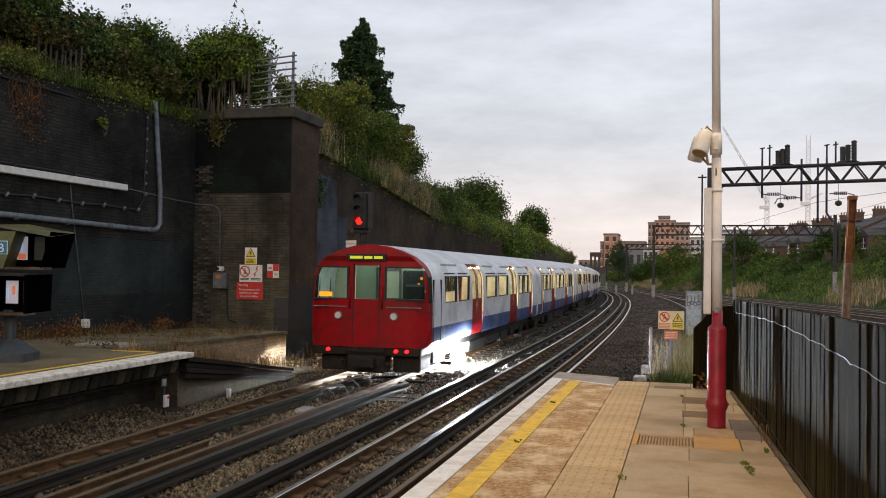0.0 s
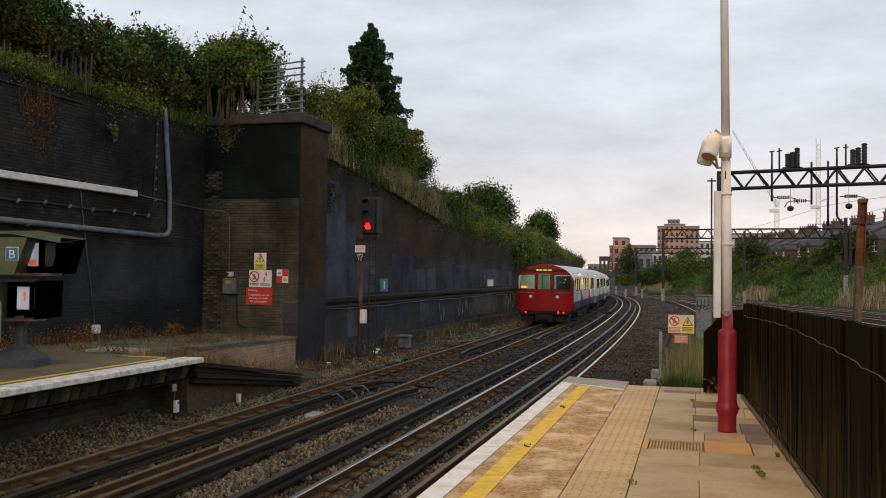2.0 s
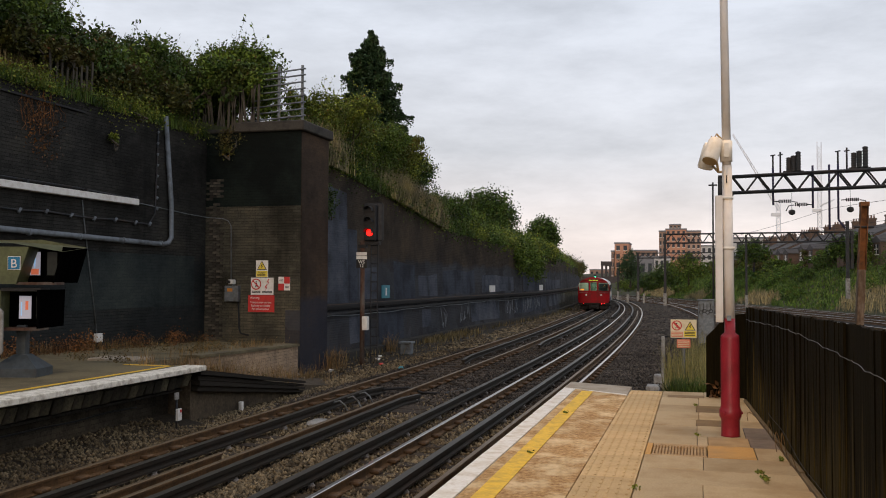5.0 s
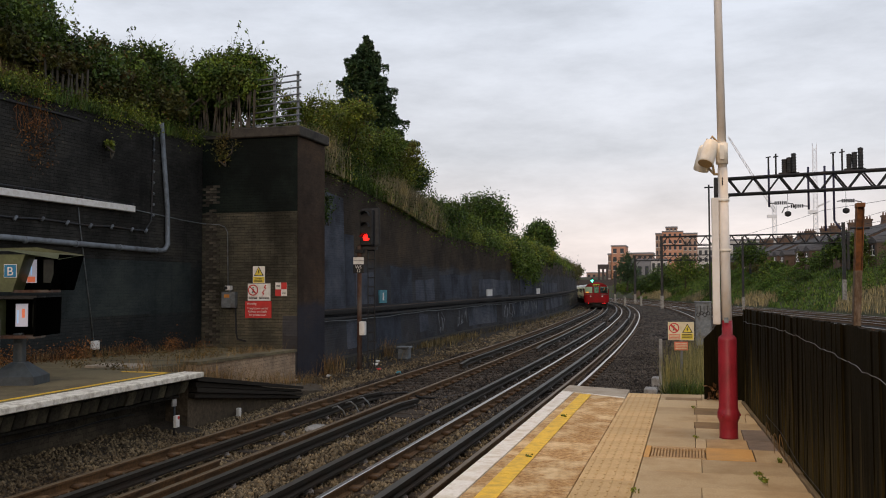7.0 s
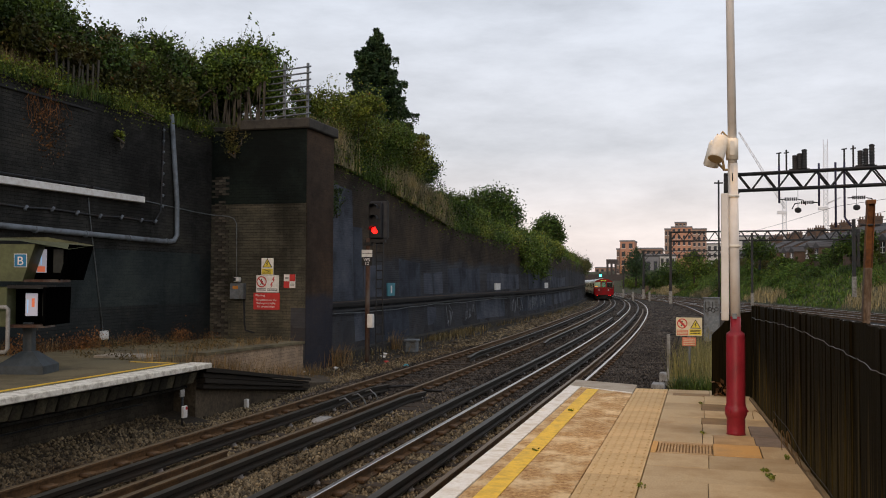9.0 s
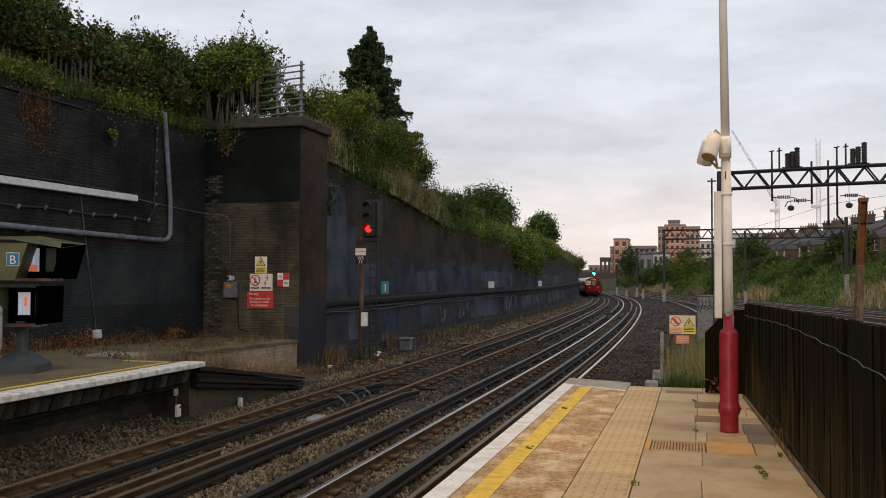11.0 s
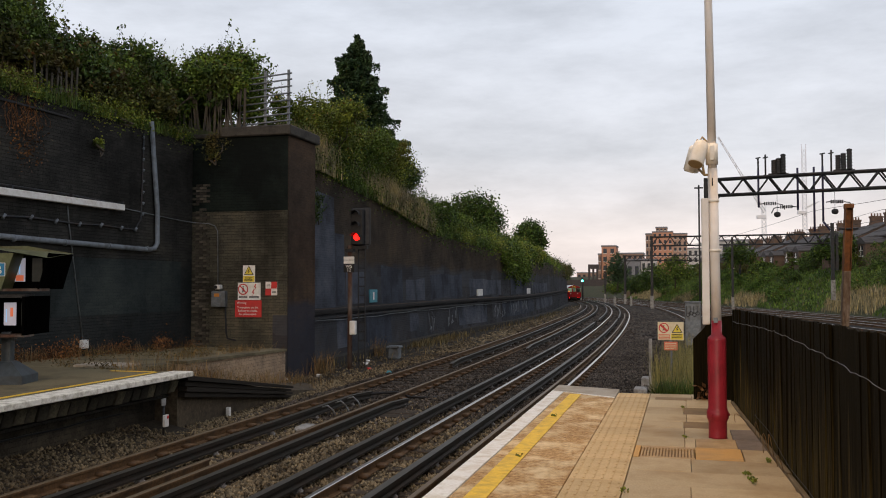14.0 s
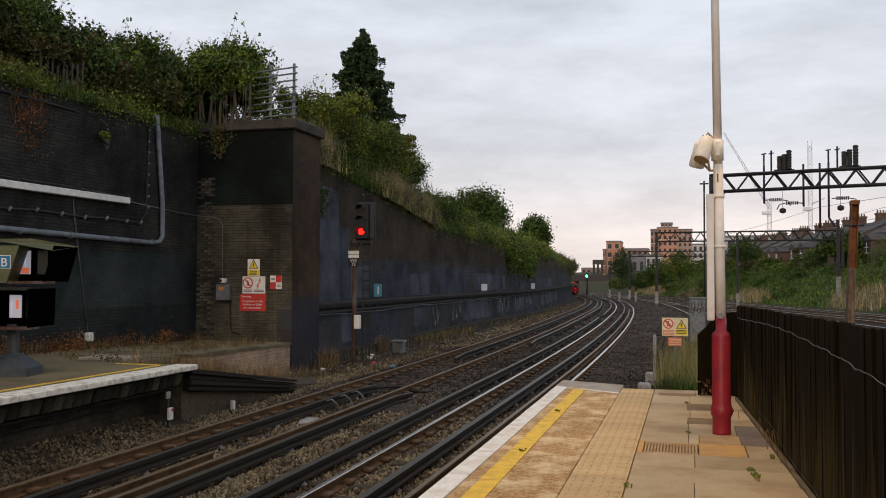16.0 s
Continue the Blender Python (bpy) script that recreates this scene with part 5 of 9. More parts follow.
def bank_signal():
    """Colour-light signal on a rusty post."""
    x, y = -9.9, 26.5
    s = thing("railway_signal", "railway signal showing red on a rusty post", "signal")
    bm = bmesh.new()
    tube(bm, (x, y, BED - 0.05), (x, y, 2.75), 0.075, 0.07, 14)
    part("post", bm, M["rust_dark"], s, "rusty steel post")
    bm = bmesh.new()
    box(bm, x - 0.1, x + 0.55, y - 0.02, y + 0.14, 2.62, 2.70)
    box(bm, x - 0.12, x + 0.14, y - 0.1, y + 0.1, 2.52, 2.62)
    part("bracket", bm, M["black"], s)
    bm = bmesh.new()
    box(bm, x + 0.0, x + 0.62, y + 0.1, y + 0.16, 2.72, 3.92, 0.05)
    part("backboard", bm, M["signal_board"], s, "dark backboard")
    bm = bmesh.new()
    box(bm, x + 0.06, x + 0.46, y - 0.12, y + 0.1, 2.74, 3.85, 0.03)
    part("lamp_case", bm, M["black"], s)
    for i, z in enumerate((2.98, 3.32, 3.66)):
        bm = bmesh.new()
        seg = 14
        ring = [[bm.verts.new((x + 0.26 + 0.13 * math.cos(t), y - 0.12 - d, z + 0.13 * math.sin(t))) for t in [math.pi * k / seg - 0.15 for k in range(seg + 1)]] for d in (0, 0.22)]
        for k in range(seg):
            bm.faces.new((ring[0][k], ring[0][k + 1], ring[1][k + 1], ring[1][k]))
        part("hood", bm, M["black"], s)
        bm = bmesh.new()
        tube(bm, (x + 0.26, y - 0.128, z), (x + 0.26, y - 0.121, z), 0.105, seg=18)
        part("lens", bm, M["signal_red"] if i == 0 else M["black"], s, "lit red lens" if i == 0 else "")
    bm = bmesh.new()
    box(bm, x - 0.17, x + 0.17, y - 0.1, y - 0.08, 1.9, 2.16)
    pl = part("number_plate", bm, M["black"], s, "black plate lettered in white")
    letters("WS", (x, y - 0.103, 2.04), 0.14, M["sign_white"], pl)
    letters("12", (x, y - 0.103, 1.925), 0.14, M["sign_white"], pl)
    for z in (2.17, 2.285):
        bm = bmesh.new()
        box(bm, x - 0.17, x + 0.17, y - 0.1, y - 0.08, z, z + 0.1)
        part("white_plate", bm, M["sign_white"], s)
    bm = bmesh.new()
    box(bm, x + 0.04, x + 0.22, y - 0.16, y + 0.02, 0.0, 0.42, 0.02)
    part("phone_box", bm, M["sign_white"], s, "small white box on the post")
    bm = bmesh.new()
    for k in range(13):
        box(bm, x + 0.2, x + 0.42, y + 0.2, y + 0.22, BED + 0.25 + k * 0.28, BED + 0.28 + k * 0.28)
    box(bm, x + 0.19, x + 0.215, y + 0.19, y + 0.23, BED, 2.7)
    box(bm, x + 0.405, x + 0.43, y + 0.19, y + 0.23, BED, 2.7)
    part("ladder", bm, M["black"], s)


def letters(text, at, size, material, parent, turn=(90, 0, 0)):
    """Raised letters in the built-in font, as a mesh."""
    cu = bpy.data.curves.new("lettering", "FONT")
    cu.body, cu.size, cu.extrude, cu.align_x = text, size, 0.002, "CENTER"
    tmp = bpy.data.objects.new("lettering", cu)
    scene.collection.objects.link(tmp)
    me = bpy.data.meshes.new_from_object(tmp.evaluated_get(bpy.context.evaluated_depsgraph_get()))
    bpy.data.objects.remove(tmp)
    bpy.data.curves.remove(cu)
    me.materials.clear()
    me.materials.append(material)
    me.transform(pose(*at, *turn))
    ob = new("lettering", me)
    ob.parent = parent
    return ob


M["earth"] = mat("bank_earth", (0.022, 0.026, 0.009), (0.05, 0.055, 0.020), (0.06, 0.05, 0.025), 0.95, fine=8, coarse=0.5, relief=0.8)
M["brick_low"] = brick_mat("low_wall_brick", (0.15, 0.105, 0.070), (0.26, 0.19, 0.13), (0.05, 0.043, 0.035))
M["rust_old"] = mat("old_rusty_steel", (0.10, 0.05, 0.03), (0.20, 0.11, 0.07), (0.30, 0.28, 0.26), 0.85, fine=14, coarse=2.2, stretch=(1, 1, 0.5))
M["rust_dark"] = mat("dark_rusty_steel", (0.045, 0.022, 0.014), (0.10, 0.052, 0.034), (0.13, 0.115, 0.10), 0.85, fine=14, coarse=2.2, stretch=(1, 1, 0.5))
M["signal_board"] = mat("dusty_black_board", (0.03, 0.03, 0.032), (0.05, 0.05, 0.052), None, 0.7, fine=6)



# ---- plants ----
def leaf_mat(name, a, b, dry, spread=0.45):
    m, nt, p = bsdf(name)
    o = nt.nodes.new("ShaderNodeNewGeometry")
    col = ramp_node(nt, o.outputs["Random Per Island"], ((0.0, a), (0.55, b), (0.93, tuple(x * 1.5 for x in b)), (1.0, dry)))
    v = coords(nt)
    patch = ramp_node(nt, noise_node(nt, v, 1.3, 3), ((0.35, (0.5, 0.55, 0.5)), (0.5, (0.95, 0.95, 0.9)), (0.65, (1.5, 1.38, 1.0))))
    col = mix_node(nt, 1.0, col, patch, "MULTIPLY")
    # some growth already browning
    turned = ramp_node(nt, noise_node(nt, v, 0.8, 2), ((0.54, (0, 0, 0)), (0.70, (0.55, 0.55, 0.55))))
    nt.links.new(mix_node(nt, turned, col, mix_node(nt, 0.5, col, dry)), p.inputs["Base Color"])
    p.inputs["Roughness"].default_value = 0.6
    p.inputs["Specular IOR Level"].default_value = 0.2
    return m


M["leaf_dark"] = leaf_mat("dark_leaf", (0.019, 0.040, 0.010), (0.052, 0.092, 0.017), (0.09, 0.07, 0.02))
M["leaf_mid"] = leaf_mat("green_leaf", (0.028, 0.058, 0.009), (0.092, 0.142, 0.023), (0.12, 0.08, 0.025))
M["leaf_light"] = leaf_mat("yellow_green_leaf", (0.058, 0.085, 0.013), (0.145, 0.178, 0.026), (0.19, 0.10, 0.03))
M["leaf_brown"] = leaf_mat("browned_leaf", (0.036, 0.042, 0.012), (0.075, 0.078, 0.020), (0.14, 0.06, 0.025))
M["needle"] = leaf_mat("conifer_needle", (0.014, 0.034, 0.014), (0.034, 0.066, 0.025), (0.05, 0.045, 0.02))
M["grass_green"] = leaf_mat("green_grass", (0.030, 0.058, 0.010), (0.065, 0.105, 0.020), (0.16, 0.13, 0.06))
M["grass_dry"] = leaf_mat("dry_grass", (0.085, 0.064, 0.028), (0.165, 0.128, 0.066), (0.24, 0.19, 0.11))
M["weed_rust"] = leaf_mat("rust_coloured_weed", (0.085, 0.036, 0.013), (0.16, 0.072, 0.028), (0.20, 0.13, 0.06))
M["straw"] = leaf_mat("orange_straw", (0.11, 0.062, 0.024), (0.23, 0.145, 0.066), (0.32, 0.24, 0.13))
M["bark"] = mat("grey_bark", (0.05, 0.04, 0.03), (0.10, 0.085, 0.065), None, 0.95, fine=20, stretch=(3, 3, 0.4))
M["twig"] = mat("pale_dead_stem", (0.12, 0.095, 0.07), (0.22, 0.18, 0.14), None, 0.95, fine=20)


def from_arrays(name, verts, faces, material, parent=None, label="", group=""):
    me = bpy.data.meshes.new(name)
    n, k = faces.shape
    me.vertices.add(len(verts))
    me.vertices.foreach_set("co", verts.astype(np.float32).ravel())
    me.loops.add(n * k)
    me.loops.foreach_set("vertex_index", faces.astype(np.int32).ravel())
    me.polygons.add(n)
    me.polygons.foreach_set("loop_start", np.arange(0, n * k, k, dtype=np.int32))
    me.update(calc_edges=True)
    me.materials.append(material)
    ob = new(name, me)
    if parent:
        ob.parent = parent
    return tagged(ob, label, "", group)


def kites(centres, size, rng, flat=0.0):
    """A small pointed leaf at each centre, turned at random."""
    n = len(centres)
    d = rng.normal(size=(n, 3))
    d[:, 2] -= 0.25
    d /= np.linalg.norm(d, axis=1)[:, None]
    e = np.cross(d, rng.normal(size=(n, 3)))
    e /= np.linalg.norm(e, axis=1)[:, None] + 1e-9
    s = size * rng.uniform(0.6, 1.35, (n, 1))
    v = np.empty((n, 4, 3))
    v[:, 0], v[:, 2] = centres - d * s * 0.5, centres + d * s * 0.5
    v[:, 1], v[:, 3] = centres + e * s * 0.30, centres - e * s * 0.30
    return v.reshape(-1, 3), np.arange(n * 4).reshape(n, 4)


def crown_points(blobs, count, rng, clump=0.13, per=40):
    """Points in uneven clumps about ellipsoids (x, y, z, rx, ry, rz)."""
    b = np.array(blobs, float)
    w = (b[:, 3] * b[:, 4] * b[:, 5]) ** (2 / 3)
    nc = max(6, count // per)
    pick = rng.choice(len(b), nc, p=w / w.sum())
    d = rng.normal(size=(nc, 3))
    d /= np.linalg.norm(d, axis=1)[:, None]
    r = rng.uniform(0.25, 1.0, nc) ** 0.45 * rng.uniform(0.82, 1.12, nc)
    c = b[pick, :3] + d * b[pick, 3:] * r[:, None]
    own = rng.integers(0, nc, count)
    spread = clump * b[pick[own], 3:].mean(1)
    return c[own] + rng.normal(size=(count, 3)) * spread[:, None]


def bush(blobs, count, size, material, label, seed, stems=6, group="bushes on the bank", name="bush", category="bush", clump=0.125, sprays=0):
    rng = np.random.default_rng(seed)
    b = np.array(blobs, float)
    foot = b[:, :3].mean(0)
    foot[2] = (b[:, 2] - b[:, 5]).min()
    t = thing(name, label, category, group)
    bm = bmesh.new()
    for i in range(stems):
        q = b[rng.integers(len(b))]
        top = q[:3] + rng.normal(size=3) * q[3:] * 0.35
        a = foot + rng.normal(size=3) * (0.15, 0.15, 0)
        mid = (a + top) / 2 + rng.normal(size=3) * 0.12
        tube(bm, a, mid, 0.03, 0.02, 6, False)
        tube(bm, mid, top, 0.02, 0.006, 6, False)
    part("stem", bm, M["bark"], t)
    pts = crown_points(blobs, count, rng, clump)
    if sprays:
        # leafy shoots standing out of the crown
        w = b[:, 3] * b[:, 4]
        own = b[rng.choice(len(b), sprays, p=w / w.sum())]
        d = rng.normal(size=(sprays, 3))
        d[:, 2] = np.abs(d[:, 2]) + 0.25
        d /= np.linalg.norm(d, axis=1)[:, None]
        root = own[:, :3] + d * own[:, 3:] * 0.85
        way = d * 0.55 + rng.normal(size=(sprays, 3)) * 0.35
        way[:, 2] = np.abs(way[:, 2]) + 0.15
        ln = rng.uniform(0.25, 0.75, sprays)
        bm = bmesh.new()
        for a, v, q in zip(root, way, ln):
            tube(bm, a, a + v * q, 0.006, 0.002, 4, False)
        tagged(part("twig_spray", bm, M["bark"], t), kind="stuff")
        k = rng.integers(0, sprays, sprays * 11)
        along_it = rng.uniform(0.1, 1.05, len(k))
        pts = np.concatenate([pts, root[k] + way[k] * (ln[k] * along_it)[:, None] + rng.normal(size=(len(k), 3)) * 0.04])
    v, f = kites(pts, size, rng)
    from_arrays("leaf_crown", v, f, material, t)
    return t


def blades(points, h, width, rng, lean=0.35):
    """Grass blades: a thin bent strip of two pieces at each point."""
    n = len(points)
    a = rng.uniform(0, 2 * np.pi, n)
    hh = h * rng.uniform(0.45, 1.25, n)
    side = np.stack([np.cos(a), np.sin(a), np.zeros(n)], 1) * (width * 0.5)
    tilt = np.stack([np.cos(a + 1.3), np.sin(a + 1.3), np.zeros(n)], 1) * (hh * rng.uniform(0, lean, n))[:, None]
    up = np.stack([np.zeros(n), np.zeros(n), hh], 1)
    v = np.stack([points - side, points + side, points + up * 0.55 + tilt * 0.35 + side * 0.7, points + up * 0.55 + tilt * 0.35 - side * 0.7, points + up + tilt], 1)
    k = np.arange(n)[:, None] * 5
    f = np.concatenate([k + [0, 1, 2], k + [0, 2, 3], k + [3, 2, 4]])
    return v.reshape(-1, 3), f


def grass(name, points, h, width, material, label, seed, lean=0.4, category="grass"):
    v, f = blades(points, h, width, np.random.default_rng(seed), lean)
    return tagged(from_arrays(name, v, f, material), label, category, kind="stuff")


def bank_z(x, y):
    """Height of the west bank (as bank_left lays it)."""
    if y < 23.2:
        x0, z0 = WALL_A - 0.1, 5.53
    else:
        x0, z0 = WALL_C - wall_path(y) - 0.2, wall_top(y) - 0.06
    d = max(0.0, x0 - x)
    f = 1.0 if y < 30 else max(0.45, 1 - (y - 30) / 120)
    zs = ((0, 0), (0.6, 0.25), (1.6, 0.7), (3, 1.5), (5, 2.6), (8, 3.6), (14, 4.2), (200, 4.5))
    for (a, za), (b, zb) in zip(zs, zs[1:]):
        if d <= b:
            return z0 + (za + (zb - za) * (d - a) / (b - a)) * f
    return z0 + 4.5 * f


def conifer(x, y, z, h, r, seed):
    """A narrow spire: whorls of drooping branches hung with sprays."""
    rng = np.random.default_rng(seed)
    t = thing("conifer", "tall dark green conifer with drooping branches", "tree", "trees")
    bm = bmesh.new()
    tube(bm, (x, y, z), (x, y, z + h), 0.16, 0.015, 8)
    part("trunk", bm, M["bark"], t)
    pts, limbs = [], bmesh.new()
    d = 0.05
    while d < h * 0.92:
        reach = r * float(np.interp(d / h, (0, 0.06, 0.14, 0.25, 0.40, 0.56, 0.8, 1.0), (0.05, 0.20, 0.42, 0.54, 0.70, 0.92, 1.0, 0.8)))
        n = 4 if d < 0.5 else 9
        turn = rng.uniform(0, 6.3)
        for j in range(n):
            a = turn + 2 * np.pi * j / n + rng.normal() * 0.22
            ln = max(0.07, reach * rng.choice([rng.uniform(0.45, 0.85), rng.uniform(0.85, 1.2)]))
            base = np.array((x, y, z + h - d + rng.normal() * 0.06))
            out = np.array((math.cos(a), math.sin(a), 0.0))
            q = np.linspace(0, 1, 6)[:, None]
            arm = base + out * ln * q + np.array((0, 0, 1.0)) * (0.16 * q - 0.62 * q ** 2 + 0.30 * q ** 4) * ln
            for u, v in zip(arm[::2], arm[1::2]):
                tube(limbs, u, v, 0.014, 0.008, 4, False)
            m = int(40 + 300 * ln)
            s = rng.uniform(0.12, 1.0, m) ** 0.75
            k = np.minimum((s * 5).astype(int), 4)
            p = arm[k] + (arm[k + 1] - arm[k]) * (s * 5 - k)[:, None]
            side = np.array((-out[1], out[0], 0.0))
            p = p + side * (rng.normal(size=m) * 0.16 * (1.1 - s) * ln + rng.normal(size=m) * 0.03)[:, None]
            p[:, 2] -= rng.exponential(0.07 + 0.05 * min(ln, 1.5), m) * (s > 0.2)
            pts.append(p + rng.normal(size=(m, 3)) * 0.025)
        d += 0.20 + 0.02 * d
    part("limb", limbs, M["bark"], t)
    v, f = kites(np.concatenate(pts), 0.115, rng)
    from_arrays("needles", v, f, M["needle"], t)


def tree(x, y, z, h, blobs, count, size, material, label, seed, name="tree"):
    rng = np.random.default_rng(seed)
    t = thing(name, label, "tree", "trees")
    bm = bmesh.new()
    tube(bm, (x, y, z - 0.3), (x + 0.1, y, z + h * 0.5), h * 0.03, h * 0.02, 9)
    part("trunk", bm, M["bark"], t)
    bm = bmesh.new()
    for q in blobs:
        tube(bm, (x + 0.1, y, z + h * 0.45), (q[0], q[1], q[2]), h * 0.014, h * 0.004, 6, False)
    part("limb", bm, M["bark"], t)
    v, f = kites(crown_points(blobs, count, rng, 0.2, 18), size, rng)
    from_arrays("crown", v, f, material, t)


def west_plants():
    rng = np.random.default_rng(3)
    # bushes along the top of the wall behind the far platform
    spec = [((-15.2, 13.2, 7.4), (1.3, 1.7, 1.0), "leaf_mid"), ((-14.9, 15.4, 7.1), (1.2, 1.4, 0.85), "leaf_dark"), ((-14.6, 17.2, 6.9), (1.1, 1.3, 0.8), "leaf_mid"),
            ((-14.5, 19.0, 6.7), (1.0, 1.2, 0.75), "leaf_dark"), ((-14.6, 20.8, 6.7), (1.0, 1.1, 0.8), "leaf_mid"), ((-16.6, 14.5, 8.2), (1.5, 2.0, 0.9), "leaf_mid"),
            ((-16.4, 18.2, 7.7), (1.4, 2.0, 0.9), "leaf_dark"), ((-16.2, 21.6, 7.3), (1.3, 1.8, 0.8), "leaf_brown"), ((-15.5, 10.6, 7.6), (1.4, 1.6, 1.0), "leaf_mid"), ((-14.5, 22.4, 6.9), (1.1, 1.0, 1.0), "leaf_dark"), ((-15.6, 24.0, 7.3), (1.3, 1.2, 1.0), "leaf_mid"), ((-14.2, 24.6, 6.8), (1.0, 1.0, 1.0), "leaf_dark"),
            ((-14.0, 21.6, 6.2), (0.6, 1.0, 0.6), "leaf_brown"), ((-14.1, 19.6, 6.25), (0.6, 1.2, 0.6), "leaf_brown"), ((-14.3, 17.3, 6.3), (0.6, 1.2, 0.55), "leaf_brown"), ((-17.8, 25.5, 8.0), (1.8, 2.0, 1.0), "leaf_dark")]
    for i, (c, r, m) in enumerate(spec):
        c = (c[0], c[1], c[2] + (0.2 if c[1] < 18.5 else 0.12))
        blobs = [(*c, *r)] + [(c[0] + rng.normal() * r[0] * 0.6, c[1] + rng.normal() * r[1] * 0.5, c[2] + rng.uniform(-0.2, 0.45) * r[2], r[0] * 0.55, r[1] * 0.5, r[2] * 0.6) for _ in range(4)]
        bush(blobs, 8500, 0.10, M[m], "dense dark green bramble bush on the bank", 40 + i, sprays=26)
    bush([(-17.2, 19.5, 8.6, 1.1, 0.9, 1.25), (-17.6, 18.6, 8.9, 1.0, 0.9, 1.2)], 9000, 0.09, M["needle"], "dark evergreen bush behind the brambles", 58)
    # big bush on the pier with thin shoots
    blobs = [(-13.2, 24.2, 7.45, 1.2, 0.8, 1.0), (-12.4, 24.3, 7.5, 0.9, 0.8, 0.8), (-13.8, 24.1, 6.9, 0.9, 0.7, 0.8), (-12.9, 24.2, 6.4, 1.1, 0.6, 0.6), (-12.0, 24.2, 6.9, 0.6, 0.5, 0.6), (-13.9, 23.2, 6.7, 0.6, 0.35, 0.75), (-13.2, 23.15, 7.25, 0.9, 0.35, 0.55), (-12.4, 23.15, 7.15, 0.7, 0.35, 0.5), (-12.9, 24.1, 7.9, 1.0, 0.6, 0.45)]
    bush(blobs, 24000, 0.10, M["leaf_mid"], "large loose green bush growing over the pier", 60, 12, sprays=130, clump=0.15)
    shoots = thing("dead_shoots", "thin bare shoots rising out of the bush", "twigs")
    for i in range(34):
        bm = bmesh.new()
        a = Vector((-13.6 + 0.13 * i, 24.1, 7.6)) if i < 14 else Vector((-14.7 + 0.05 * (i - 14), 21.4 + 0.11 * (i - 14), 7.1))
        b = a + Vector((rng.normal() * 0.35, rng.normal() * 0.2, rng.uniform(0.5, 1.25)))
        tube(bm, a, (a + b) / 2 + Vector((rng.normal() * 0.06, 0, 0)), 0.008, 0.006, 4, False)
        tube(bm, (a + b) / 2, b, 0.006, 0.002, 4, False)
        part("shoot", bm, M["twig"], shoots)
    # light bush behind the railing and the run of bushes above the long wall
    row = [((-11.7, 27.6, 7.0), (0.8, 1.2, 0.6), "leaf_light", 6000), ((-12.0, 30.4, 7.0), (1.2, 1.5, 0.95), "leaf_light", 9000), ((-12.2, 33.4, 6.7), (1.3, 1.7, 1.0), "leaf_mid", 9000),
           ((-12.1, 36.6, 6.5), (1.2, 1.7, 1.0), "leaf_light", 8000), ((-12.5, 39.5, 6.3), (1.2, 1.6, 1.1), "leaf_dark", 7000), ((-12.2, 26.6, 6.2), (0.7, 1.0, 0.7), "leaf_mid", 5000), ((-12.8, 29.5, 6.0), (1.0, 1.6, 0.8), "leaf_dark", 6000), ((-12.6, 43.0, 5.2), (1.0, 1.9, 0.8), "leaf_mid", 5000),
           ((-12.6, 47.0, 5.0), (1.0, 2.0, 0.8), "leaf_dark", 4500), ((-13.0, 52.0, 4.8), (1.1, 2.5, 0.9), "leaf_mid", 4500), ((-13.3, 57.0, 4.8), (1.2, 2.6, 1.0), "leaf_dark", 4500),
           ((-13.8, 63.0, 4.7), (1.3, 3.0, 1.0), "leaf_mid", 4500), ((-14.6, 69.5, 4.6), (1.4, 3.2, 1.1), "leaf_light", 4000), ((-15.4, 77.0, 4.5), (1.5, 3.6, 1.1), "leaf_mid", 4000),
           ((-16.4, 85.0, 4.3), (1.5, 3.8, 1.0), "leaf_mid", 3500), ((-17.4, 94.0, 4.1), (1.6, 4.2, 1.0), "leaf_light", 3500), ((-18.6, 104.0, 4.0), (1.7, 4.6, 1.0), "leaf_mid", 3500),
           ((-20.4, 115.0, 4.0), (1.8, 5.2, 1.2), "leaf_brown", 3500), ((-22.6, 128.0, 3.9), (1.9, 6.0, 1.3), "leaf_brown", 3500), ((-25.6, 143.0, 3.6), (2.0, 7.0, 1.2), "leaf_mid", 3000)]
    for i, (c, r, m, n) in enumerate(row):
        if c[1] > 55:
            c = (WALL_C - wall_path(c[1]) - 1.5, c[1], c[2] - 0.7)
        blobs = [(*c, *r)] + [(c[0] + rng.normal() * r[0] * 0.5, c[1] + rng.normal() * r[1] * 0.6, c[2] + rng.uniform(-0.1, 0.6) * r[2], r[0] * 0.5, r[1] * 0.4, r[2] * 0.5) for _ in range(4)]
        bush(blobs, int(n * (1.5 if c[1] < 50 else 2.6)), 0.08 + 0.0008 * (c[1] - 25), M[m], "green bush spilling over the retaining wall top", 80 + i, 4, sprays=22 if c[1] < 50 else 0)
    conifer(-14.35, 39.3, 5.2, 7.8, 2.2, 11)
    conifer(-18.5, 20.4, 6.6, 6.5, 2.1, 8)
    tree(-16.5, 73.5, 4.5, 4.6, [(-16.4, 73.4, 7.5, 1.9, 1.9, 1.3), (-15.4, 73.6, 6.6, 1.3, 1.5, 1.1), (-17.4, 73.4, 7.6, 1.4, 1.4, 1.2), (-16.2, 73.6, 5.9, 1.8, 1.6, 0.9)], 14000, 0.19, M["leaf_dark"], "rounded dark green tree on the bank", 5)
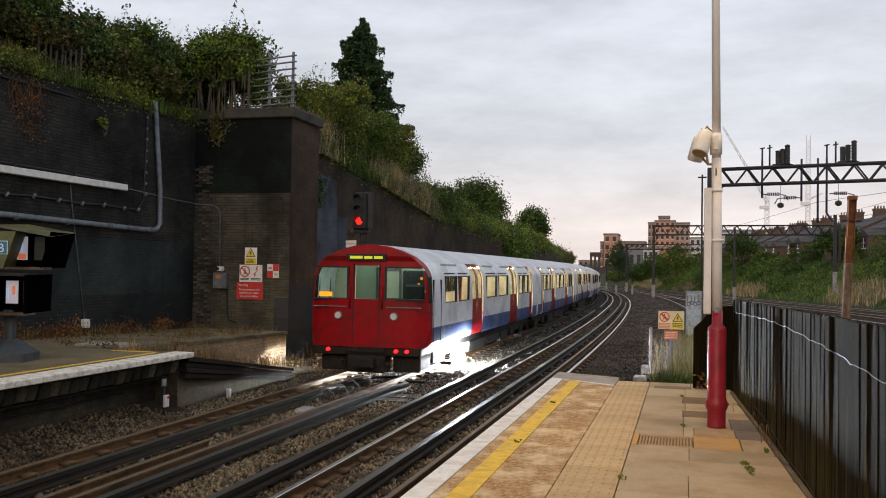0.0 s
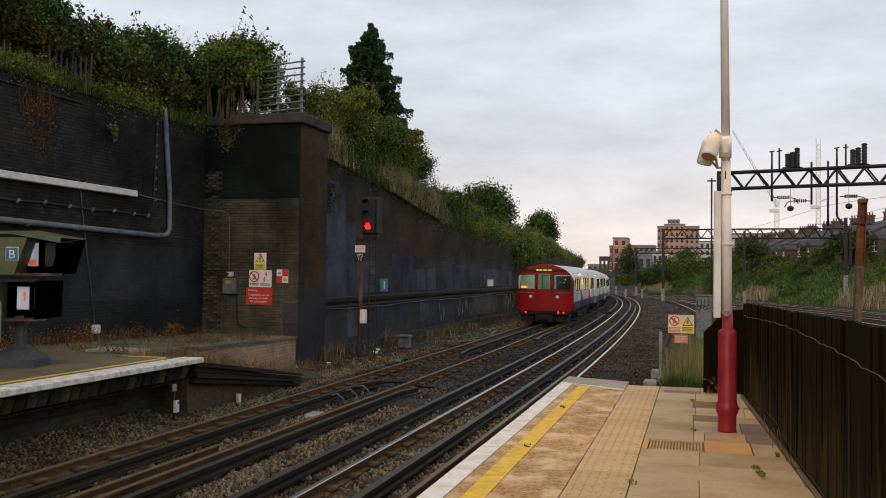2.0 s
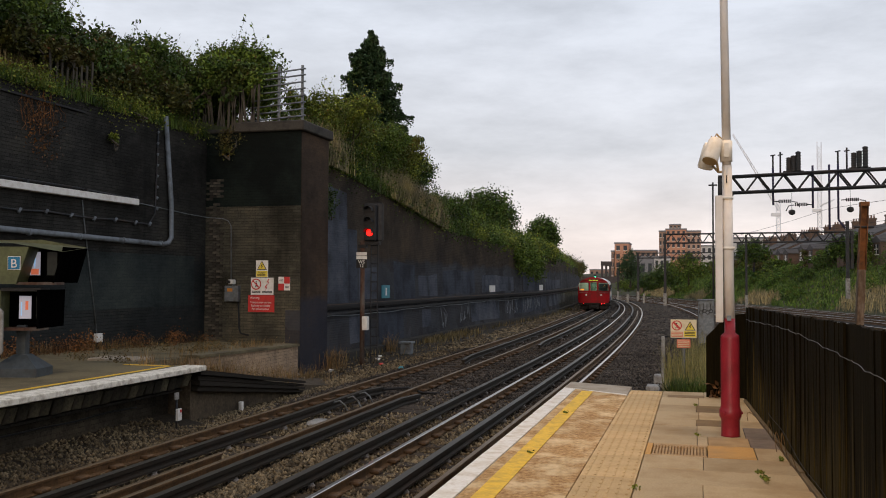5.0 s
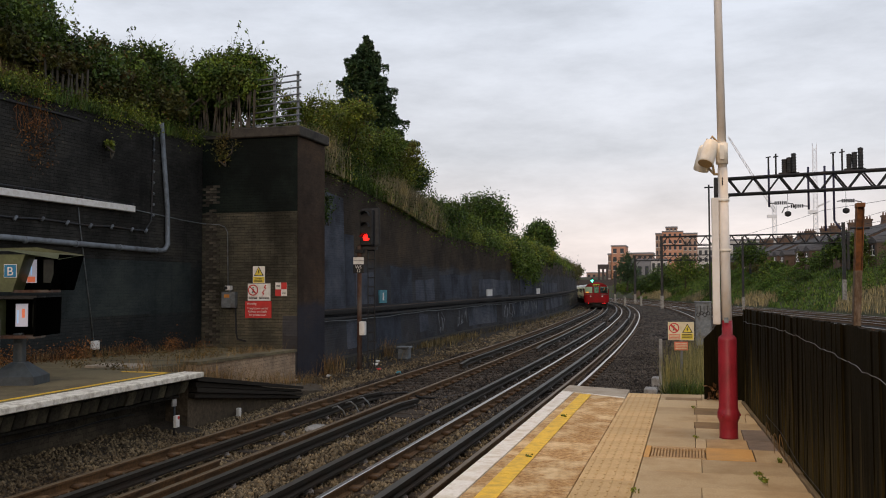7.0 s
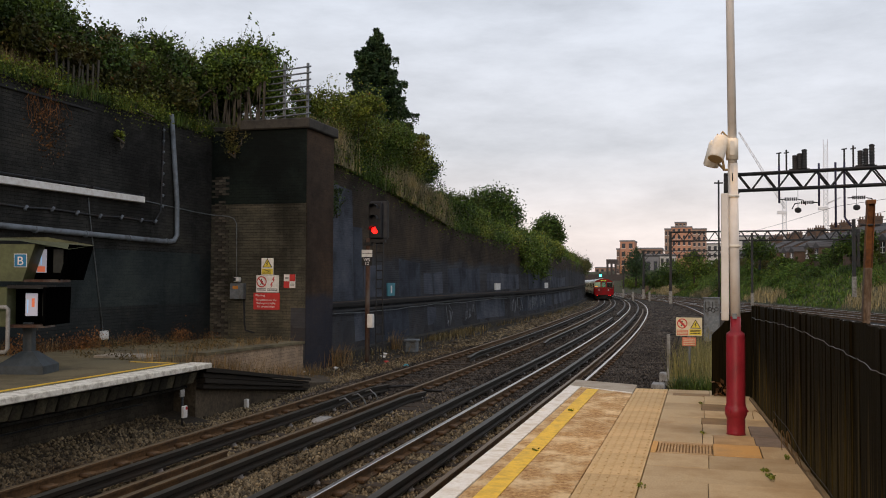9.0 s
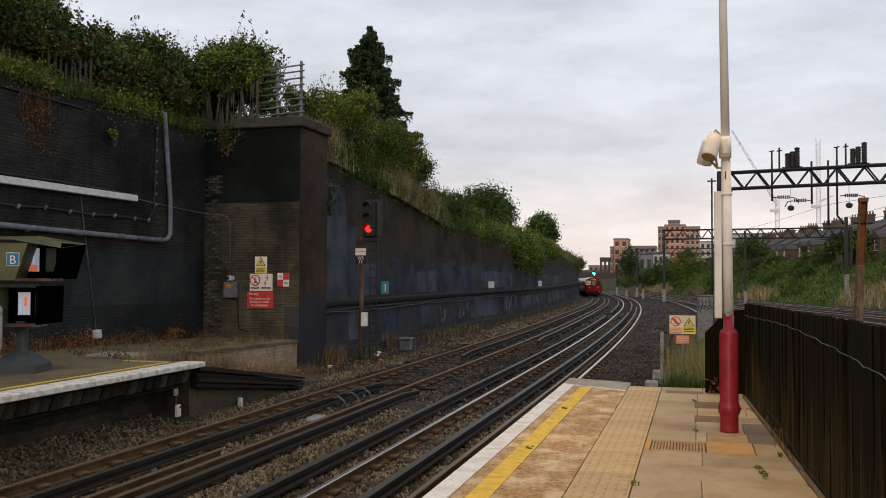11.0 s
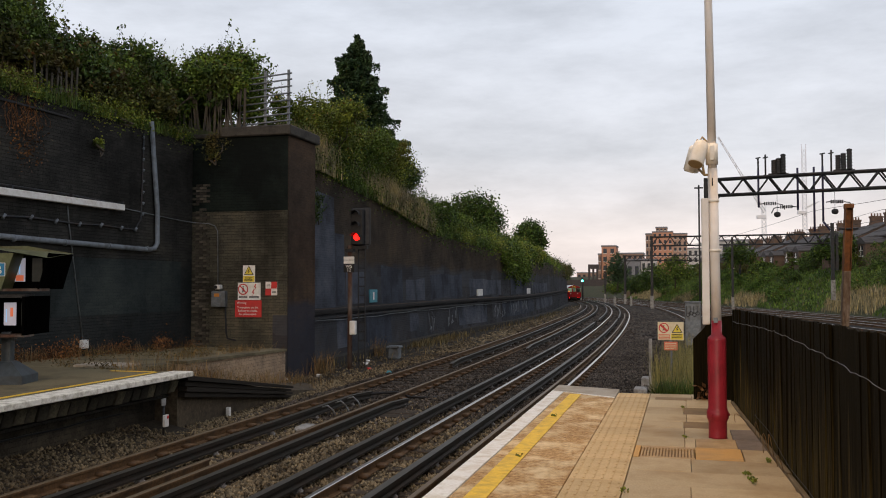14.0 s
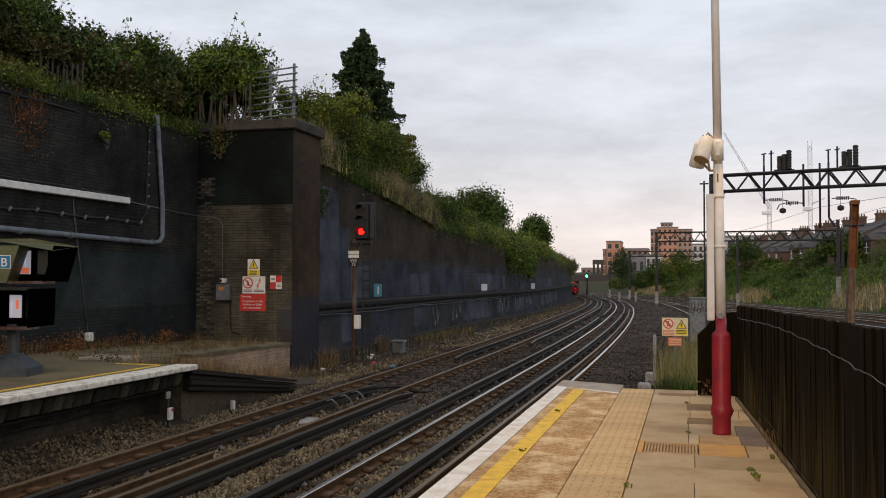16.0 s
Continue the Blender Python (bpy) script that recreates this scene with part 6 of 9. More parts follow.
    tree(-17.8, 109.1, 3.6, 5.6, [(-17.8, 109.1, 7.4, 1.7, 1.7, 1.6), (-18.3, 109.1, 6.6, 1.3, 1.3, 1.0), (-17.2, 109.1, 6.5, 1.4, 1.4, 1.0)], 13000, 0.24, M["leaf_dark"], "dense rounded green tree on the skyline", 6)
    # creeper hanging over the wall
    for i, (y, z, r) in enumerate(((57.5, 3.0, 0.9), (60.5, 2.8, 1.1), (64.0, 2.6, 1.0), (26.4, 3.9, 0.5))):
        x = WALL_C - wall_path(y) + 0.05
        bush([(x, y, z, 0.25, 1.2 if y > 30 else 0.4, r)], 2600 if y > 30 else 1400, 0.14 if y > 30 else 0.07, M["leaf_mid" if y > 30 else "leaf_dark"], "green creeper hanging down the retaining wall", 120 + i, 3, "creepers on the wall", "creeper", "creeper", 0.3)
    bush([(-12.55, 22.9, 5.4, 0.35, 0.12, 0.35)], 700, 0.06, M["leaf_brown"], "yellowed creeper clinging to the pier", 131, 3, "creepers on the wall", "creeper", "creeper", 0.3)
    bush([(-13.2, 18.6, 4.8, 0.08, 0.16, 0.16)], 220, 0.06, M["leaf_light"], "small green tuft growing out of the wall", 132, 2, "creepers on the wall", "creeper", "creeper", 0.3)
    dead = thing("dead_creeper", "dry reddish creeper hanging on the sooty wall", "creeper", "creepers on the wall")
    bm = bmesh.new()
    for i in range(34):
        y, z = 16.1 + rng.normal() * 0.35, 5.35 + rng.uniform(-0.1, 0.2)
        p = Vector((WALL_A + 0.02, y, z))
        for k in range(5):
            q = p + Vector((rng.uniform(0, 0.02), rng.normal() * 0.09, -rng.uniform(0.05, 0.22)))
            q.x = max(q.x, WALL_A + 0.015)
            tube(bm, p, q, 0.006, 0.004, 4, False)
            p = q
    part("stem", bm, M["weed_rust"], dead)
    v, f = kites(np.stack([WALL_A + 0.05 + rng.uniform(0, 0.08, 260), 16.2 + rng.normal(size=260) * 0.3, 4.55 + rng.normal(size=260) * 0.28], 1), 0.06, rng)
    from_arrays("dry_leaves", v, f, M["weed_rust"], dead)
    # grass on the bank's lip and slope
    for i in range(11):
        y = 9.5 + i * 1.28
        bush([(WALL_A - 0.25 + 0.12 * (i % 3), y, bank_z(WALL_A - 0.3, y) + 0.05, 0.35, 0.75, 0.20)], 1500, 0.055, M["leaf_light" if i % 3 else "leaf_mid"], "low green ground cover creeping over the wall lip", 140 + i, 2, "ground cover on the bank", "ground_cover", "ground cover", 0.35)
    n = 5000
    ys = rng.uniform(8, 22.9, n)
    xs = WALL_A - rng.exponential(0.55, n) + 0.12
    grass("bank_grass", np.stack([xs, ys, [bank_z(x, y) - 0.03 for x, y in zip(xs, ys)]], 1), 0.33, 0.022, M["grass_green"], "long green grass along the top of the wall", 21, 0.9)
    n = 3500
    ys = rng.uniform(11, 18.5, n)
    xs = WALL_A - 0.4 - rng.exponential(0.7, n)
    grass("dry_bank_grass", np.stack([xs, ys, [bank_z(x, y) for x, y in zip(xs, ys)]], 1), 0.62, 0.016, M["grass_dry"], "dry straw-coloured grass stalks on the bank", 22, 0.5)
    for i in range(22):
        y = 25.6 + i * 1.9 + 0.03 * i * i
        bush([(WALL_C - wall_path(y) - 0.25, y, bank_z(WALL_C - wall_path(y) - 0.4, y) + 0.12, 0.5, 1.5, 0.36), (WALL_C - wall_path(y) - 0.9, y + 0.5, bank_z(WALL_C - wall_path(y) - 1.0, y) + 0.3, 0.6, 1.2, 0.5)], 1900, 0.07 + 0.001 * i * i * 0.25, M[("leaf_mid", "leaf_light", "leaf_dark")[i % 3]],
             "low scrub creeping over the retaining wall edge", 170 + i, 2, "ground cover on the bank", "ground_cover", "ground cover", 0.35)
    n = 11000
    ys = 25.2 + rng.exponential(26, n)
    ys = ys[ys < 150]
    xs = np.array([WALL_C - wall_path(y) for y in ys]) - rng.exponential(0.6, len(ys))
    grass("wall_top_grass", np.stack([xs, ys, [bank_z(x, y) - 0.02 for x, y in zip(xs, ys)]], 1), 0.55, 0.03, M["grass_green"], "rough green grass along the retaining wall top", 23, 0.8)
    n = 7500
    ys = rng.choice([26.5, 34.5, 36.0, 38.0, 39.5], n) + rng.normal(size=n) * 0.9
    xs = np.array([WALL_C - wall_path(y) for y in ys]) - np.abs(rng.normal(size=n)) * 0.45 + 0.12
    grass("dry_wall_grass", np.stack([xs, ys, [bank_z(x, y) for x, y in zip(xs, ys)]], 1), 1.1, 0.022, M["grass_pale"], "pale dry seeding grass above the wall", 24, 0.5)
    # weeds at the foot of the walls
    n = 1000
    spot = rng.uniform(13, 22.7, 26)
    ys = rng.choice(spot, n) + rng.normal(size=n) * 0.12
    xs = WALL_A + 0.08 + rng.exponential(0.22, n)
    blobs = [(WALL_A + rng.uniform(0.1, 0.35), y, rng.uniform(0.0, 0.12) - max(0, y - 15) * 0.029, rng.uniform(0.08, 0.16), rng.uniform(0.15, 0.4), rng.uniform(0.08, 0.30)) for y in spot]
    v, f = kites(crown_points(blobs, 1700, rng, 0.4, 8), 0.042, rng)
    tagged(from_arrays("wall_weeds", v, f, M["weed_rust"]), "rust-brown dead weeds along the wall foot", "weeds", kind="stuff")
    v, f = blades(np.stack([xs, ys, np.interp(ys, (14, 16, 23), (-0.01, -0.06, -0.26))], 1)[::3], 0.30, 0.008, rng, 1.0)
    tagged(from_arrays("wall_weed_stalks", v, f, M["weed_rust"]), "thin dead weed stalks along the wall foot", "weeds", kind="stuff")
    clumps = [(WALL_A + 0.25 + 0.2 * (i % 3), q, 0.12 - max(0, q - 15) * 0.02, 0.2, 0.22, 0.24) for i, q in enumerate((15.0, 15.35, 16.9, 17.4, 19.3, 20.4, 21.2))]
    v, f = kites(crown_points(clumps, 1500, rng, 0.4, 9), 0.05, rng)
    tagged(from_arrays("withered_clumps", v, f, M["weed_rust"]), "withered rust-brown weed clumps behind the far platform", "weeds", kind="stuff")
    n = 800
    ys = rng.uniform(14.3, 22.3, n)
    xs = -9.75 + rng.exponential(0.35, n)
    z = np.interp(ys, (14.6, 17, 19.1, 21, 22.6), (-0.1, -0.38, -0.70, -0.92, -1.06)) - (xs + 9.73) * 0.12
    keep = xs < -8.8
    tufts = np.stack([xs, ys, z], 1)[keep][:60]
    v, f = kites(crown_points([(*t, 0.16, 0.22, 0.13) for t in tufts], 1600, rng, 0.4, 9), 0.05, rng)
    tagged(from_arrays("ramp_weeds", v, f, M["grass_dry"]), "straw-coloured dead weeds on the ramp", "weeds", kind="stuff")
    spots = tufts[rng.integers(0, len(tufts), 900)]
    grass("ramp_straw", spots + rng.normal(size=(900, 3)) * (0.10, 0.14, 0.01), 0.34, 0.010, M["straw"], "tufts of dry straw on the earth ramp", 35, 0.9)
    n = 700
    cy = rng.choice(rng.uniform(15, 22.6, 14), n)
    xs, ys = rng.uniform(-13.0, -10.2, n), cy + rng.normal(size=n) * 0.25
    v, f = kites(crown_points([(x, y, -max(0, y - 15) * 0.029, 0.16, 0.2, 0.10) for x, y in zip(xs[:60], ys[:60])], 4200, rng, 0.4, 9), 0.045, rng)
    tagged(from_arrays("yard_weeds", v, f, M["weed_mixed"]), "dry brown weeds behind the platform end", "weeds", kind="stuff")
    n = 1000
    spot = np.concatenate([rng.uniform(11.5, 22.6, 22), rng.uniform(15, 21.1, 14)])
    c = rng.integers(0, 36, n)
    xs = np.where(c < 22, WALL_A + 0.12 + rng.exponential(0.12, n), -10.1 + rng.normal(size=n) * 0.14)
    ys = spot[c] + rng.normal(size=n) * 0.13
    hgt = np.stack([xs, ys, np.interp(ys, (14, 16, 23), (-0.01, -0.06, -0.26))], 1)
    grass("straw_tufts", hgt, 0.30, 0.009, M["straw"], "tufts of dead orange straw behind the far platform", 27, 1.1)
    n = 260
    c = rng.choice(3, n)
    xs = np.array([-10.15, -10.35, -10.7])[c] + rng.normal(size=n) * 0.16
    ys = np.array([24.6, 25.3, 31.5])[c] + rng.normal(size=n) * 0.22
    grass("track_side_weeds", np.stack([xs, ys, np.full(n, BED - 0.02)], 1), 0.62, 0.012, M["straw"], "straw-coloured weeds beside the signal", 28, 0.8)
    n = 1300
    ys = np.concatenate([rng.uniform(36, 44, n // 2), rng.uniform(25, 90, n // 2)])
    xs = np.array([WALL_C - wall_path(y) for y in ys]) + 0.35 + rng.exponential(0.3, n)
    grass("wall_foot_weeds", np.stack([xs, ys, BED - 0.02 + np.array([grade(q) for q in ys])], 1), 0.26, 0.03, M["grass_dry"], "dry weeds along the wall footing", 29, 0.6)


M["grass_bank"] = leaf_mat("lush_bank_grass", (0.034, 0.070, 0.014), (0.080, 0.135, 0.028), (0.17, 0.15, 0.06))
M["grass_pale"] = leaf_mat("bleached_grass", (0.15, 0.125, 0.065), (0.28, 0.235, 0.14), (0.36, 0.31, 0.20))
M["grass_mixed"] = leaf_mat("yellowing_grass", (0.09, 0.095, 0.03), (0.20, 0.16, 0.06), (0.30, 0.22, 0.10))


def east_plants():
    rng = np.random.default_rng(9)
    # grass by the platform end
    n = 1900
    xs = np.clip(0.02 + rng.normal(size=n) * 0.26, -0.5, 0.6)
    ys = 17.0 + rng.normal(size=n) * 1.5
    keep = ys > 13.4
    grass("platform_end_grass", np.stack([xs, ys, np.full(n, -0.55)], 1)[keep], 0.95, 0.011, M["grass_tall"], "tall yellow-green grass beyond the platform end", 31, 0.35)
    n = 1200
    xs, ys = rng.uniform(-0.4, 0.6, n), 13.5 + rng.exponential(0.35, n)
    grass("platform_end_weeds", np.stack([xs, ys, np.full(n, -0.22)], 1), 0.32, 0.022, M["grass_green"], "low green weeds at the platform end", 32, 0.8)
    n = 60
    v, f = kites(np.stack([0.28 + rng.normal(size=n) * 0.07, 12.66 + rng.normal(size=n) * 0.03, np.abs(0.08 + rng.normal(size=n) * 0.06)], 1), 0.07, rng)
    tagged(from_arrays("dry_leaves", v, f, M["weed_rust"]), "heap of dry brown leaves against the fence board", "leaves", kind="stuff")
    # small weeds in the paving joints
    for i, (x, y) in enumerate(((-1.46, 10.64), (-1.43, 8.10), (0.49, 7.80), (0.50, 7.62), (0.505, 7.48), (0.70, 8.42), (-0.45, 6.95), (0.0, 9.5), (-0.02, 11.75))):
        p = np.stack([x + rng.normal(size=16) * 0.014, y + rng.normal(size=16) * 0.035, 0.008 + rng.uniform(0, 0.02, 16)], 1)
        v, f = kites(p, 0.03, rng)
        w = thing("paving_weed", "small green weed growing in a paving joint", "weed", "weeds in the paving")
        from_arrays("leaf_rosette", v, f, M["leaf_light"], w)
    # bank beyond the main lines
    n = 44000
    d = rng.uniform(0.2, 13, n)
    ys = rng.uniform(48, 232, n)
    x0 = 15.2 - 0.187 * (ys - 76)
    z = np.interp(d, (0, 0.6, 3, 7, 11, 15), (BED - 0.05, BED + 0.25, 0.2, 2.0, 3.6, 4.2))
    z = z + np.array([grade(q) for q in ys]) * np.maximum(0, 1 - d / 5)
    p = np.stack([x0 + d, ys + d * 0.187, z], 1)
    dry = np.array([noise.noise((a * 0.12, b * 0.06, 2)) for a, b, _ in p]) * 0.5 + 0.5
    isdry = ((d < 2.8) & (dry > 0.46)) | ((d < 4.6) & (d > 1.2) & (np.abs(ys - 100) < 16) & (dry > 0.36))
    grass("bank_dry_grass", p[isdry], 0.8, 0.07, M["grass_pale"], "pale dry grass at the foot of the bank", 33, 0.5)
    grass("bank_green_grass", p[~isdry], 0.32, 0.16, M["grass_bank"], "rank green growth covering the bank", 34, 0.7)
    spots = []
    for i in range(48):
        y = rng.uniform(55, 225)
        dd = rng.choice([rng.uniform(2.2, 7), rng.uniform(4, 9), rng.uniform(8, 15)])
        spots.append((15.2 - 0.187 * (y - 76) + dd, y + dd * 0.187, float(np.interp(dd, (0, 3, 7, 11, 15), (BED, 0.2, 2.0, 3.6, 4.2))), rng.uniform(1.0, 2.3)))
    for i, (x, y, z, r) in enumerate(spots):
        b = [(x, y, z + r * 0.15, r * 1.2, r * 1.5, r * 0.5)] + [(x + rng.normal() * r * 0.5, y + rng.normal() * r * 0.6, z + r * rng.uniform(0.3, 0.75), r * 0.5, r * 0.5, r * 0.4) for _ in range(3)]
        bush(b, 2300, 0.10 + 0.0008 * y, M[("leaf_dark", "leaf_green", "leaf_mid", "leaf_green")[i % 4]], "dark green scrub bush on the railway bank", 200 + i, 3, "bushes on the far bank")
    # larger dark bushes along the garden ends
    for i in range(16):
        y = 104 + 6.4 * i + rng.uniform(-2, 2)
        dd, r = rng.uniform(9.5, 12.2), rng.uniform(1.5, 2.3)
        x, z = 15.2 - 0.187 * (y - 76) + dd, float(np.interp(dd, (7, 11, 15), (2.0, 3.6, 4.2)))
        b = [(x, y, z + r * 0.3, r * 1.1, r * 1.6, r * 0.6)] + [(x + rng.normal() * r * 0.4, y + rng.normal() * r * 0.7, z + r * rng.uniform(0.5, 0.95), r * 0.5, r * 0.6, r * 0.4) for _ in range(4)]
        bush(b, 3000, 0.11 + 0.0008 * y, M[("leaf_dark", "leaf_mid", "leaf_brown")[i % 3]], "tall dark bush at the end of a garden", 500 + i, 3, "garden bushes")
    # far trees
    for i, (x, y, z, h, r, m) in enumerate(((-11.8, 173, 0.5, 6.6, 2.0, "needle"), (-5.0, 160, 0.2, 4.2, 2.6, "leaf_dark"), (-1.2, 150, 1.2, 4.6, 2.6, "leaf_mid"), (8.0, 140, 4.0, 3.5, 2.0, "leaf_dark"), (17.5, 112, 4.0, 3.0, 1.7, "leaf_dark"), (15.8, 110, 4.0, 2.4, 1.5, "leaf_dark"), (-14, 200, -0.6, 2.2, 2.4, "leaf_mid"), (-9, 182, -0.2, 2.8, 2.6, "leaf_dark"))):
        b = [(x, y, z + h * 0.62, r, r, h * 0.36), (x - r * 0.4, y, z + h * 0.45, r * 0.8, r, h * 0.3), (x + r * 0.45, y, z + h * 0.42, r * 0.75, r, h * 0.28), (x, y, z + h * 0.85, r * 0.5, r * 0.5, h * 0.16)]
        tree(x, y, z, h, b, 3600, 0.30, M[m], "dark leafy tree beyond the main lines", 300 + i)


M["leaf_green"] = leaf_mat("bright_scrub_leaf", (0.036, 0.075, 0.014), (0.075, 0.135, 0.026), (0.14, 0.10, 0.03))
M["weed_mixed"] = leaf_mat("withered_weed", (0.055, 0.048, 0.018), (0.125, 0.085, 0.035), (0.20, 0.14, 0.07))
M["grass_tall"] = leaf_mat("tall_seeding_grass", (0.10, 0.105, 0.035), (0.21, 0.19, 0.08), (0.36, 0.30, 0.16))


# ---- things on and by the walls ----
def wall_fittings():
    x = WALL_A
    t = thing("tube_light", "long white fluorescent light batten on the sooty wall", "wall light")
    bm = bmesh.new()
    box(bm, x + 0.004, x + 0.16, 9.0, 19.58, 3.34, 3.49, 0.01)
    part("batten", bm, M["sign_white"], t)
    bm = bmesh.new()
    for k in range(6):
        box(bm, x + 0.001, x + 0.14, 10.0 + k * 1.9, 10.05 + k * 1.9, 3.491, 3.56)
    chain(bm, [(x + 0.05, 8, 3.6), (x + 0.05, 13, 3.57), (x + 0.05, 17.3, 3.56), (x + 0.05, 19.5, 3.5)], 0.018, 6)
    part("hanger", bm, M["steel_dark"], t)
    t = thing("drain_pipe", "grey painted pipe running along and up the wall", "pipe")
    bm = bmesh.new()
    chain(bm, [(x + 0.09, 2, 2.62), (x + 0.09, 14.9, 2.52), (x + 0.09, 20.75, 2.43), (x + 0.09, 20.98, 2.47), (x + 0.09, 21.12, 2.62), (x + 0.09, 21.1, 3.5), (x + 0.07, 20.82, 5.75)], 0.062, 12)
    part("pipe", bm, M["pipe_grey"], t)
    for k in range(7):
        bm = bmesh.new()
        y = 11 + 1.6 * k
        tube(bm, (x + 0.09, y, 2.545 - 0.011 * (y - 11)), (x + 0.09, y + 0.06, 2.545 - 0.011 * (y - 11)), 0.075, seg=12)
        part("coupling", bm, M["pipe_grey"], t)
    # clipped cable with lugs along and up the wall
    t = thing("wall_cable", "dark cable clipped along the wall with pale lugs", "cable")
    bm = bmesh.new()
    pts = [Vector((x + 0.03, 10 + k * 0.8, 2.98 - 0.02 * math.sin(k * 2.1) - 0.005 * k)) for k in range(13)] + [Vector((x + 0.03, 20.2, 2.92)), Vector((x + 0.03, 20.45, 3.2)), Vector((x + 0.03, 20.55, 5.4))]
    chain(bm, pts, 0.022, 6)
    part("cable", bm, M["steel_dark"], t)
    for k, p in enumerate(pts[4:14]):
        bm = bmesh.new()
        tube(bm, p + Vector((0.01, -0.03, -0.05)), p + Vector((0.03, 0.03, 0.04)), 0.035, 0.03, 8)
        part("lug", bm, M["pipe_grey"], t)
    for k in range(8):
        bm = bmesh.new()
        z = 3.3 + 0.28 * k
        tube(bm, (x + 0.03, 20.52, z), (x + 0.06, 20.52, z + 0.05), 0.03, seg=8)
        part("lug", bm, M["pipe_grey"], t)
    t = thing("wall_conduit", "thin grey conduit dropping to a small white box", "conduit")
    bm = bmesh.new()
    chain(bm, [(x + 0.02, 17.6, 3.3), (x + 0.02, 17.66, 2.9), (x + 0.02, 18.2, 0.28)], 0.014, 6)
    part("conduit", bm, M["steel_grey"], t)
    bm = bmesh.new()
    box(bm, x + 0.002, x + 0.1, 18.1, 18.32, 0.08, 0.28, 0.012)
    part("socket_box", bm, M["sign_white"], t, "small white box")
    # pier: conduit, meter box, camera
    y = PIER_Y - 0.022
    t = thing("pier_conduit", "thin pale conduit bent down the pier", "conduit")
    bm = bmesh.new()
    chain(bm, [(x + 0.02, 19.6, 3.42), (x + 0.02, 22.0, 3.3), (x + 0.06, y, 3.27), (-12.75, y, 3.23), (-12.58, y, 3.17), (-12.49, y, 3.02), (-12.47, y, 1.5)], 0.014, 6)
    part("conduit", bm, M["steel_grey"], t)
    t = thing("meter_box", "grey electrical box with an orange label on the pier", "electrical box")
    bm = bmesh.new()
    box(bm, -12.59, -12.18, y - 0.16, y + 0.015, 0.92, 1.36, 0.015)
    part("box", bm, M["steel_grey"], t)
    bm = bmesh.new()
    box(bm, -12.50, -12.34, y - 0.166, y - 0.161, 1.20, 1.29)
    part("label", bm, M["amber_label"], t, "orange label")
    bm = bmesh.new()
    chain(bm, [(-12.23, y - 0.03, 0.93), (-12.2, y - 0.02, 0.2), (-12.15, y - 0.03, 0.05), (-11.9, y - 0.03, 0.0)], 0.024, 6)
    part("cable", bm, M["black"], t)
    t = thing("security_camera", "small white security camera above the electrical box", "camera")
    bm = bmesh.new()
    box(bm, -12.47, -12.31, y - 0.2, y - 0.02, 1.40, 1.53, 0.02)
    part("housing", bm, M["sign_white"], t)
    bm = bmesh.new()
    tube(bm, (-12.43, y - 0.205, 1.465), (-12.43, y - 0.201, 1.465), 0.05, seg=14)
    part("lens", bm, M["black"], t)
    bm = bmesh.new()
    box(bm, -12.41, -12.37, y - 0.06, y + 0.015, 1.36, 1.402)
    part("bracket", bm, M["steel_grey"], t)


M["amber_label"] = mat("orange_label", (0.50, 0.19, 0.03), (0.56, 0.24, 0.05), None, 0.6, fine=8, relief=0)


def bars(bm, x0, x1, zs, y, h=0.016, gap=0.0):
    for z in zs:
        box(bm, x0, x1, y - 0.0035, y - 0.0005, z, z + h)


def triangle(bm, cx, cz, r, y):
    pts = [(cx + r * math.sin(a), cz + r * math.cos(a)) for a in (0, 2 * math.pi / 3, 4 * math.pi / 3)]
    prism(bm, pts, y - 0.002, y)


def ring(bm, cx, cz, r0, r1, y, seg=28):
    a = [[bm.verts.new((cx + r * math.cos(2 * math.pi * i / seg), y, cz + r * math.sin(2 * math.pi * i / seg))) for i in range(seg)] for r in (r0, r1)]
    for i in range(seg):
        j = (i + 1) % seg
        bm.faces.new((a[0][i], a[0][j], a[1][j], a[1][i]))


def bolt_mark(bm, cx, cz, s, y):
    """A lightning flash."""
    pts = ((0.1, 1), (-0.5, -0.05), (0.0, 0.05), (-0.25, -1), (0.5, 0.2), (0.05, 0.12), (0.45, 1))
    bm.faces.new([bm.verts.new((cx + a * s, y, cz + b * s)) for a, b in pts])


def no_entry(parent, cx, cz, r, y):
    bm = bmesh.new()
    ring(bm, cx, cz, r * 0.80, r, y)
    d = r * 0.62
    bm.faces.new([bm.verts.new((cx + a, y - 0.0006, cz + b)) for a, b in ((-d - 0.012, d - 0.012), (-d + 0.012, d + 0.012), (d + 0.012, -d + 0.012), (d - 0.012, -d - 0.012))])
    part("red_ring", bm, M["sign_red"], parent)
    bm = bmesh.new()
    # a plain walking pictogram in bars
    for a, b, c, e, w in ((0, 0.25, 0, -0.15, 0.11), (0, -0.1, -0.2, -0.55, 0.08), (0, -0.1, 0.22, -0.5, 0.08), (0, 0.2, 0.25, 0.0, 0.06), (0, 0.2, -0.25, 0.02, 0.06)):
        p, q = Vector((cx + a * r, 0, cz + b * r)), Vector((cx + c * r, 0, cz + e * r))
        n = Vector(((q - p).z, 0, -(q - p).x)).normalized() * w * r
        bm.faces.new([bm.verts.new((u.x, y + 0.0004, u.z)) for u in (p - n, p + n, q + n, q - n)])
    ring(bm, cx, cz + 0.42 * r, 0.0001, 0.13 * r, y + 0.0004, 12)
    part("pictogram", bm, M["ink"], parent)


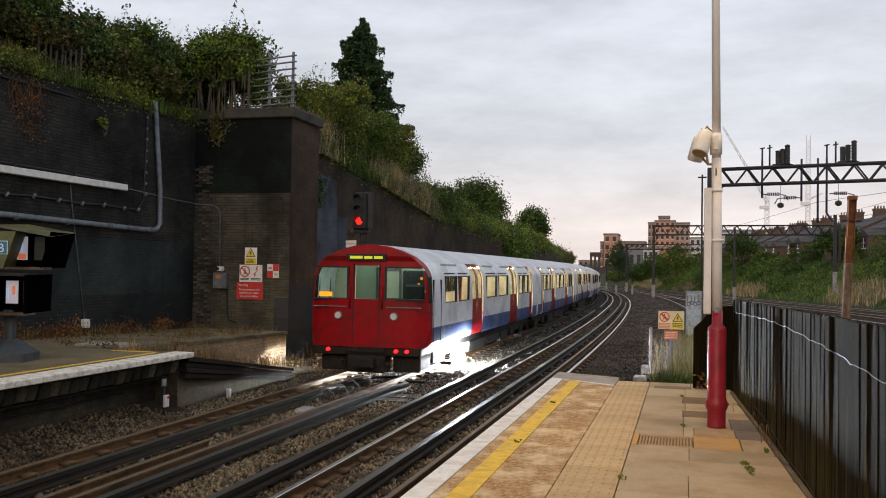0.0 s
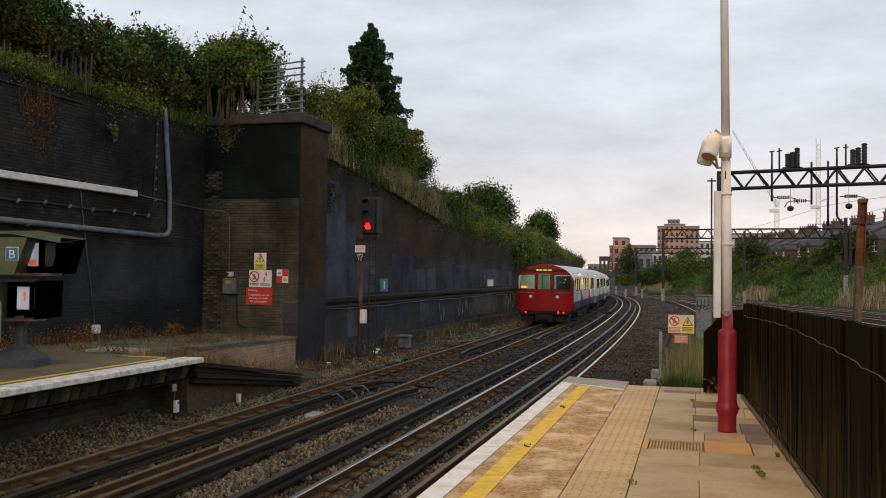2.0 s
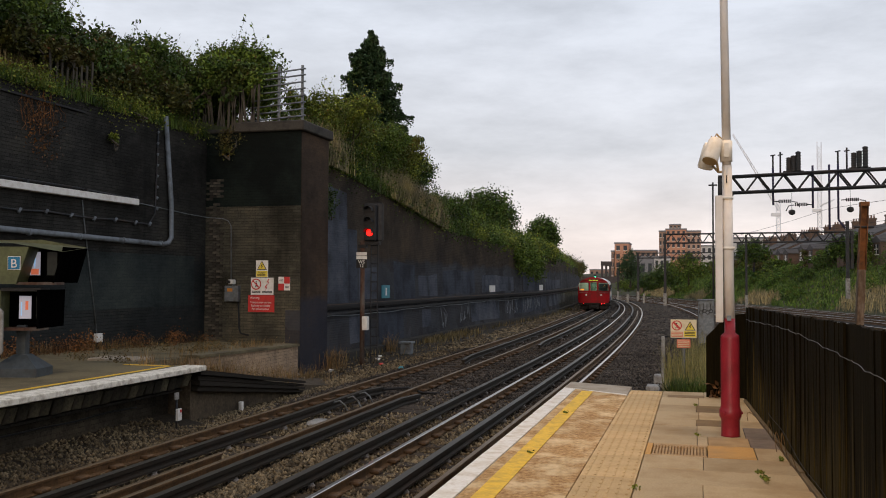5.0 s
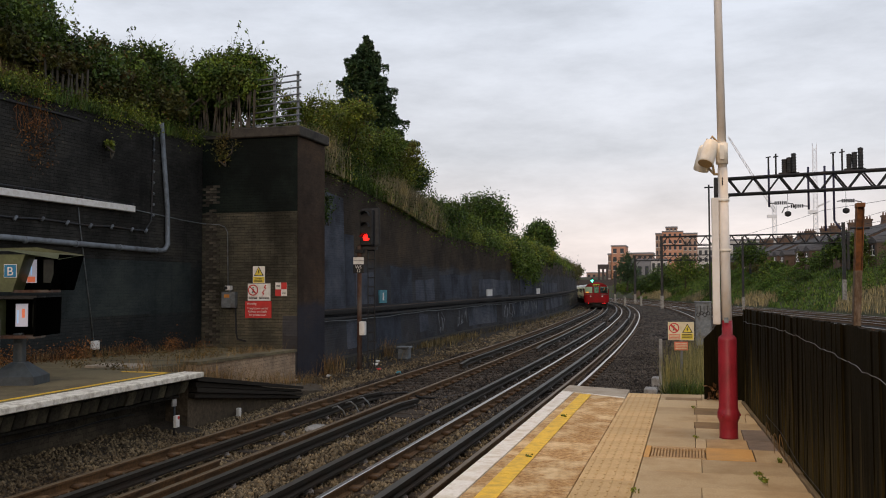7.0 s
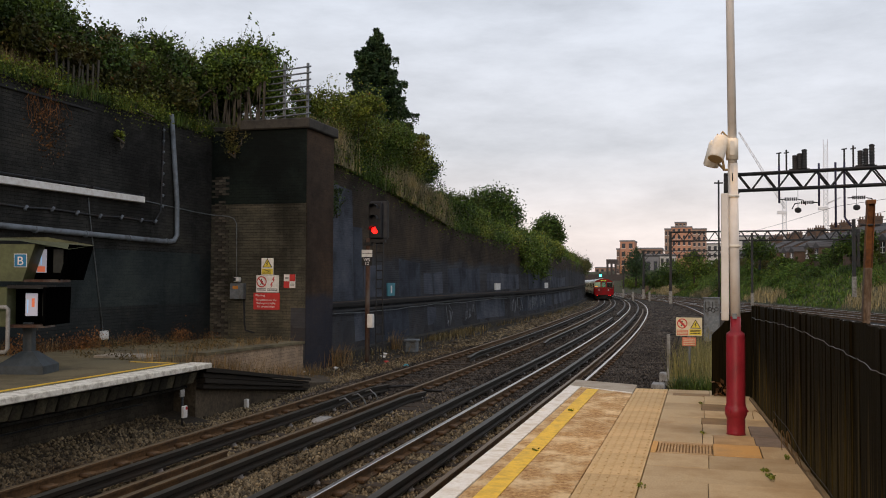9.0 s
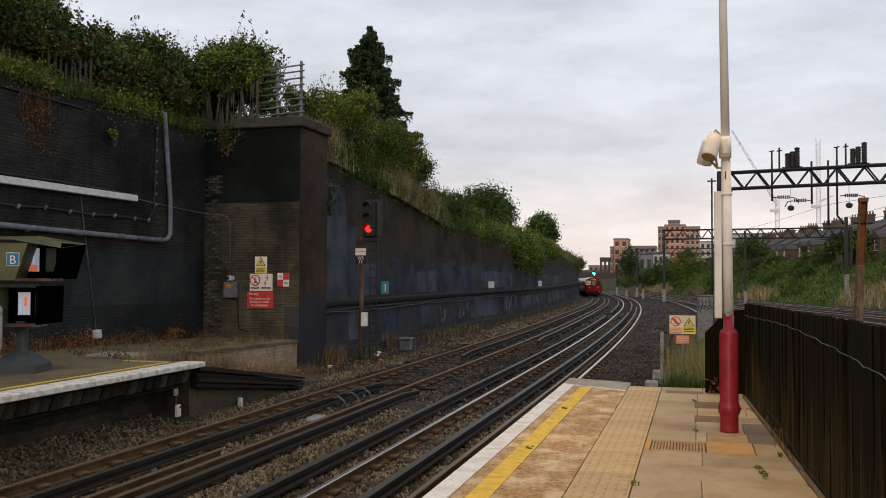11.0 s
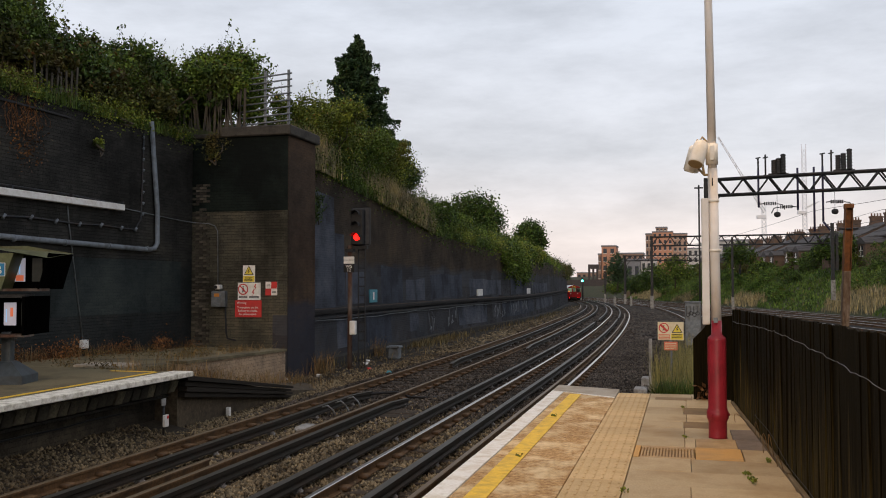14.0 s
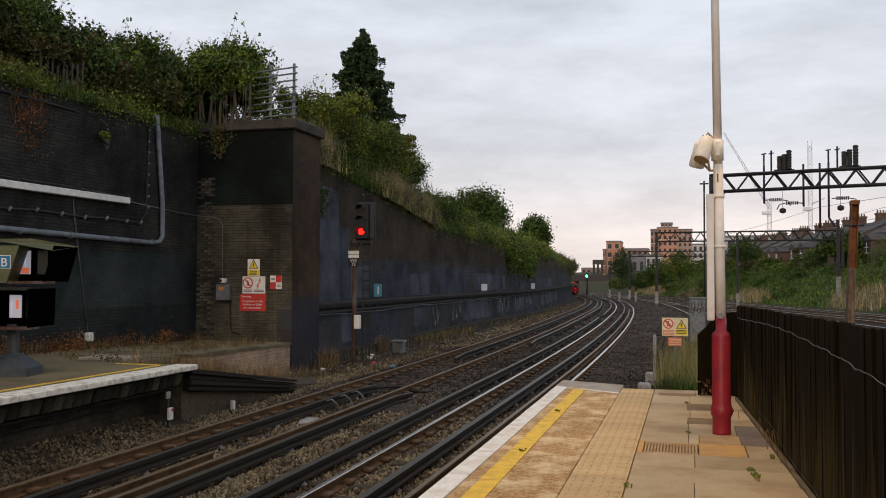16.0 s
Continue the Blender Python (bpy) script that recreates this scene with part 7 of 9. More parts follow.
def pier_signs():
    y = PIER_Y - 0.022
    g = "signs on the pier"
    s = thing("danger_sign", "yellow and white electrical danger sign on the pier", "sign", g)
    bm = bmesh.new()
    box(bm, -11.71, -11.35, y - 0.008, y + 0.009, 1.60, 2.06)
    part("plate", bm, M["sign_white"], s)
    bm = bmesh.new()
    box(bm, -11.70, -11.36, y - 0.010, y - 0.0085, 1.61, 1.77)
    part("yellow_panel", bm, M["sign_yellow"], s)
    letters("Danger", (-11.53, y - 0.0125, 1.70), 0.075, M["ink"], s)
    bm = bmesh.new()
    bars(bm, -11.67, -11.42, (1.665, 1.635), y - 0.010, 0.014)
    part("small_print", bm, M["ink"], s)
    bm = bmesh.new()
    triangle(bm, -11.53, 1.885, 0.17, y - 0.0105)
    part("black_triangle", bm, M["ink"], s)
    bm = bmesh.new()
    triangle(bm, -11.53, 1.885, 0.135, y - 0.019)
    part("yellow_triangle", bm, M["sign_yellow"], s)
    bm = bmesh.new()
    bolt_mark(bm, -11.53, 1.895, 0.07, y - 0.024)
    part("flash", bm, M["ink"], s)
    s = thing("prohibition_sign", "white no-walking sign with red flashes on the pier", "sign", g)
    bm = bmesh.new()
    box(bm, -11.86, -11.18, y - 0.008, y + 0.009, 1.115, 1.585)
    part("plate", bm, M["sign_white"], s)
    no_entry(s, -11.70, 1.405, 0.155, y - 0.0105)
    bm = bmesh.new()
    bolt_mark(bm, -11.34, 1.46, 0.09, y - 0.0105)
    bolt_mark(bm, -11.40, 1.31, 0.09, y - 0.0105)
    part("red_flash", bm, M["sign_red"], s)
    bm = bmesh.new()
    bars(bm, -11.83, -11.57, (1.20, 1.165), y - 0.008, 0.02)
    bars(bm, -11.52, -11.22, (1.20, 1.165), y - 0.008, 0.02)
    part("small_print", bm, M["ink"], s)
    s = thing("trespass_sign", "red trespass warning sign with white lettering", "sign", g)
    bm = bmesh.new()
    box(bm, -11.94, -11.15, y - 0.008, y + 0.009, 0.64, 1.10)
    part("plate", bm, M["sign_red"], s)
    for text, z in (("Warning", 1.005), ("Trespassers on the", 0.88), ("Railway are liable", 0.79), ("for prosecution", 0.70)):
        letters(text, (-11.56 if text != "Warning" else -11.74, y - 0.011, z), 0.082, M["sign_white"], s)
    s = thing("quartered_sign", "red and white quartered marker plate on the pier", "sign", g)
    bm = bmesh.new()
    box(bm, -11.03, -10.69, y - 0.008, y + 0.009, 1.24, 1.61)
    part("plate", bm, M["sign_white"], s)
    for x0, x1, z0, z1 in ((-10.86, -10.69, 1.425, 1.61), (-11.03, -10.86, 1.24, 1.425)):
        bm = bmesh.new()
        box(bm, x0, x1, y - 0.0105, y - 0.0085, z0, z1)
        part("red_quarter", bm, M["sign_red"], s)
    bm = bmesh.new()
    bars(bm, -11.0, -10.89, (1.52, 1.49), y - 0.008, 0.014)
    bars(bm, -10.83, -10.72, (1.34, 1.31), y - 0.008, 0.014)
    part("small_print", bm, M["ink"], s)
    # plates on the long wall
    for y0, y1, z0, z1, m, lab in ((32.0, 32.85, 0.86, 1.34, "sign_teal", "small teal plate on the retaining wall"), (50.0, 51.3, 0.88, 1.25, "sign_white", "small white plate on the retaining wall"), (66.2, 67.8, 0.82, 1.22, "sign_white", "small white plate on the retaining wall")):
        s = thing("wall_plate", lab, "sign", "plates on the long wall")
        bm = bmesh.new()
        xw = WALL_C - wall_path((y0 + y1) / 2)
        box(bm, xw - 0.04, xw + 0.03, y0, y1, z0, z1)
        part("plate", bm, M[m], s)
        if m == "sign_teal":
            bm = bmesh.new()
            box(bm, xw + 0.031, xw + 0.034, y0 + 0.35, y0 + 0.5, z0 + 0.1, z1 - 0.1)
            part("pale_bar", bm, M["sign_white"], s)


def long_wall_cable():
    t = thing("sagging_cable", "pale grey cable sagging along the retaining wall", "cable")
    bm = bmesh.new()
    ys = [25.6 + 0.45 * k for k in range(70)]
    chain(bm, [(WALL_C - wall_path(y) + 0.19, y, 0.38 + 0.02 * math.sin(y * 0.55) + 0.012 * math.sin(y * 1.7) - (0.16 if k == 0 else 0)) for k, y in enumerate(ys)], 0.012, 6)
    part("cable", bm, M["steel_grey"], t)


def graffiti():
    """Pale spray-painted scrawls on the long wall."""
    rnd = random.Random(23)
    for y0, z0, n in ((54.0, -0.35, 5), (58.5, -0.3, 6), (63.0, -0.25, 5), (40.5, -0.45, 2), (44.0, -0.3, 3)):
        g = thing("graffiti", "pale scrawled graffiti tag on the retaining wall", "graffiti", "graffiti on the wall")
        bm = bmesh.new()
        for k in range(n):
            y, z = y0 + k * 0.62, z0 + rnd.uniform(-0.1, 0.25)
            p = Vector((0, y, z))
            for j in range(5):
                q = Vector((0, y + rnd.uniform(-0.3, 0.4), z0 + rnd.uniform(-0.25, 0.75)))
                for s in (p, q):
                    s.x = WALL_C - wall_path(s.y) + 0.115 - (s.z + 1.03) * 0.053
                tube(bm, p, q, 0.022, seg=4)
                p = q
        part("spray_line", bm, M["spray"], g)


M["spray"] = mat("faded_spray_paint", (0.13, 0.14, 0.15), (0.21, 0.22, 0.23), None, 0.8, fine=5)


def monitors():
    """Two hooded monitor housings on a post at the far platform's edge."""
    base = pose(-10.3, 12.25, 0, 0, 0, 15.8)
    s = thing("monitor_stand", "olive green hooded platform monitors on a grey post", "monitor stand")

    def put(name, bm, material, parent=s, label=""):
        bmesh.ops.transform(bm, matrix=base, verts=bm.verts)
        return part(name, bm, material, parent, label)

    bm = bmesh.new()
    box(bm, -0.075, 0.075, -0.06, 0.09, 0.2, 0.8, 0.01)
    put("post", bm, M["post_blue"])
    bm = bmesh.new()
    v0 = [(-0.38, -0.30), (0.36, -0.30), (0.36, 0.30), (-0.38, 0.30)]
    v1 = [(-0.1, -0.09), (0.1, -0.09), (0.1, 0.12), (-0.1, 0.12)]
    rings = [[bm.verts.new((a, b, z)) for a, b in v] for v, z in ((v0, 0.0), (v0, 0.13), (v1, 0.34))]
    for p, q in zip(rings, rings[1:]):
        for i in range(4):
            bm.faces.new((p[i], p[(i + 1) % 4], q[(i + 1) % 4], q[i]))
    bm.faces.new(rings[-1])
    bm.faces.new(rings[0][::-1])
    put("foot", bm, M["post_blue"], s, "blue-grey pyramid foot")
    for z0, z1, xr, xl, top in ((1.47, 2.03, 0.76, -0.75, True), (0.76, 1.36, 0.40, -0.75, False)):
        # body behind, hood sides, and the dark mouth
        bm = bmesh.new()
        box(bm, xl, xr - 0.3, 0.02, 0.6, z0, z1, 0.01)
        body = put("housing", bm, M["housing_green"], s, "olive green steel housing")
        bm = bmesh.new()
        xs = 0.02 if top else -0.22
        if top:
            prism(bm, [(xl, z0 - 0.02), (xs + 0.03, z0 - 0.02), (xs + 0.22, z1), (xl, z1)], -0.38, 0.03)
        else:
            box(bm, xl, xs, -0.3, 0.03, z0 - 0.02, z1, 0.01)
        put("side_panel", bm, M["housing_green"], body)
        bm = bmesh.new()
        prism(bm, [(xr - 0.16 if top else xr - 0.03, z0), (xr if top else xr - 0.03, z1), (xr + 0.015, z1), (xr - 0.14 if top else xr, z0)], -0.36, 0.6)
        put("hood_cheek", bm, M["shade_black"], body)
        bm = bmesh.new()
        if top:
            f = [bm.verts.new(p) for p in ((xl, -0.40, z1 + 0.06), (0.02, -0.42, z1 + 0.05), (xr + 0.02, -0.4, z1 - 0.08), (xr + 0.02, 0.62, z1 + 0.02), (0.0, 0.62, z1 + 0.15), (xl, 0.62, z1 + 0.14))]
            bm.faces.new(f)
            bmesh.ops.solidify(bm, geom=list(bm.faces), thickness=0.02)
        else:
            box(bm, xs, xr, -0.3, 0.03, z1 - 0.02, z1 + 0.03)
        # the upper roof takes the paler olive that stands for light on it
        put("hood_roof", bm, M["housing_lit" if top else "black"], body, "roof sheet, paler olive for the light on top" if top else "")
        bm = bmesh.new()
        box(bm, xs, xr - (0.13 if top else 0.0), -0.34, 0.03, z0 - 0.03, z0 + 0.01)
        put("hood_floor", bm, M["rust_dark"], body)
        # sheet across the mouth, coloured near-black for the shade inside
        bm = bmesh.new()
        box(bm, xs + 0.001, xr - 0.035, 0.004, 0.018, z0 + 0.012, z1 - 0.03)
        put("mouth", bm, M["shade_black"], body, "monitor recess, its shade put in as black")
        a = (0.10, 0.26, z0 + 0.12, z1 - 0.07) if top else (-0.06, 0.13, z0 + 0.14, z1 - 0.1)
        bm = bmesh.new()
        box(bm, a[0], a[1], -0.012, 0.002, a[2], a[3])
        scr = put("screen", bm, M["screen_pale"], body, "lit monitor screen")
        bm = bmesh.new()
        if top:
            box(bm, a[0] + 0.02, a[1] - 0.02, -0.016, -0.0125, a[2] + 0.01, a[2] + 0.1)
        else:
            box(bm, a[0] + 0.10, a[0] + 0.145, -0.016, -0.0125, a[2] + 0.14, a[3] - 0.08)
        put("picture_red", bm, M["screen_red"], scr)
        bm = bmesh.new()
        if top:
            box(bm, a[0] + 0.07, a[0] + 0.085, -0.016, -0.0125, a[2] + 0.12, a[3] - 0.04)
        else:
            box(bm, a[0] + 0.03, a[0] + 0.045, -0.016, -0.0125, a[2] + 0.05, a[3] - 0.1)
        put("picture_blue", bm, M["screen_blue"], scr)
        bm = bmesh.new()
        box(bm, a[0] + 0.27, a[1] + 0.27, -0.012, 0.002, a[2], a[3])
        put("dark_screen", bm, M["screen_off"], body, "unlit monitor screen")
    bm = bmesh.new()
    box(bm, -0.08, 0.12, -0.392, -0.381, 1.67, 1.88, 0.004)
    b = put("letter_plate", bm, M["sign_white"], s, "blue plate lettered B")
    bm = bmesh.new()
    box(bm, -0.07, 0.11, -0.396, -0.3925, 1.68, 1.87)
    put("blue_field", bm, M["sign_blue"], b)
    lt = letters("B", (0, 0, 0), 0.19, M["sign_white"], b)
    lt.data.transform(base @ pose(0.02, -0.399, 1.705))
    # bent white rail on the housing's flank
    bm = bmesh.new()
    chain(bm, [(-0.75, -0.42, 1.05), (-0.17, -0.42, 1.05), (-0.14, -0.42, 1.02), (-0.14, -0.42, 0.41), (-0.18, -0.42, 0.36), (-0.75, -0.42, 0.34)], 0.032, 10)
    put("guard_rail", bm, M["concrete"], s, "bent cream guard rail")


M["screen_pale"] = glow("screen_picture", (0.62, 0.60, 0.70), 0.30)
M["screen_red"] = glow("screen_red_patch", (0.95, 0.22, 0.10), 0.35)
M["screen_blue"] = glow("screen_blue_patch", (0.35, 0.65, 1.0), 0.5)
M["screen_off"] = mat("dark_screen_glass", (0.012, 0.016, 0.015), (0.02, 0.026, 0.024), None, 0.25, fine=8, relief=0)


def railings():
    """Steel railing and old paling fences on the wall tops."""
    r = thing("pier_railing", "grey steel horizontal-bar railing above the pier", "railing")
    for i, z in enumerate((6.05, 6.24, 6.43, 6.62, 6.81, 7.0, 7.19, 7.36)):
        bm = bmesh.new()
        tube(bm, (-12.25 + 0.05 * i, 23.35, z - 0.06), (-10.45, 23.35, z + 0.05), 0.024, seg=8)
        part("bar", bm, M["steel_grey"], r)
    for x, y in ((-11.28, 23.38), (-10.57, 23.38)):
        bm = bmesh.new()
        box(bm, x - 0.03, x + 0.03, y, y + 0.06, 5.9, 7.52)
        part("post", bm, M["steel_grey"], r)
    f = thing("paling_fence", "old leaning timber paling fence among the bushes", "fence", "paling fences")
    rnd = random.Random(4)
    for i in range(19):
        x = -13.85 + i * 0.115
        bm = bmesh.new()
        box(bm, -0.035, 0.035, -0.012, 0.012, 0, 1.25 + rnd.uniform(-0.2, 0.1), 0.004)
        bmesh.ops.transform(bm, matrix=pose(x, 23.12, 5.68, 0, rnd.uniform(-8, 8), 0), verts=bm.verts)
        part("pale", bm, M["pale_wood"], f)
    f = thing("paling_fence", "old leaning timber paling fence among the bushes", "fence", "paling fences")
    for i in range(9):
        y = 16.9 + i * 0.17
        bm = bmesh.new()
        box(bm, -0.012, 0.012, -0.035, 0.035, 0, 0.95 + rnd.uniform(-0.15, 0.1), 0.004)
        bmesh.ops.transform(bm, matrix=pose(-13.6, y, 5.55, rnd.uniform(-5, 5), 0, 0), verts=bm.verts)
        part("pale", bm, M["pale_wood"], f)


M["pale_wood"] = mat("grey_paling", (0.042, 0.036, 0.026), (0.085, 0.073, 0.054), (0.07, 0.06, 0.05), 0.9, fine=14, coarse=4, stretch=(3, 3, 0.4))


def track_side():
    # white marker with a red spot below the far platform, and its box
    t = thing("track_marker", "white marker plate with a red spot below the platform", "marker")
    bm = bmesh.new()
    box(bm, -8.50, -8.45, 13.80, 13.92, -0.86, -0.66, 0.006)
    part("plate", bm, M["sign_white"], t)
    bm = bmesh.new()
    tube(bm, (-8.52, 13.86, BED - 0.05), (-8.52, 13.86, -0.40), 0.02, seg=8)
    part("stake", bm, M["steel_dark"], t)
    bm = bmesh.new()
    box(bm, -8.50, -8.47, 13.74, 13.86, -0.50, -0.38, 0.006)
    part("upper_plate", bm, M["concrete"], t)
    bm = bmesh.new()
    tube(bm, (-8.449, 13.88, -0.70), (-8.446, 13.88, -0.70), 0.03, seg=12)
    part("red_spot", bm, M["sign_red"], t)
    t = thing("track_marker", "small white marker post beside the ramp", "marker")
    bm = bmesh.new()
    box(bm, -8.66, -8.58, 16.3, 16.38, BED - 0.05, BED + 0.17, 0.01)
    part("post", bm, M["sign_white"], t)
    t = thing("cable_box", "grey concrete cable box beside the wall", "cable box")
    bm = bmesh.new()
    box(bm, -9.95, -9.58, 30.4, 30.8, BED - 0.03, BED + 0.34, 0.03)
    box(bm, -10.0, -9.54, 30.36, 30.84, BED + 0.342, BED + 0.42, 0.02)
    part("box", bm, M["steel_grey"], t)
    rnd = random.Random(8)
    for x, y, c in ((-9.9, 28.0, "sign_white"), (-9.2, 26.3, "sign_red"), (-10.2, 29.0, "sign_white"), (-9.9, 24.0, "sign_white"), (-8.3, 25.4, "sign_teal"), (-9.75, 21.8, "sign_white"), (-10.35, 22.8, "sign_white")):
        t = thing("litter", "crumpled piece of litter on the ballast", "litter", "litter by the track")
        bm = bmesh.new()
        bmesh.ops.create_icosphere(bm, subdivisions=1, radius=0.09)
        for v in bm.verts:
            v.co += Vector((rnd.uniform(-1, 1), rnd.uniform(-1, 1), rnd.uniform(-1, 1))) * 0.03
            v.co.z *= 0.55
        bmesh.ops.translate(bm, vec=(x, y, BED + 0.02), verts=bm.verts)
        part("scrap", bm, M[c], t)
    # timber crossing board and pale chalky patch between the rails
    t = thing("timber_board", "dark timber boards laid between the tracks", "board")
    for k in range(2):
        bm = bmesh.new()
        box(bm, -6.0, -5.0, 16.45 + k * 0.52, 16.92 + k * 0.52, BED - 0.05, BED + 0.08, 0.015)
        part("board", bm, M["sleeper"], t)
    t = thing("chalk_heap", "low heap of pale mortar between the rails", "heap")
    bm = bmesh.new()
    bmesh.ops.create_icosphere(bm, subdivisions=3, radius=1)
    for v in bm.verts:
        v.co *= 1 + 0.25 * noise.noise(v.co * 3)
        v.co.x, v.co.y, v.co.z = v.co.x * 0.17 - 6.55, v.co.y * 0.36 + 15.3, v.co.z * 0.07 + BED
    part("mound", bm, M["concrete"], t, smooth=True)
    # bent cable hoops at the gap in the conductor rail
    t = thing("jumper_cable", "thick grey jumper cables looping from the conductor rail", "cable")
    for y in (16.6, 17.3, 18.0):
        bm = bmesh.new()
        chain(bm, [(-6.78, y, RAIL + 0.02), (-6.66, y + 0.02, RAIL + 0.06), (-6.56, y + 0.05, RAIL - 0.03), (-6.52, y + 0.1, RAIL - 0.16), (-6.42, y + 0.14, BED + 0.01)], 0.016, 8)
        part("loop", bm, M["steel_grey"], t)
    bm = bmesh.new()
    chain(bm, [(-6.8, 19.5, RAIL - 0.05), (-6.5, 20.5, BED + 0.05), (-5.9, 19.6, BED + 0.06), (-5.4, 19.8, BED + 0.04), (-5.0, 21.0, BED + 0.04), (-4.65, 22.0, RAIL - 0.1)], 0.03, 8)
    part("lead", bm, M["black"], t)
    # marker stump, cabinet and cable post past the platform end
    t = thing("cable_post", "slim pale concrete post with a looping black cable", "post")
    bm = bmesh.new()
    box(bm, -0.82, -0.74, 22.66, 22.76, BED - 0.05, 0.21, 0.01)
    part("post", bm, M["concrete"], t)
    bm = bmesh.new()
    chain(bm, [(-0.74, 22.7, 0.2), (-0.5, 22.68, 0.22), (-0.58, 22.66, 0.02), (-0.7, 22.62, -0.3), (-0.55, 22.5, -0.62), (-0.3, 22.3, -0.78)], 0.022, 6)
    part("cable", bm, M["black"], t)
    for x, y, w, d, h in ((-1.0, 22.2, 0.30, 0.5, 0.12), (-0.72, 22.8, 0.26, 0.5, 0.16), (-0.92, 23.9, 0.26, 0.5, 0.2)):
        t = thing("cable_trough", "grey concrete cable trough section on the ballast", "cable trough", "cable troughs")
        bm = bmesh.new()
        box(bm, x - w / 2, x + w / 2, y - d / 2, y + d / 2, BED - 0.03, BED + h, 0.025)
        part("trough", bm, M["concrete"], t)
    t = thing("trackside_hose", "black cables lying loose across the ballast", "cable")
    for k in range(3):
        bm = bmesh.new()
        chain(bm, [(-2.3 + 0.25 * j, 19.6 + 0.5 * k + 0.18 * math.sin(j * 1.3 + k), BED + 0.03 + 0.03 * abs(math.sin(j * 0.9 + k))) for j in range(9)], 0.02, 6)
        part("cable", bm, M["black"], t)
    t = thing("relay_cabinet", "grey trackside cabinet covered in black graffiti", "cabinet")
    bm = bmesh.new()
    box(bm, 0.06, 0.70, 39.4, 39.9, BED - 0.05, 0.74, 0.03)
    part("body", bm, M["steel_grey"], t)
    bm = bmesh.new()
    for k in range(4):
        ring(bm, 0.18 + 0.13 * k, 0.25 + 0.06 * (k % 2), 0.055, 0.085, 39.394, 14)
        box(bm, 0.12 + 0.14 * k, 0.145 + 0.14 * k, 39.388, 39.396, 0.3, 0.62)
    part("graffiti", bm, M["ink"], t, "black graffiti scrawl")
    bm = bmesh.new()
    box(bm, 0.03, 0.73, 39.36, 39.94, 0.74, 0.79, 0.01)
    part("lid", bm, M["steel_grey"], t)
    # warning sign
    y = 16.55
    s = thing("trespass_sign", "faded warning sign with prohibition ring and yellow triangle on a post", "sign")
    bm = bmesh.new()
    tube(bm, (-0.22, y + 0.03, -0.95), (-0.22, y + 0.03, 0.85), 0.026, seg=10)
    part("post", bm, M["steel_grey"], s)
    bm = bmesh.new()
    box(bm, -0.44, 0.0, y - 0.008, y, 0.55, 0.87, 0.003)
    part("plate", bm, M["sign_cream"], s)
    no_entry(s, -0.335, 0.765, 0.088, y - 0.0105)
    bm = bmesh.new()
    box(bm, -0.425, -0.235, y - 0.011, y - 0.009, 0.565, 0.655)
    red = part("red_panel", bm, M["sign_orange"], s, "faded red panel")
    bm = bmesh.new()
    bars(bm, -0.415, -0.245, (0.63, 0.605, 0.58), y - 0.011, 0.012)
    part("small_print", bm, M["sign_cream"], red)
    bm = bmesh.new()
    triangle(bm, -0.11, 0.735, 0.105, y - 0.0105)
    part("black_triangle", bm, M["ink"], s)
    bm = bmesh.new()
    triangle(bm, -0.11, 0.735, 0.082, y - 0.019)
    part("yellow_triangle", bm, M["sign_yellow"], s)
    bm = bmesh.new()
    bolt_mark(bm, -0.11, 0.742, 0.045, y - 0.024)
    part("flash", bm, M["ink"], s)
    bm = bmesh.new()
    box(bm, -0.215, -0.01, y - 0.011, y - 0.009, 0.565, 0.67)
    yel = part("yellow_panel", bm, M["sign_yellow"], s)
    bm = bmesh.new()
    bars(bm, -0.2, -0.03, (0.645, 0.62, 0.59), y - 0.011, 0.012)
    part("small_print", bm, M["ink"], yel)
    bm = bmesh.new()
    box(bm, -0.335, -0.105, y - 0.008, y, 0.375, 0.525, 0.003)
    low = part("lower_plate", bm, M["sign_orange"], s, "small faded red plate")
    bm = bmesh.new()
    bars(bm, -0.315, -0.125, (0.49, 0.46, 0.43, 0.40), y - 0.008, 0.011)
    part("small_print", bm, M["sign_cream"], low)
    # rusty stanchion behind the fence
    t = thing("rusty_post", "rusted steel post with flaking lower half behind the fence", "post")
    bm = bmesh.new()
    x, y = 2.665, 16.3
    lean = Matrix.Shear("XY", 4, (0.048, 0.0))
    lean = Matrix.Translation((x, y, 2.85)) @ lean @ Matrix.Translation((-x, -y, -2.85))
    box(bm, x - 0.058, x + 0.058, y - 0.012, y + 0.0, 1.74, 2.84)
    box(bm, x - 0.058, x - 0.046, y - 0.09, y + 0.09, 1.74, 2.84)
    box(bm, x + 0.046, x + 0.058, y - 0.09, y + 0.09, 1.74, 2.84)
    box(bm, x - 0.066, x + 0.066, y - 0.1, y + 0.1, 2.78, 2.85)
    bm.transform(lean)
    part("shaft", bm, M["rust"], t, "bright rust upper shaft")
    bm = bmesh.new()
    box(bm, x - 0.057, x + 0.057, y - 0.09, y + 0.09, BED - 0.05, 1.74, 0.01)
    bm.transform(lean)
    part("lower_shaft", bm, M["rust_flaking"], t, "flaking brown and grey lower shaft")
    bm = bmesh.new()
    tube(bm, (x - 0.17, y - 0.05, 2.44), (x + 0.13, y - 0.05, 2.44), 0.018, seg=8)
    part("cross_pin", bm, M["steel_dark"], t)


M["sign_orange"] = mat("faded_red_plate", (0.60, 0.15, 0.08), (0.66, 0.20, 0.11), None, 0.5, fine=8, relief=0.02)
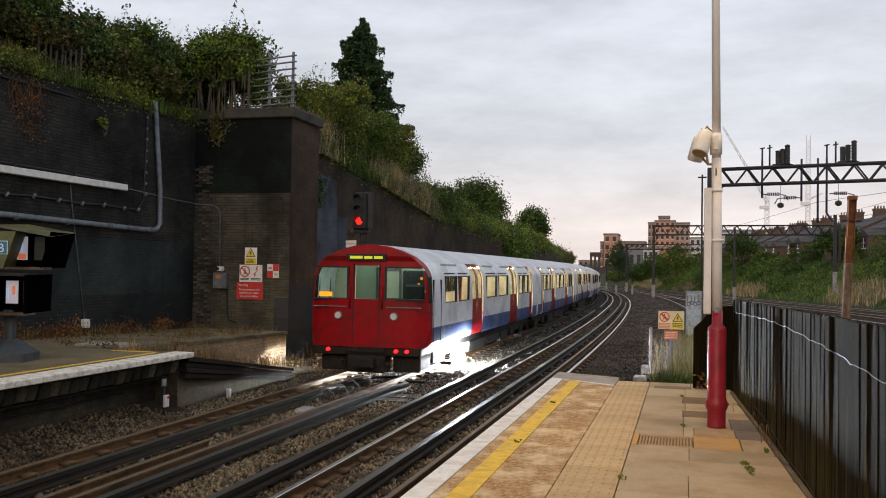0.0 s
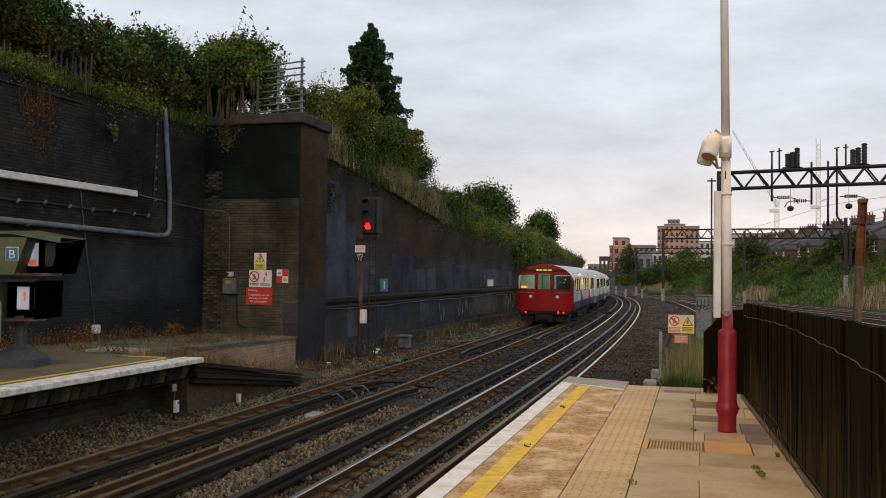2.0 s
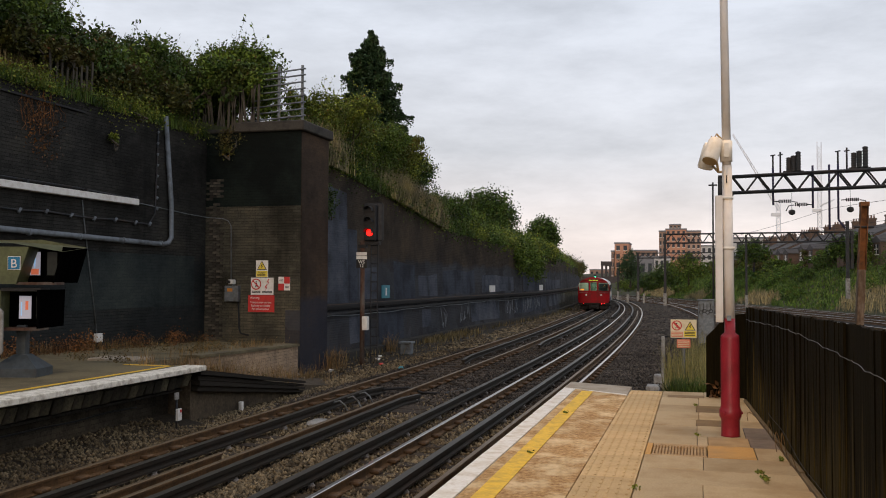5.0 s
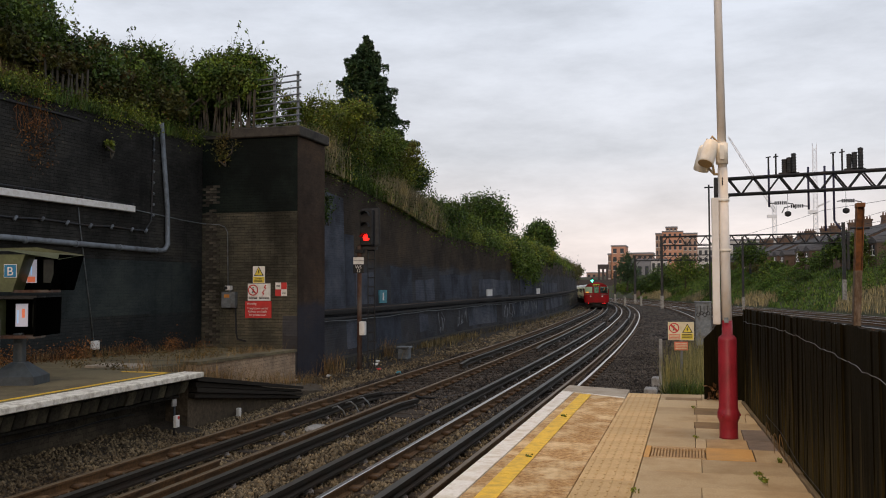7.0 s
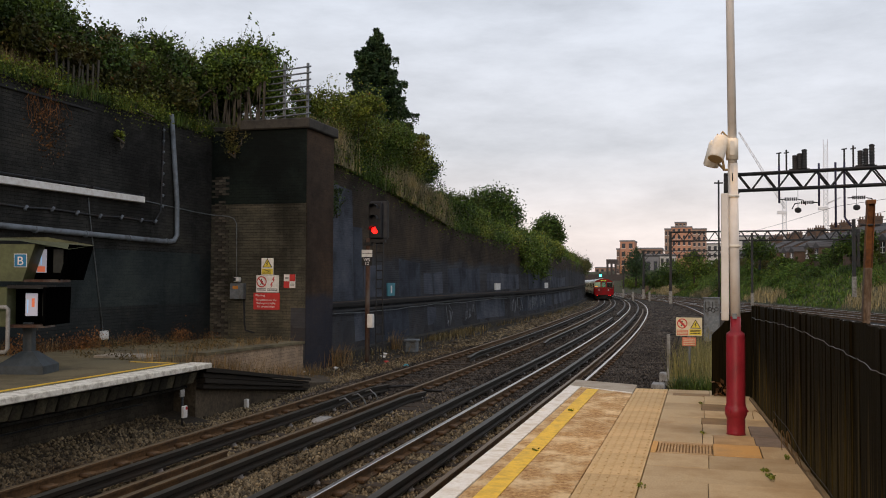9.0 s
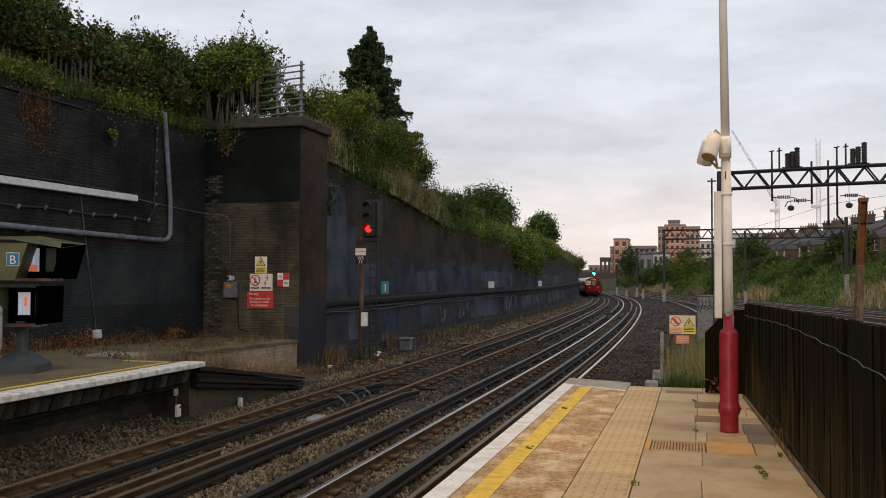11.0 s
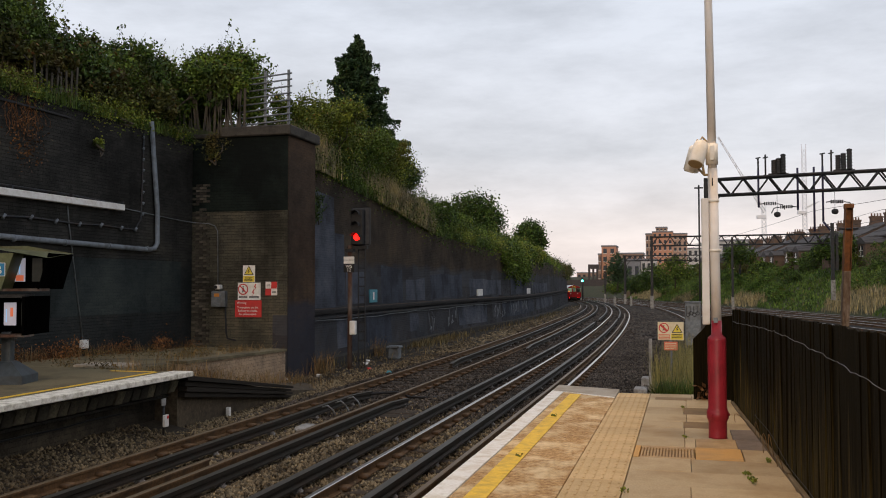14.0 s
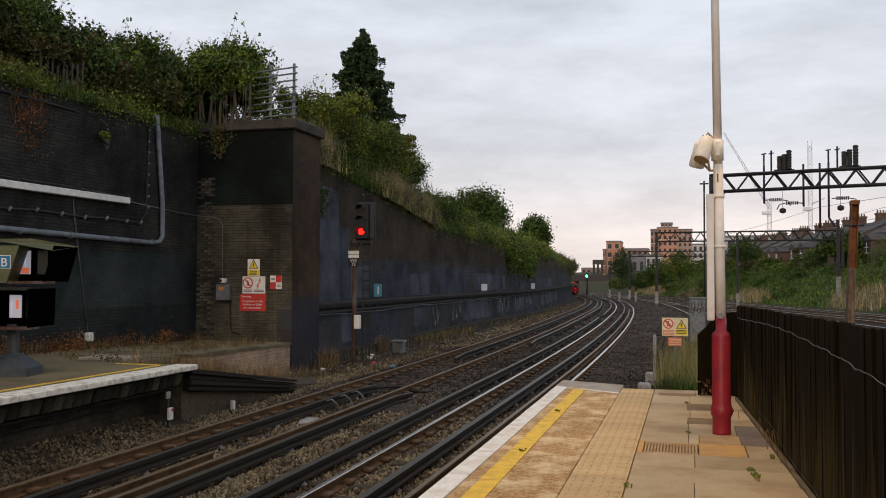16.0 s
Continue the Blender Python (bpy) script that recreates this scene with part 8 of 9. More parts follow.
M["rust_flaking"] = mat("flaking_post", (0.060, 0.034, 0.018), (0.13, 0.082, 0.048), (0.20, 0.15, 0.11), 0.9, fine=16, coarse=7, stretch=(2, 2, 0.6))


# ---- overhead line ----
def gantry(name, xl, xr, y, zb, zt, bays, label, skew=0.0, feet=(BED, BED), leg=0.28):
    """A lattice portal over the main lines."""
    g = thing(name, label, "gantry", "overhead line gantries")
    at = lambda x: y + skew * (x - xl)
    for d in (-0.3, 0.3):
        for z in (zb, zt):
            bm = bmesh.new()
            tube(bm, (xl, at(xl) + d, z), (xr, at(xr) + d, z), 0.085, seg=6)
            part("chord", bm, M["gantry_steel"], g)
        w = (xr - xl) / bays
        for i in range(bays):
            bm = bmesh.new()
            x = xl + i * w
            tube(bm, (x, at(x) + d, zb), (x + w / 2, at(x) + d, zt), 0.055, seg=5)
            tube(bm, (x + w / 2, at(x) + d, zt), (x + w, at(x) + d, zb), 0.055, seg=5)
            part("brace", bm, M["gantry_steel"], g)
    for x, f in ((xl, feet[0]), (xr, feet[1])):
        f += grade(y) if f == BED else 0.0
        bm = bmesh.new()
        box(bm, x - leg / 2, x + leg / 2, at(x) - 0.35, at(x) - 0.25, f, zt + 0.1)
        box(bm, x - leg / 2, x + leg / 2, at(x) + 0.25, at(x) + 0.35, f, zt + 0.1)
        for k in range(6):
            z = f + 0.6 + k * (zb - f) / 6.5
            box(bm, x - 0.05, x + 0.05, at(x) - 0.3, at(x) + 0.3, z, z + 0.1)
        tube(bm, (x + 0.05, at(x), zb - 0.9), (x + (0.8 if x == xl else -0.8), at(x), zb), 0.05, seg=6)
        part("leg", bm, M["gantry_steel"], g)
    return g, at


def insulator_stack(name, x, y, z, h, r, parent, n=7):
    bm = bmesh.new()
    prof = [(0.03, 0)]
    for i in range(n):
        prof += [(r * 0.78, h * (i + 0.1) / n), (r, h * (i + 0.45) / n), (r * 0.78, h * (i + 0.8) / n)]
    prof.append((0.04, h))
    lathe(bm, prof, (x, y, z), 10)
    return part(name, bm, M["gantry_steel"], parent, "dark ribbed insulator")


def overhead():
    g, at = gantry("overhead_gantry", 1.42, 19.77, 57.4, 6.82, 7.78, 13, "dark lattice steel gantry with insulators over the main lines", -0.27)
    rnd = random.Random(2)
    # switchgear on top
    for x, h in ((5.2, 0.95), (5.45, 1.05), (5.7, 1.3), (8.55, 1.0), (8.82, 1.1), (9.12, 1.35)):
        insulator_stack("insulator", x, at(x), 7.9, h * 0.9, 0.165, g)
    for x in (4.35, 4.75, 7.75, 8.2):
        bm = bmesh.new()
        tube(bm, (x, at(x), 7.8), (x, at(x), 8.95 if x in (4.35, 7.75) else 9.1), 0.05, seg=6)
        tube(bm, (x - 0.14, at(x), 8.9), (x + 0.14, at(x), 8.95), 0.04, seg=6)
        part("spike", bm, M["gantry_steel"], g)
    for x0, x1 in ((4.9, 6.0), (8.3, 9.4)):
        bm = bmesh.new()
        box(bm, x0, x1, at(x0) - 0.2, at(x0) + 0.2, 7.84, 7.95)
        part("platform", bm, M["gantry_steel"], g)
    # drop tubes with registration arms
    for x, zlow in ((4.35, 6.0), (6.45, 5.75), (7.3, 4.5), (7.75, 5.05), (11.2, 5.6), (14.0, 5.6)):
        bm = bmesh.new()
        tube(bm, (x, at(x), 8.2), (x, at(x), zlow), 0.06, seg=8)
        if zlow < 5.1 and x > 7.5:
            tube(bm, (x, at(x), zlow), (x + 0.35, at(x), zlow - 0.5), 0.06, seg=8)
        part("drop_tube", bm, M["drop_paint"], g, "purplish painted drop tube")
    for x, z, d in ((4.4, 6.2, 1), (6.4, 5.95, -1), (7.9, 6.15, 1), (11.3, 6.2, 1)):
        bm = bmesh.new()
        chain(bm, [(x, at(x), z), (x + d * 0.25, at(x), z + 0.02)], 0.03, 6)
        for k in range(7):
            tube(bm, (x + d * (0.25 + 0.1 * k), at(x), z + 0.02), (x + d * (0.31 + 0.1 * k), at(x), z + 0.02), 0.10, seg=8)
        chain(bm, [(x + d * 0.95, at(x), z), (x + d * 1.25, at(x), z - 0.05), (x + d * 1.4, at(x), z - 0.35)], 0.03, 6)
        part("registration_arm", bm, M["gantry_steel"], g)
    for x, z in ((5.35, 5.55), (8.35, 5.6)):
        bm = bmesh.new()
        lathe(bm, [(0.05, -0.16), (0.17, -0.1), (0.19, 0), (0.17, 0.1), (0.05, 0.16)], (x, at(x), z), 12)
        tube(bm, (x, at(x), z + 0.16), (x, at(x), 6.8), 0.012, seg=5)
        part("weight", bm, M["gantry_steel"], g)
    bm = bmesh.new()
    tube(bm, (0.95, 55.5, BED), (0.95, 55.5, 7.3), 0.05, seg=8)
    box(bm, 0.7, 1.2, 55.45, 55.55, 7.1, 7.18)
    t = thing("signal_mast", "thin dark steel mast beside the gantry", "mast")
    part("mast", bm, M["gantry_steel"], t)
    gantry("overhead_gantry", -3.55, 16.5, 111.0, 6.0, 7.05, 14, "distant dark lattice gantry over the main lines", -0.1, (BED, 3.0), 0.28)
    gantry("overhead_gantry", -9.0, 8.5, 150.0, 5.2, 6.0, 10, "far lattice gantry over the main lines", -0.1, (BED, 3.0), 0.3)
    for x, y, top, w in ((11.2, 76, 6.2, 0.24), (4.6, 92, 6.0, 0.2), (-3.55, 110.4, 1.2, 0.3), (-9.0, 149.5, 1.2, 0.3), (-12.2, 150, 3.6, 0.22), (-18.6, 176.6, 2.0, 0.25)):
        t = thing("line_mast", "dark steel mast with a pale foot beside the main lines", "mast", "line-side masts")
        foot = BED + grade(y) if x < 10 else 0.3
        bm = bmesh.new()
        box(bm, x - w / 2, x + w / 2, y - w / 2, y + w / 2, foot, top)
        part("mast", bm, M["gantry_steel"], t)
        bm = bmesh.new()
        box(bm, x - w * 0.62, x + w * 0.62, y - w * 0.62, y + w * 0.62, foot - 0.05, foot + 1.5 if y < 160 else foot + 0.4)
        part("pale_foot", bm, M["concrete"], t, "pale concrete foot")
    t = thing("distant_signal", "distant railway signal showing green", "signal")
    bm = bmesh.new()
    box(bm, -18.85, -18.45, 176.2, 176.4, 1.7, 2.7)
    part("lamp_case", bm, M["black"], t)
    bm = bmesh.new()
    tube(bm, (-18.65, 176.15, 2.1), (-18.65, 176.19, 2.1), 0.2, seg=14)
    part("lens", bm, M["signal_green"], t, "lit green lens")
    bm = bmesh.new()
    tube(bm, (-18.65, 176.3, BED - 0.82), (-18.65, 176.3, 1.75), 0.08, seg=8)
    part("post", bm, M["black"], t)
    # contact and catenary wires
    for k, x in enumerate((4.1, 7.9, 11.7)):
        w = thing("overhead_wire", "thin dark overhead contact and catenary wire", "wire", "overhead wires")
        ys = [30 + 4 * i for i in range(46)]
        bm = bmesh.new()
        chain(bm, [(x - main_path(y), y, 4.6) for y in ys[::3]], 0.012, 4)
        part("contact_wire", bm, M["gantry_steel"], w)
        bm = bmesh.new()
        chain(bm, [(x - main_path(y), y, 5.35 + 0.5 * abs(((y - 57.4) / 53.6) % 1 * 2 - 1) ** 2) for y in ys], 0.012, 4)
        part("catenary_wire", bm, M["gantry_steel"], w)


M["gantry_steel"] = mat("weathered_gantry_steel", (0.018, 0.020, 0.022), (0.035, 0.038, 0.040), (0.045, 0.035, 0.03), 0.7, 0.1, fine=6, coarse=1.5)
M["drop_paint"] = mat("purple_grey_tube", (0.025, 0.022, 0.05), (0.04, 0.036, 0.075), None, 0.6, fine=6)


# ---- far buildings ----
def block(name, label, x0, x1, y0, depth, z0, z1, wallm, storeys, cols, group="far buildings", parapet=True, win=0.5, floor0=0.6):
    """A far block of flats with its windows set into the front."""
    h = thing(name, label, "building", group)
    bm = bmesh.new()
    box(bm, x0, x1, y0, y0 + depth, z0 - 3, z1)
    part("wall", bm, wallm, h)
    bm = bmesh.new()
    box(bm, x0 - 0.15, x1 + 0.15, y0 - 0.15, y0 + depth + 0.15, z1, z1 + 0.45)
    part("roof", bm, M["roof_grey"], h)
    sw, sh = (x1 - x0) / cols, (z1 - z0 - floor0) / storeys
    for i in range(storeys):
        for j in range(cols):
            cx, cz = x0 + (j + 0.5) * sw, z0 + floor0 + (i + 0.5) * sh
            bm = bmesh.new()
            box(bm, cx - sw * win / 2, cx + sw * win / 2, y0 - 0.06, y0 + 0.1, cz - sh * 0.27, cz + sh * 0.27)
            w = part("window", bm, M["far_pane"], h)
            bm = bmesh.new()
            box(bm, cx - sw * win / 2 - 0.1, cx + sw * win / 2 + 0.1, y0 - 0.14, y0 + 0.02, cz - sh * 0.27 - 0.14, cz - sh * 0.27)
            part("sill", bm, M["sign_white"], w)
    return h


def terrace(x0, y0, z0, w, d, eaves, ridge, seed, turn):
    """One terraced house, back towards the line, with a chimney."""
    rnd = random.Random(seed)
    h = thing("terraced_house", "dark brick terraced house with slate roof and chimney", "house", "terraced houses")
    mtx = pose(x0, y0, 0, 0, 0, turn)

    def put(name, bm, material, parent=h, label=""):
        bmesh.ops.transform(bm, matrix=mtx, verts=bm.verts)
        return part(name, bm, material, parent, label)

    bm = bmesh.new()
    prism(bm, [(0, z0 - 1), (d, z0 - 1), (d, eaves), (d / 2, ridge - 0.1), (0, eaves)], 0, w, "x")
    put("wall", bm, M["house_brick"])
    bm = bmesh.new()
    prism(bm, [(-0.3, eaves - 0.12), (d / 2, ridge), (d + 0.3, eaves - 0.12), (d + 0.3, eaves + 0.02), (d / 2, ridge + 0.16), (-0.3, eaves + 0.02)], -0.02, w + 0.02, "x")
    roof = put("roof", bm, M["slate"])
    bm = bmesh.new()
    box(bm, w - 0.35, w + 0.35, d / 2 - 0.9, d / 2 + 0.5, ridge - 0.8, ridge + 1.1, 0.03)
    box(bm, w - 0.42, w + 0.42, d / 2 - 0.97, d / 2 + 0.57, ridge + 0.9, ridge + 1.12)
    ch = put("chimney", bm, M["house_brick"], roof)
    for k in range(4):
        bm = bmesh.new()
        tube(bm, (w, d / 2 - 0.75 + k * 0.36, ridge + 1.1), (w, d / 2 - 0.75 + k * 0.36, ridge + 1.5), 0.12, 0.1, 8)
        put("chimney_pot", bm, M["rust_old"], roof)
    # back extension and windows
    bm = bmesh.new()
    box(bm, w * 0.05, w * 0.5, -2.6, 0.02, z0 - 1, eaves - 1.0)
    put("back_extension", bm, M["render_white" if rnd.random() < 0.2 else "house_brick"])
    bm = bmesh.new()
    prism(bm, [(w * 0.02, eaves - 1.0), (w * 0.53, eaves - 1.0), (w * 0.53, eaves - 0.85), (w * 0.28, eaves - 0.2), (w * 0.02, eaves - 0.85)], -2.7, 0.0)
    put("extension_roof", bm, M["slate"])
    for a, b, z, yy in ((w * 0.62, w * 0.86, eaves - 1.5, -0.05), (w * 0.18, w * 0.38, eaves - 2.3, -2.65), (w * 0.62, w * 0.86, eaves - 3.6, -0.05)):
        bm = bmesh.new()
        box(bm, a, b, yy, yy + 0.12, z, z + 1.1)
        wi = put("window", bm, M["far_pane"])
        bm = bmesh.new()
        box(bm, a - 0.1, b + 0.1, yy - 0.04, yy + 0.06, z - 0.12, z - 0.002)
        box(bm, (a + b) / 2 - 0.04, (a + b) / 2 + 0.04, yy - 0.03, yy + 0.0, z, z + 1.1)
        box(bm, a, b, yy - 0.03, yy + 0.0, z + 0.52, z + 0.6)
        put("frame", bm, M["sign_white"], wi)


def town():
    # orange brick blocks in the low sun, its glow and haze also in their colour
    block("apartment_block", "tall orange brick apartment block with pale stair strip", -10.6, -3.4, 339, 14, 8, 20.0, M["brick_orange"], 5, 4)
    block("apartment_block", "orange-brown end wing of the apartment block", -3.38, 1.6, 340, 12, 8, 19.3, M["brick_mixed"], 5, 3)
    block("apartment_block", "narrow brown brick tower wing of the apartment block", -12.9, -10.62, 338.4, 12, 8, 19.3, M["brick_brown"], 4, 2)
    block("apartment_block", "brown brick rooftop storey of the apartment block", -9.4, -5.4, 342, 8, 20.0, 21.8, M["brick_brown"], 1, 3)
    block("apartment_block", "pale upper flats beside the brick block", 1.62, 9.5, 341, 12, 8, 14.0, M["render_white"], 2, 4)
    block("apartment_block", "stepped orange brick building beyond the bridge", -25.8, -21.2, 304, 12, 2, 13.7, M["brick_orange"], 4, 2)
    block("apartment_block", "lower brick building beyond the bridge", -26.7, -25.84, 302, 12, 2, 11.0, M["brick_brown"], 3, 2)
    block("apartment_block", "long brown brick building with flat roof", -21.16, -12.5, 306, 12, 2, 11.3, M["brick_brown"], 3, 5)
    block("warehouse", "grey clad warehouse beside the line", -19.6, -13.0, 296, 8, 0, 9.0, M["roof_grey"], 1, 3)
    block("warehouse", "white clad commercial building", -12.9, -8.0, 298, 8, 0, 9.0, M["render_white"], 2, 3)
    block("warehouse", "long low white industrial building behind the houses", 8, 34, 215, 20, 4, 11.0, M["render_white"], 2, 9)
    block("apartment_block", "distant pale buildings on the skyline", -36, -28, 420, 12, 0, 8.5, M["render_white"], 3, 4)
    block("apartment_block", "distant brick buildings on the skyline", -48, -36.5, 430, 12, 0, 6.5, M["brick_brown"], 2, 5)
    # road bridge over the line
    b = thing("road_bridge", "dark steel girder road bridge crossing the railway", "bridge")
    bm = bmesh.new()
    box(bm, -60, 14, 231, 238, 1.0, 2.6)
    part("girder", bm, M["bridge_steel"], b)
    for x in (-43, -28, -13.5, 2):
        bm = bmesh.new()
        box(bm, x - 0.8, x + 0.8, 231.3, 237.7, BED - 1.5, 1.02)
        part("bridge_pier", bm, M["house_brick"], b)
    for k in range(12):
        bm = bmesh.new()
        box(bm, -34 + k * 3.2, -33.8 + k * 3.2, 230.9, 231.05, 1.0, 2.65)
        part("stiffener", bm, M["bridge_steel"], b)
    f = thing("bridge_frame", "rusty brown steel frame standing on the bridge", "frame")
    bm = bmesh.new()
    box(bm, -23.1, -20.5, 232, 234.5, 5.3, 6.4)
    part("beam", bm, M["bridge_steel"], f)
    for x in (-22.8, -21.8, -20.8):
        bm = bmesh.new()
        box(bm, x - 0.25, x + 0.25, 232, 232.5, 2.58, 5.32)
        part("leg", bm, M["bridge_steel"], f)
    # terraces along the top of the bank
    for i in range(16):
        y = 112 + i * 5.7
        terrace(15.2 - 0.187 * (y - 76) + 13.0 + 0.5 * (i % 2), y, 3.9, 5.4, 8.0, 6.9 + 0.15 * (i % 3) - 0.05 * i, 9.0 - 0.06 * i, i, -79.4)
    for i in range(8):
        y = 150 + i * 9
        terrace(15.2 - 0.187 * (y - 76) + 30, y, 3.9, 8.0, 8.0, 8.2, 10.4, 60 + i, -79.4)
    # tower cranes far off
    for x, y, top, jx, jz in ((36.5, 446, 38, -20, 36), (54.8, 451, 66, 6, 3)):
        c = thing("tower_crane", "pale lattice tower crane far beyond the houses", "crane", "tower cranes")
        bm = bmesh.new()
        for dx in (-0.9, 0.9):
            tube(bm, (x + dx, y, BED - 0.1), (x + dx, y, top), 0.18, seg=4)
        z = 8.0
        while z < top - 2:
            tube(bm, (x - 0.9, y, z), (x + 0.9, y, z + 2), 0.11, seg=4)
            tube(bm, (x + 0.9, y, z), (x - 0.9, y, z + 2), 0.11, seg=4)
            z += 2
        part("mast", bm, M["crane_white"], c)
        bm = bmesh.new()
        a, b2 = Vector((x, y, top - 4 if jz > 10 else 36)), Vector((x + jx, y, top - 4 + jz if jz > 10 else 36 + jz))
        for d in (Vector((0, 0, 0)), Vector((0.9, 0, 0.9))):
            tube(bm, a + d, b2 + d * 0.4, 0.17, seg=4)
        for k in range(14):
            p, q = a.lerp(b2, k / 14), a.lerp(b2, (k + 1) / 14)
            tube(bm, p, q + Vector((0.7, 0, 0.7)) * (1 - 0.04 * k), 0.1, seg=4)
        part("jib", bm, M["crane_white"], c)
        bm = bmesh.new()
        box(bm, x - 3.2, x + 1.0, y - 1, y + 1, (top - 6.4 if jz > 10 else 33.6), (top - 5 if jz > 10 else 35))
        part("counterweight", bm, M["crane_white"], c)
    # trackside stump and small fixtures by the branch line
    for x, y in ((-6.9, 128), (-8.6, 121)):
        t = thing("track_stump", "short pale post beside the branch line", "post", "short line-side posts")
        bm = bmesh.new()
        box(bm, x - 0.14, x + 0.14, y - 0.14, y + 0.14, BED - 0.05 + grade(y), BED + 1.3 + grade(y), 0.02)
        part("post", bm, M["concrete"], t)


# brick orange deepened for low-sun glow, then paled for distance haze
M["brick_orange"] = mat("orange_brick_facade", (0.47, 0.235, 0.15), (0.55, 0.29, 0.19), None, 0.85, fine=3, relief=0.1)
M["brick_brown"] = mat("brown_brick_facade", (0.26, 0.17, 0.125), (0.33, 0.22, 0.165), None, 0.85, fine=3, relief=0.1)
M["brick_mixed"] = mat("mixed_brick_facade", (0.36, 0.23, 0.17), (0.44, 0.30, 0.23), None, 0.85, fine=3, relief=0.1)
M["house_brick"] = mat("soot_brown_house_brick", (0.10, 0.065, 0.048), (0.16, 0.105, 0.075), (0.08, 0.06, 0.05), 0.9, fine=4, coarse=0.5)
M["slate"] = mat("grey_slate_roof", (0.055, 0.05, 0.05), (0.095, 0.086, 0.084), (0.07, 0.06, 0.05), 0.8, fine=5, coarse=0.8)
M["render_white"] = mat("pale_render", (0.50, 0.49, 0.48), (0.60, 0.59, 0.58), (0.42, 0.40, 0.38), 0.85, fine=3, coarse=0.6)
M["roof_grey"] = mat("grey_roof_sheet", (0.16, 0.16, 0.17), (0.23, 0.23, 0.24), None, 0.7, fine=3)
M["bridge_steel"] = mat("brown_bridge_steel", (0.05, 0.042, 0.04), (0.085, 0.07, 0.065), None, 0.8, fine=3)
M["crane_white"] = mat("pale_crane_steel", (0.74, 0.74, 0.76), (0.80, 0.80, 0.82), None, 0.6, fine=3, relief=0)
M["far_pane"] = mat("dark_far_glass", (0.03, 0.035, 0.045), (0.05, 0.055, 0.065), None, 0.15, fine=0.5, relief=0)


def ballast_stones():
    """Loose ballast between and beside the rails, nearest stretch in real stones."""
    rng = np.random.default_rng(12)
    n = 105000
    ys = 6.5 + rng.exponential(9.0, n)
    ys = np.where(ys > 40, rng.uniform(7, 26, n), ys)
    xs = rng.uniform(-9.14, -1.85, n)
    left = rng.random(n) < 0.12
    xs = np.where(left & (ys > 21), rng.uniform(-10.9, -8.0, n), xs)
    right = rng.random(n) < 0.2
    ys = np.where(right, rng.uniform(13.4, 44, n), ys)
    xs = np.where(right, rng.uniform(-2.6, 1.6, n), xs)
    k = np.maximum(0, ys - 23) ** 2 * 5.7e-4
    # a hump in the six-foot, thin cover over the sleepers
    z = np.where((xs > -5.5) & (xs < -4.75), BED + 0.02 + rng.uniform(0, 0.05, n), BED - 0.03 + rng.uniform(0, 0.045, n))
    z += np.where(ys < 14.1, np.interp(-xs, (8.25, 8.7, 9.2), (0, 0.06, 0.17)), 0)
    keep = (xs > -8.72) | (ys < 14.05) | (ys > 21)
    xs, ys, z, k, n = xs[keep], ys[keep], z[keep], k[keep], int(keep.sum())
    c = np.stack([xs - k, ys, z], 1)
    s = rng.uniform(0.019, 0.044, (n, 1))
    base = np.array([(1, 0, 0), (-1, 0, 0), (0, 1, 0), (0, -1, 0), (0, 0, 1), (0, 0, -1)], float)
    v = c[:, None, :] + (base[None] * rng.uniform(0.6, 1.15, (n, 6, 1)) + rng.normal(size=(n, 6, 3)) * 0.16) * s[:, None, :]
    tri = np.array([(0, 2, 4), (2, 1, 4), (1, 3, 4), (3, 0, 4), (2, 0, 5), (1, 2, 5), (3, 1, 5), (0, 3, 5)])
    # past about y = 17 the stones are darker, save beside the wall
    dull = (ys > 17 + rng.normal(size=n) * 1.5) & (xs > -8.35)
    for name, m, pick, label in (("ballast_stones", "stone", ~dull, "loose grey-brown ballast stones between the rails"), ("oily_ballast_stones", "stone_dark", dull, "dark ballast stones between the rails")):
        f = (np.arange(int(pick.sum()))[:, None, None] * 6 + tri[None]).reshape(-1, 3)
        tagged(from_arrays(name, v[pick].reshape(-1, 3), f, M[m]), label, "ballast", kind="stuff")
    # coarser cover farther off and over the main lines
    n = 16000
    ys = 34 + rng.exponential(30, n)
    ys = np.where(ys > 130, rng.uniform(34, 90, n), ys)
    lo = -9.6 - np.maximum(0, ys - 23) ** 2 * 5.7e-4
    xs = lo + rng.random(n) * (2.6 - 0.187 * (ys - 76) - lo)
    c = np.stack([xs, ys, BED - 0.03 + np.array([grade(q) for q in ys])], 1)
    s = rng.uniform(0.04, 0.09, (n, 1))
    v = c[:, None, :] + (base[None] * rng.uniform(0.6, 1.15, (n, 6, 1)) + rng.normal(size=(n, 6, 3)) * 0.16) * s[:, None, :] * (1.6, 1.6, 0.8)
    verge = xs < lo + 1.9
    for name, m, pick, label in (("far_ballast_stones", "stone_dark", ~verge, "dark ballast stones farther along the tracks"), ("verge_stones", "stone", verge, "pale dusty stones between the wall and the track")):
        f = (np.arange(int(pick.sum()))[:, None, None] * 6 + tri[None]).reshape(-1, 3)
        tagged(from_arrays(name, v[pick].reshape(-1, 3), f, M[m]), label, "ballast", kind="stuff")


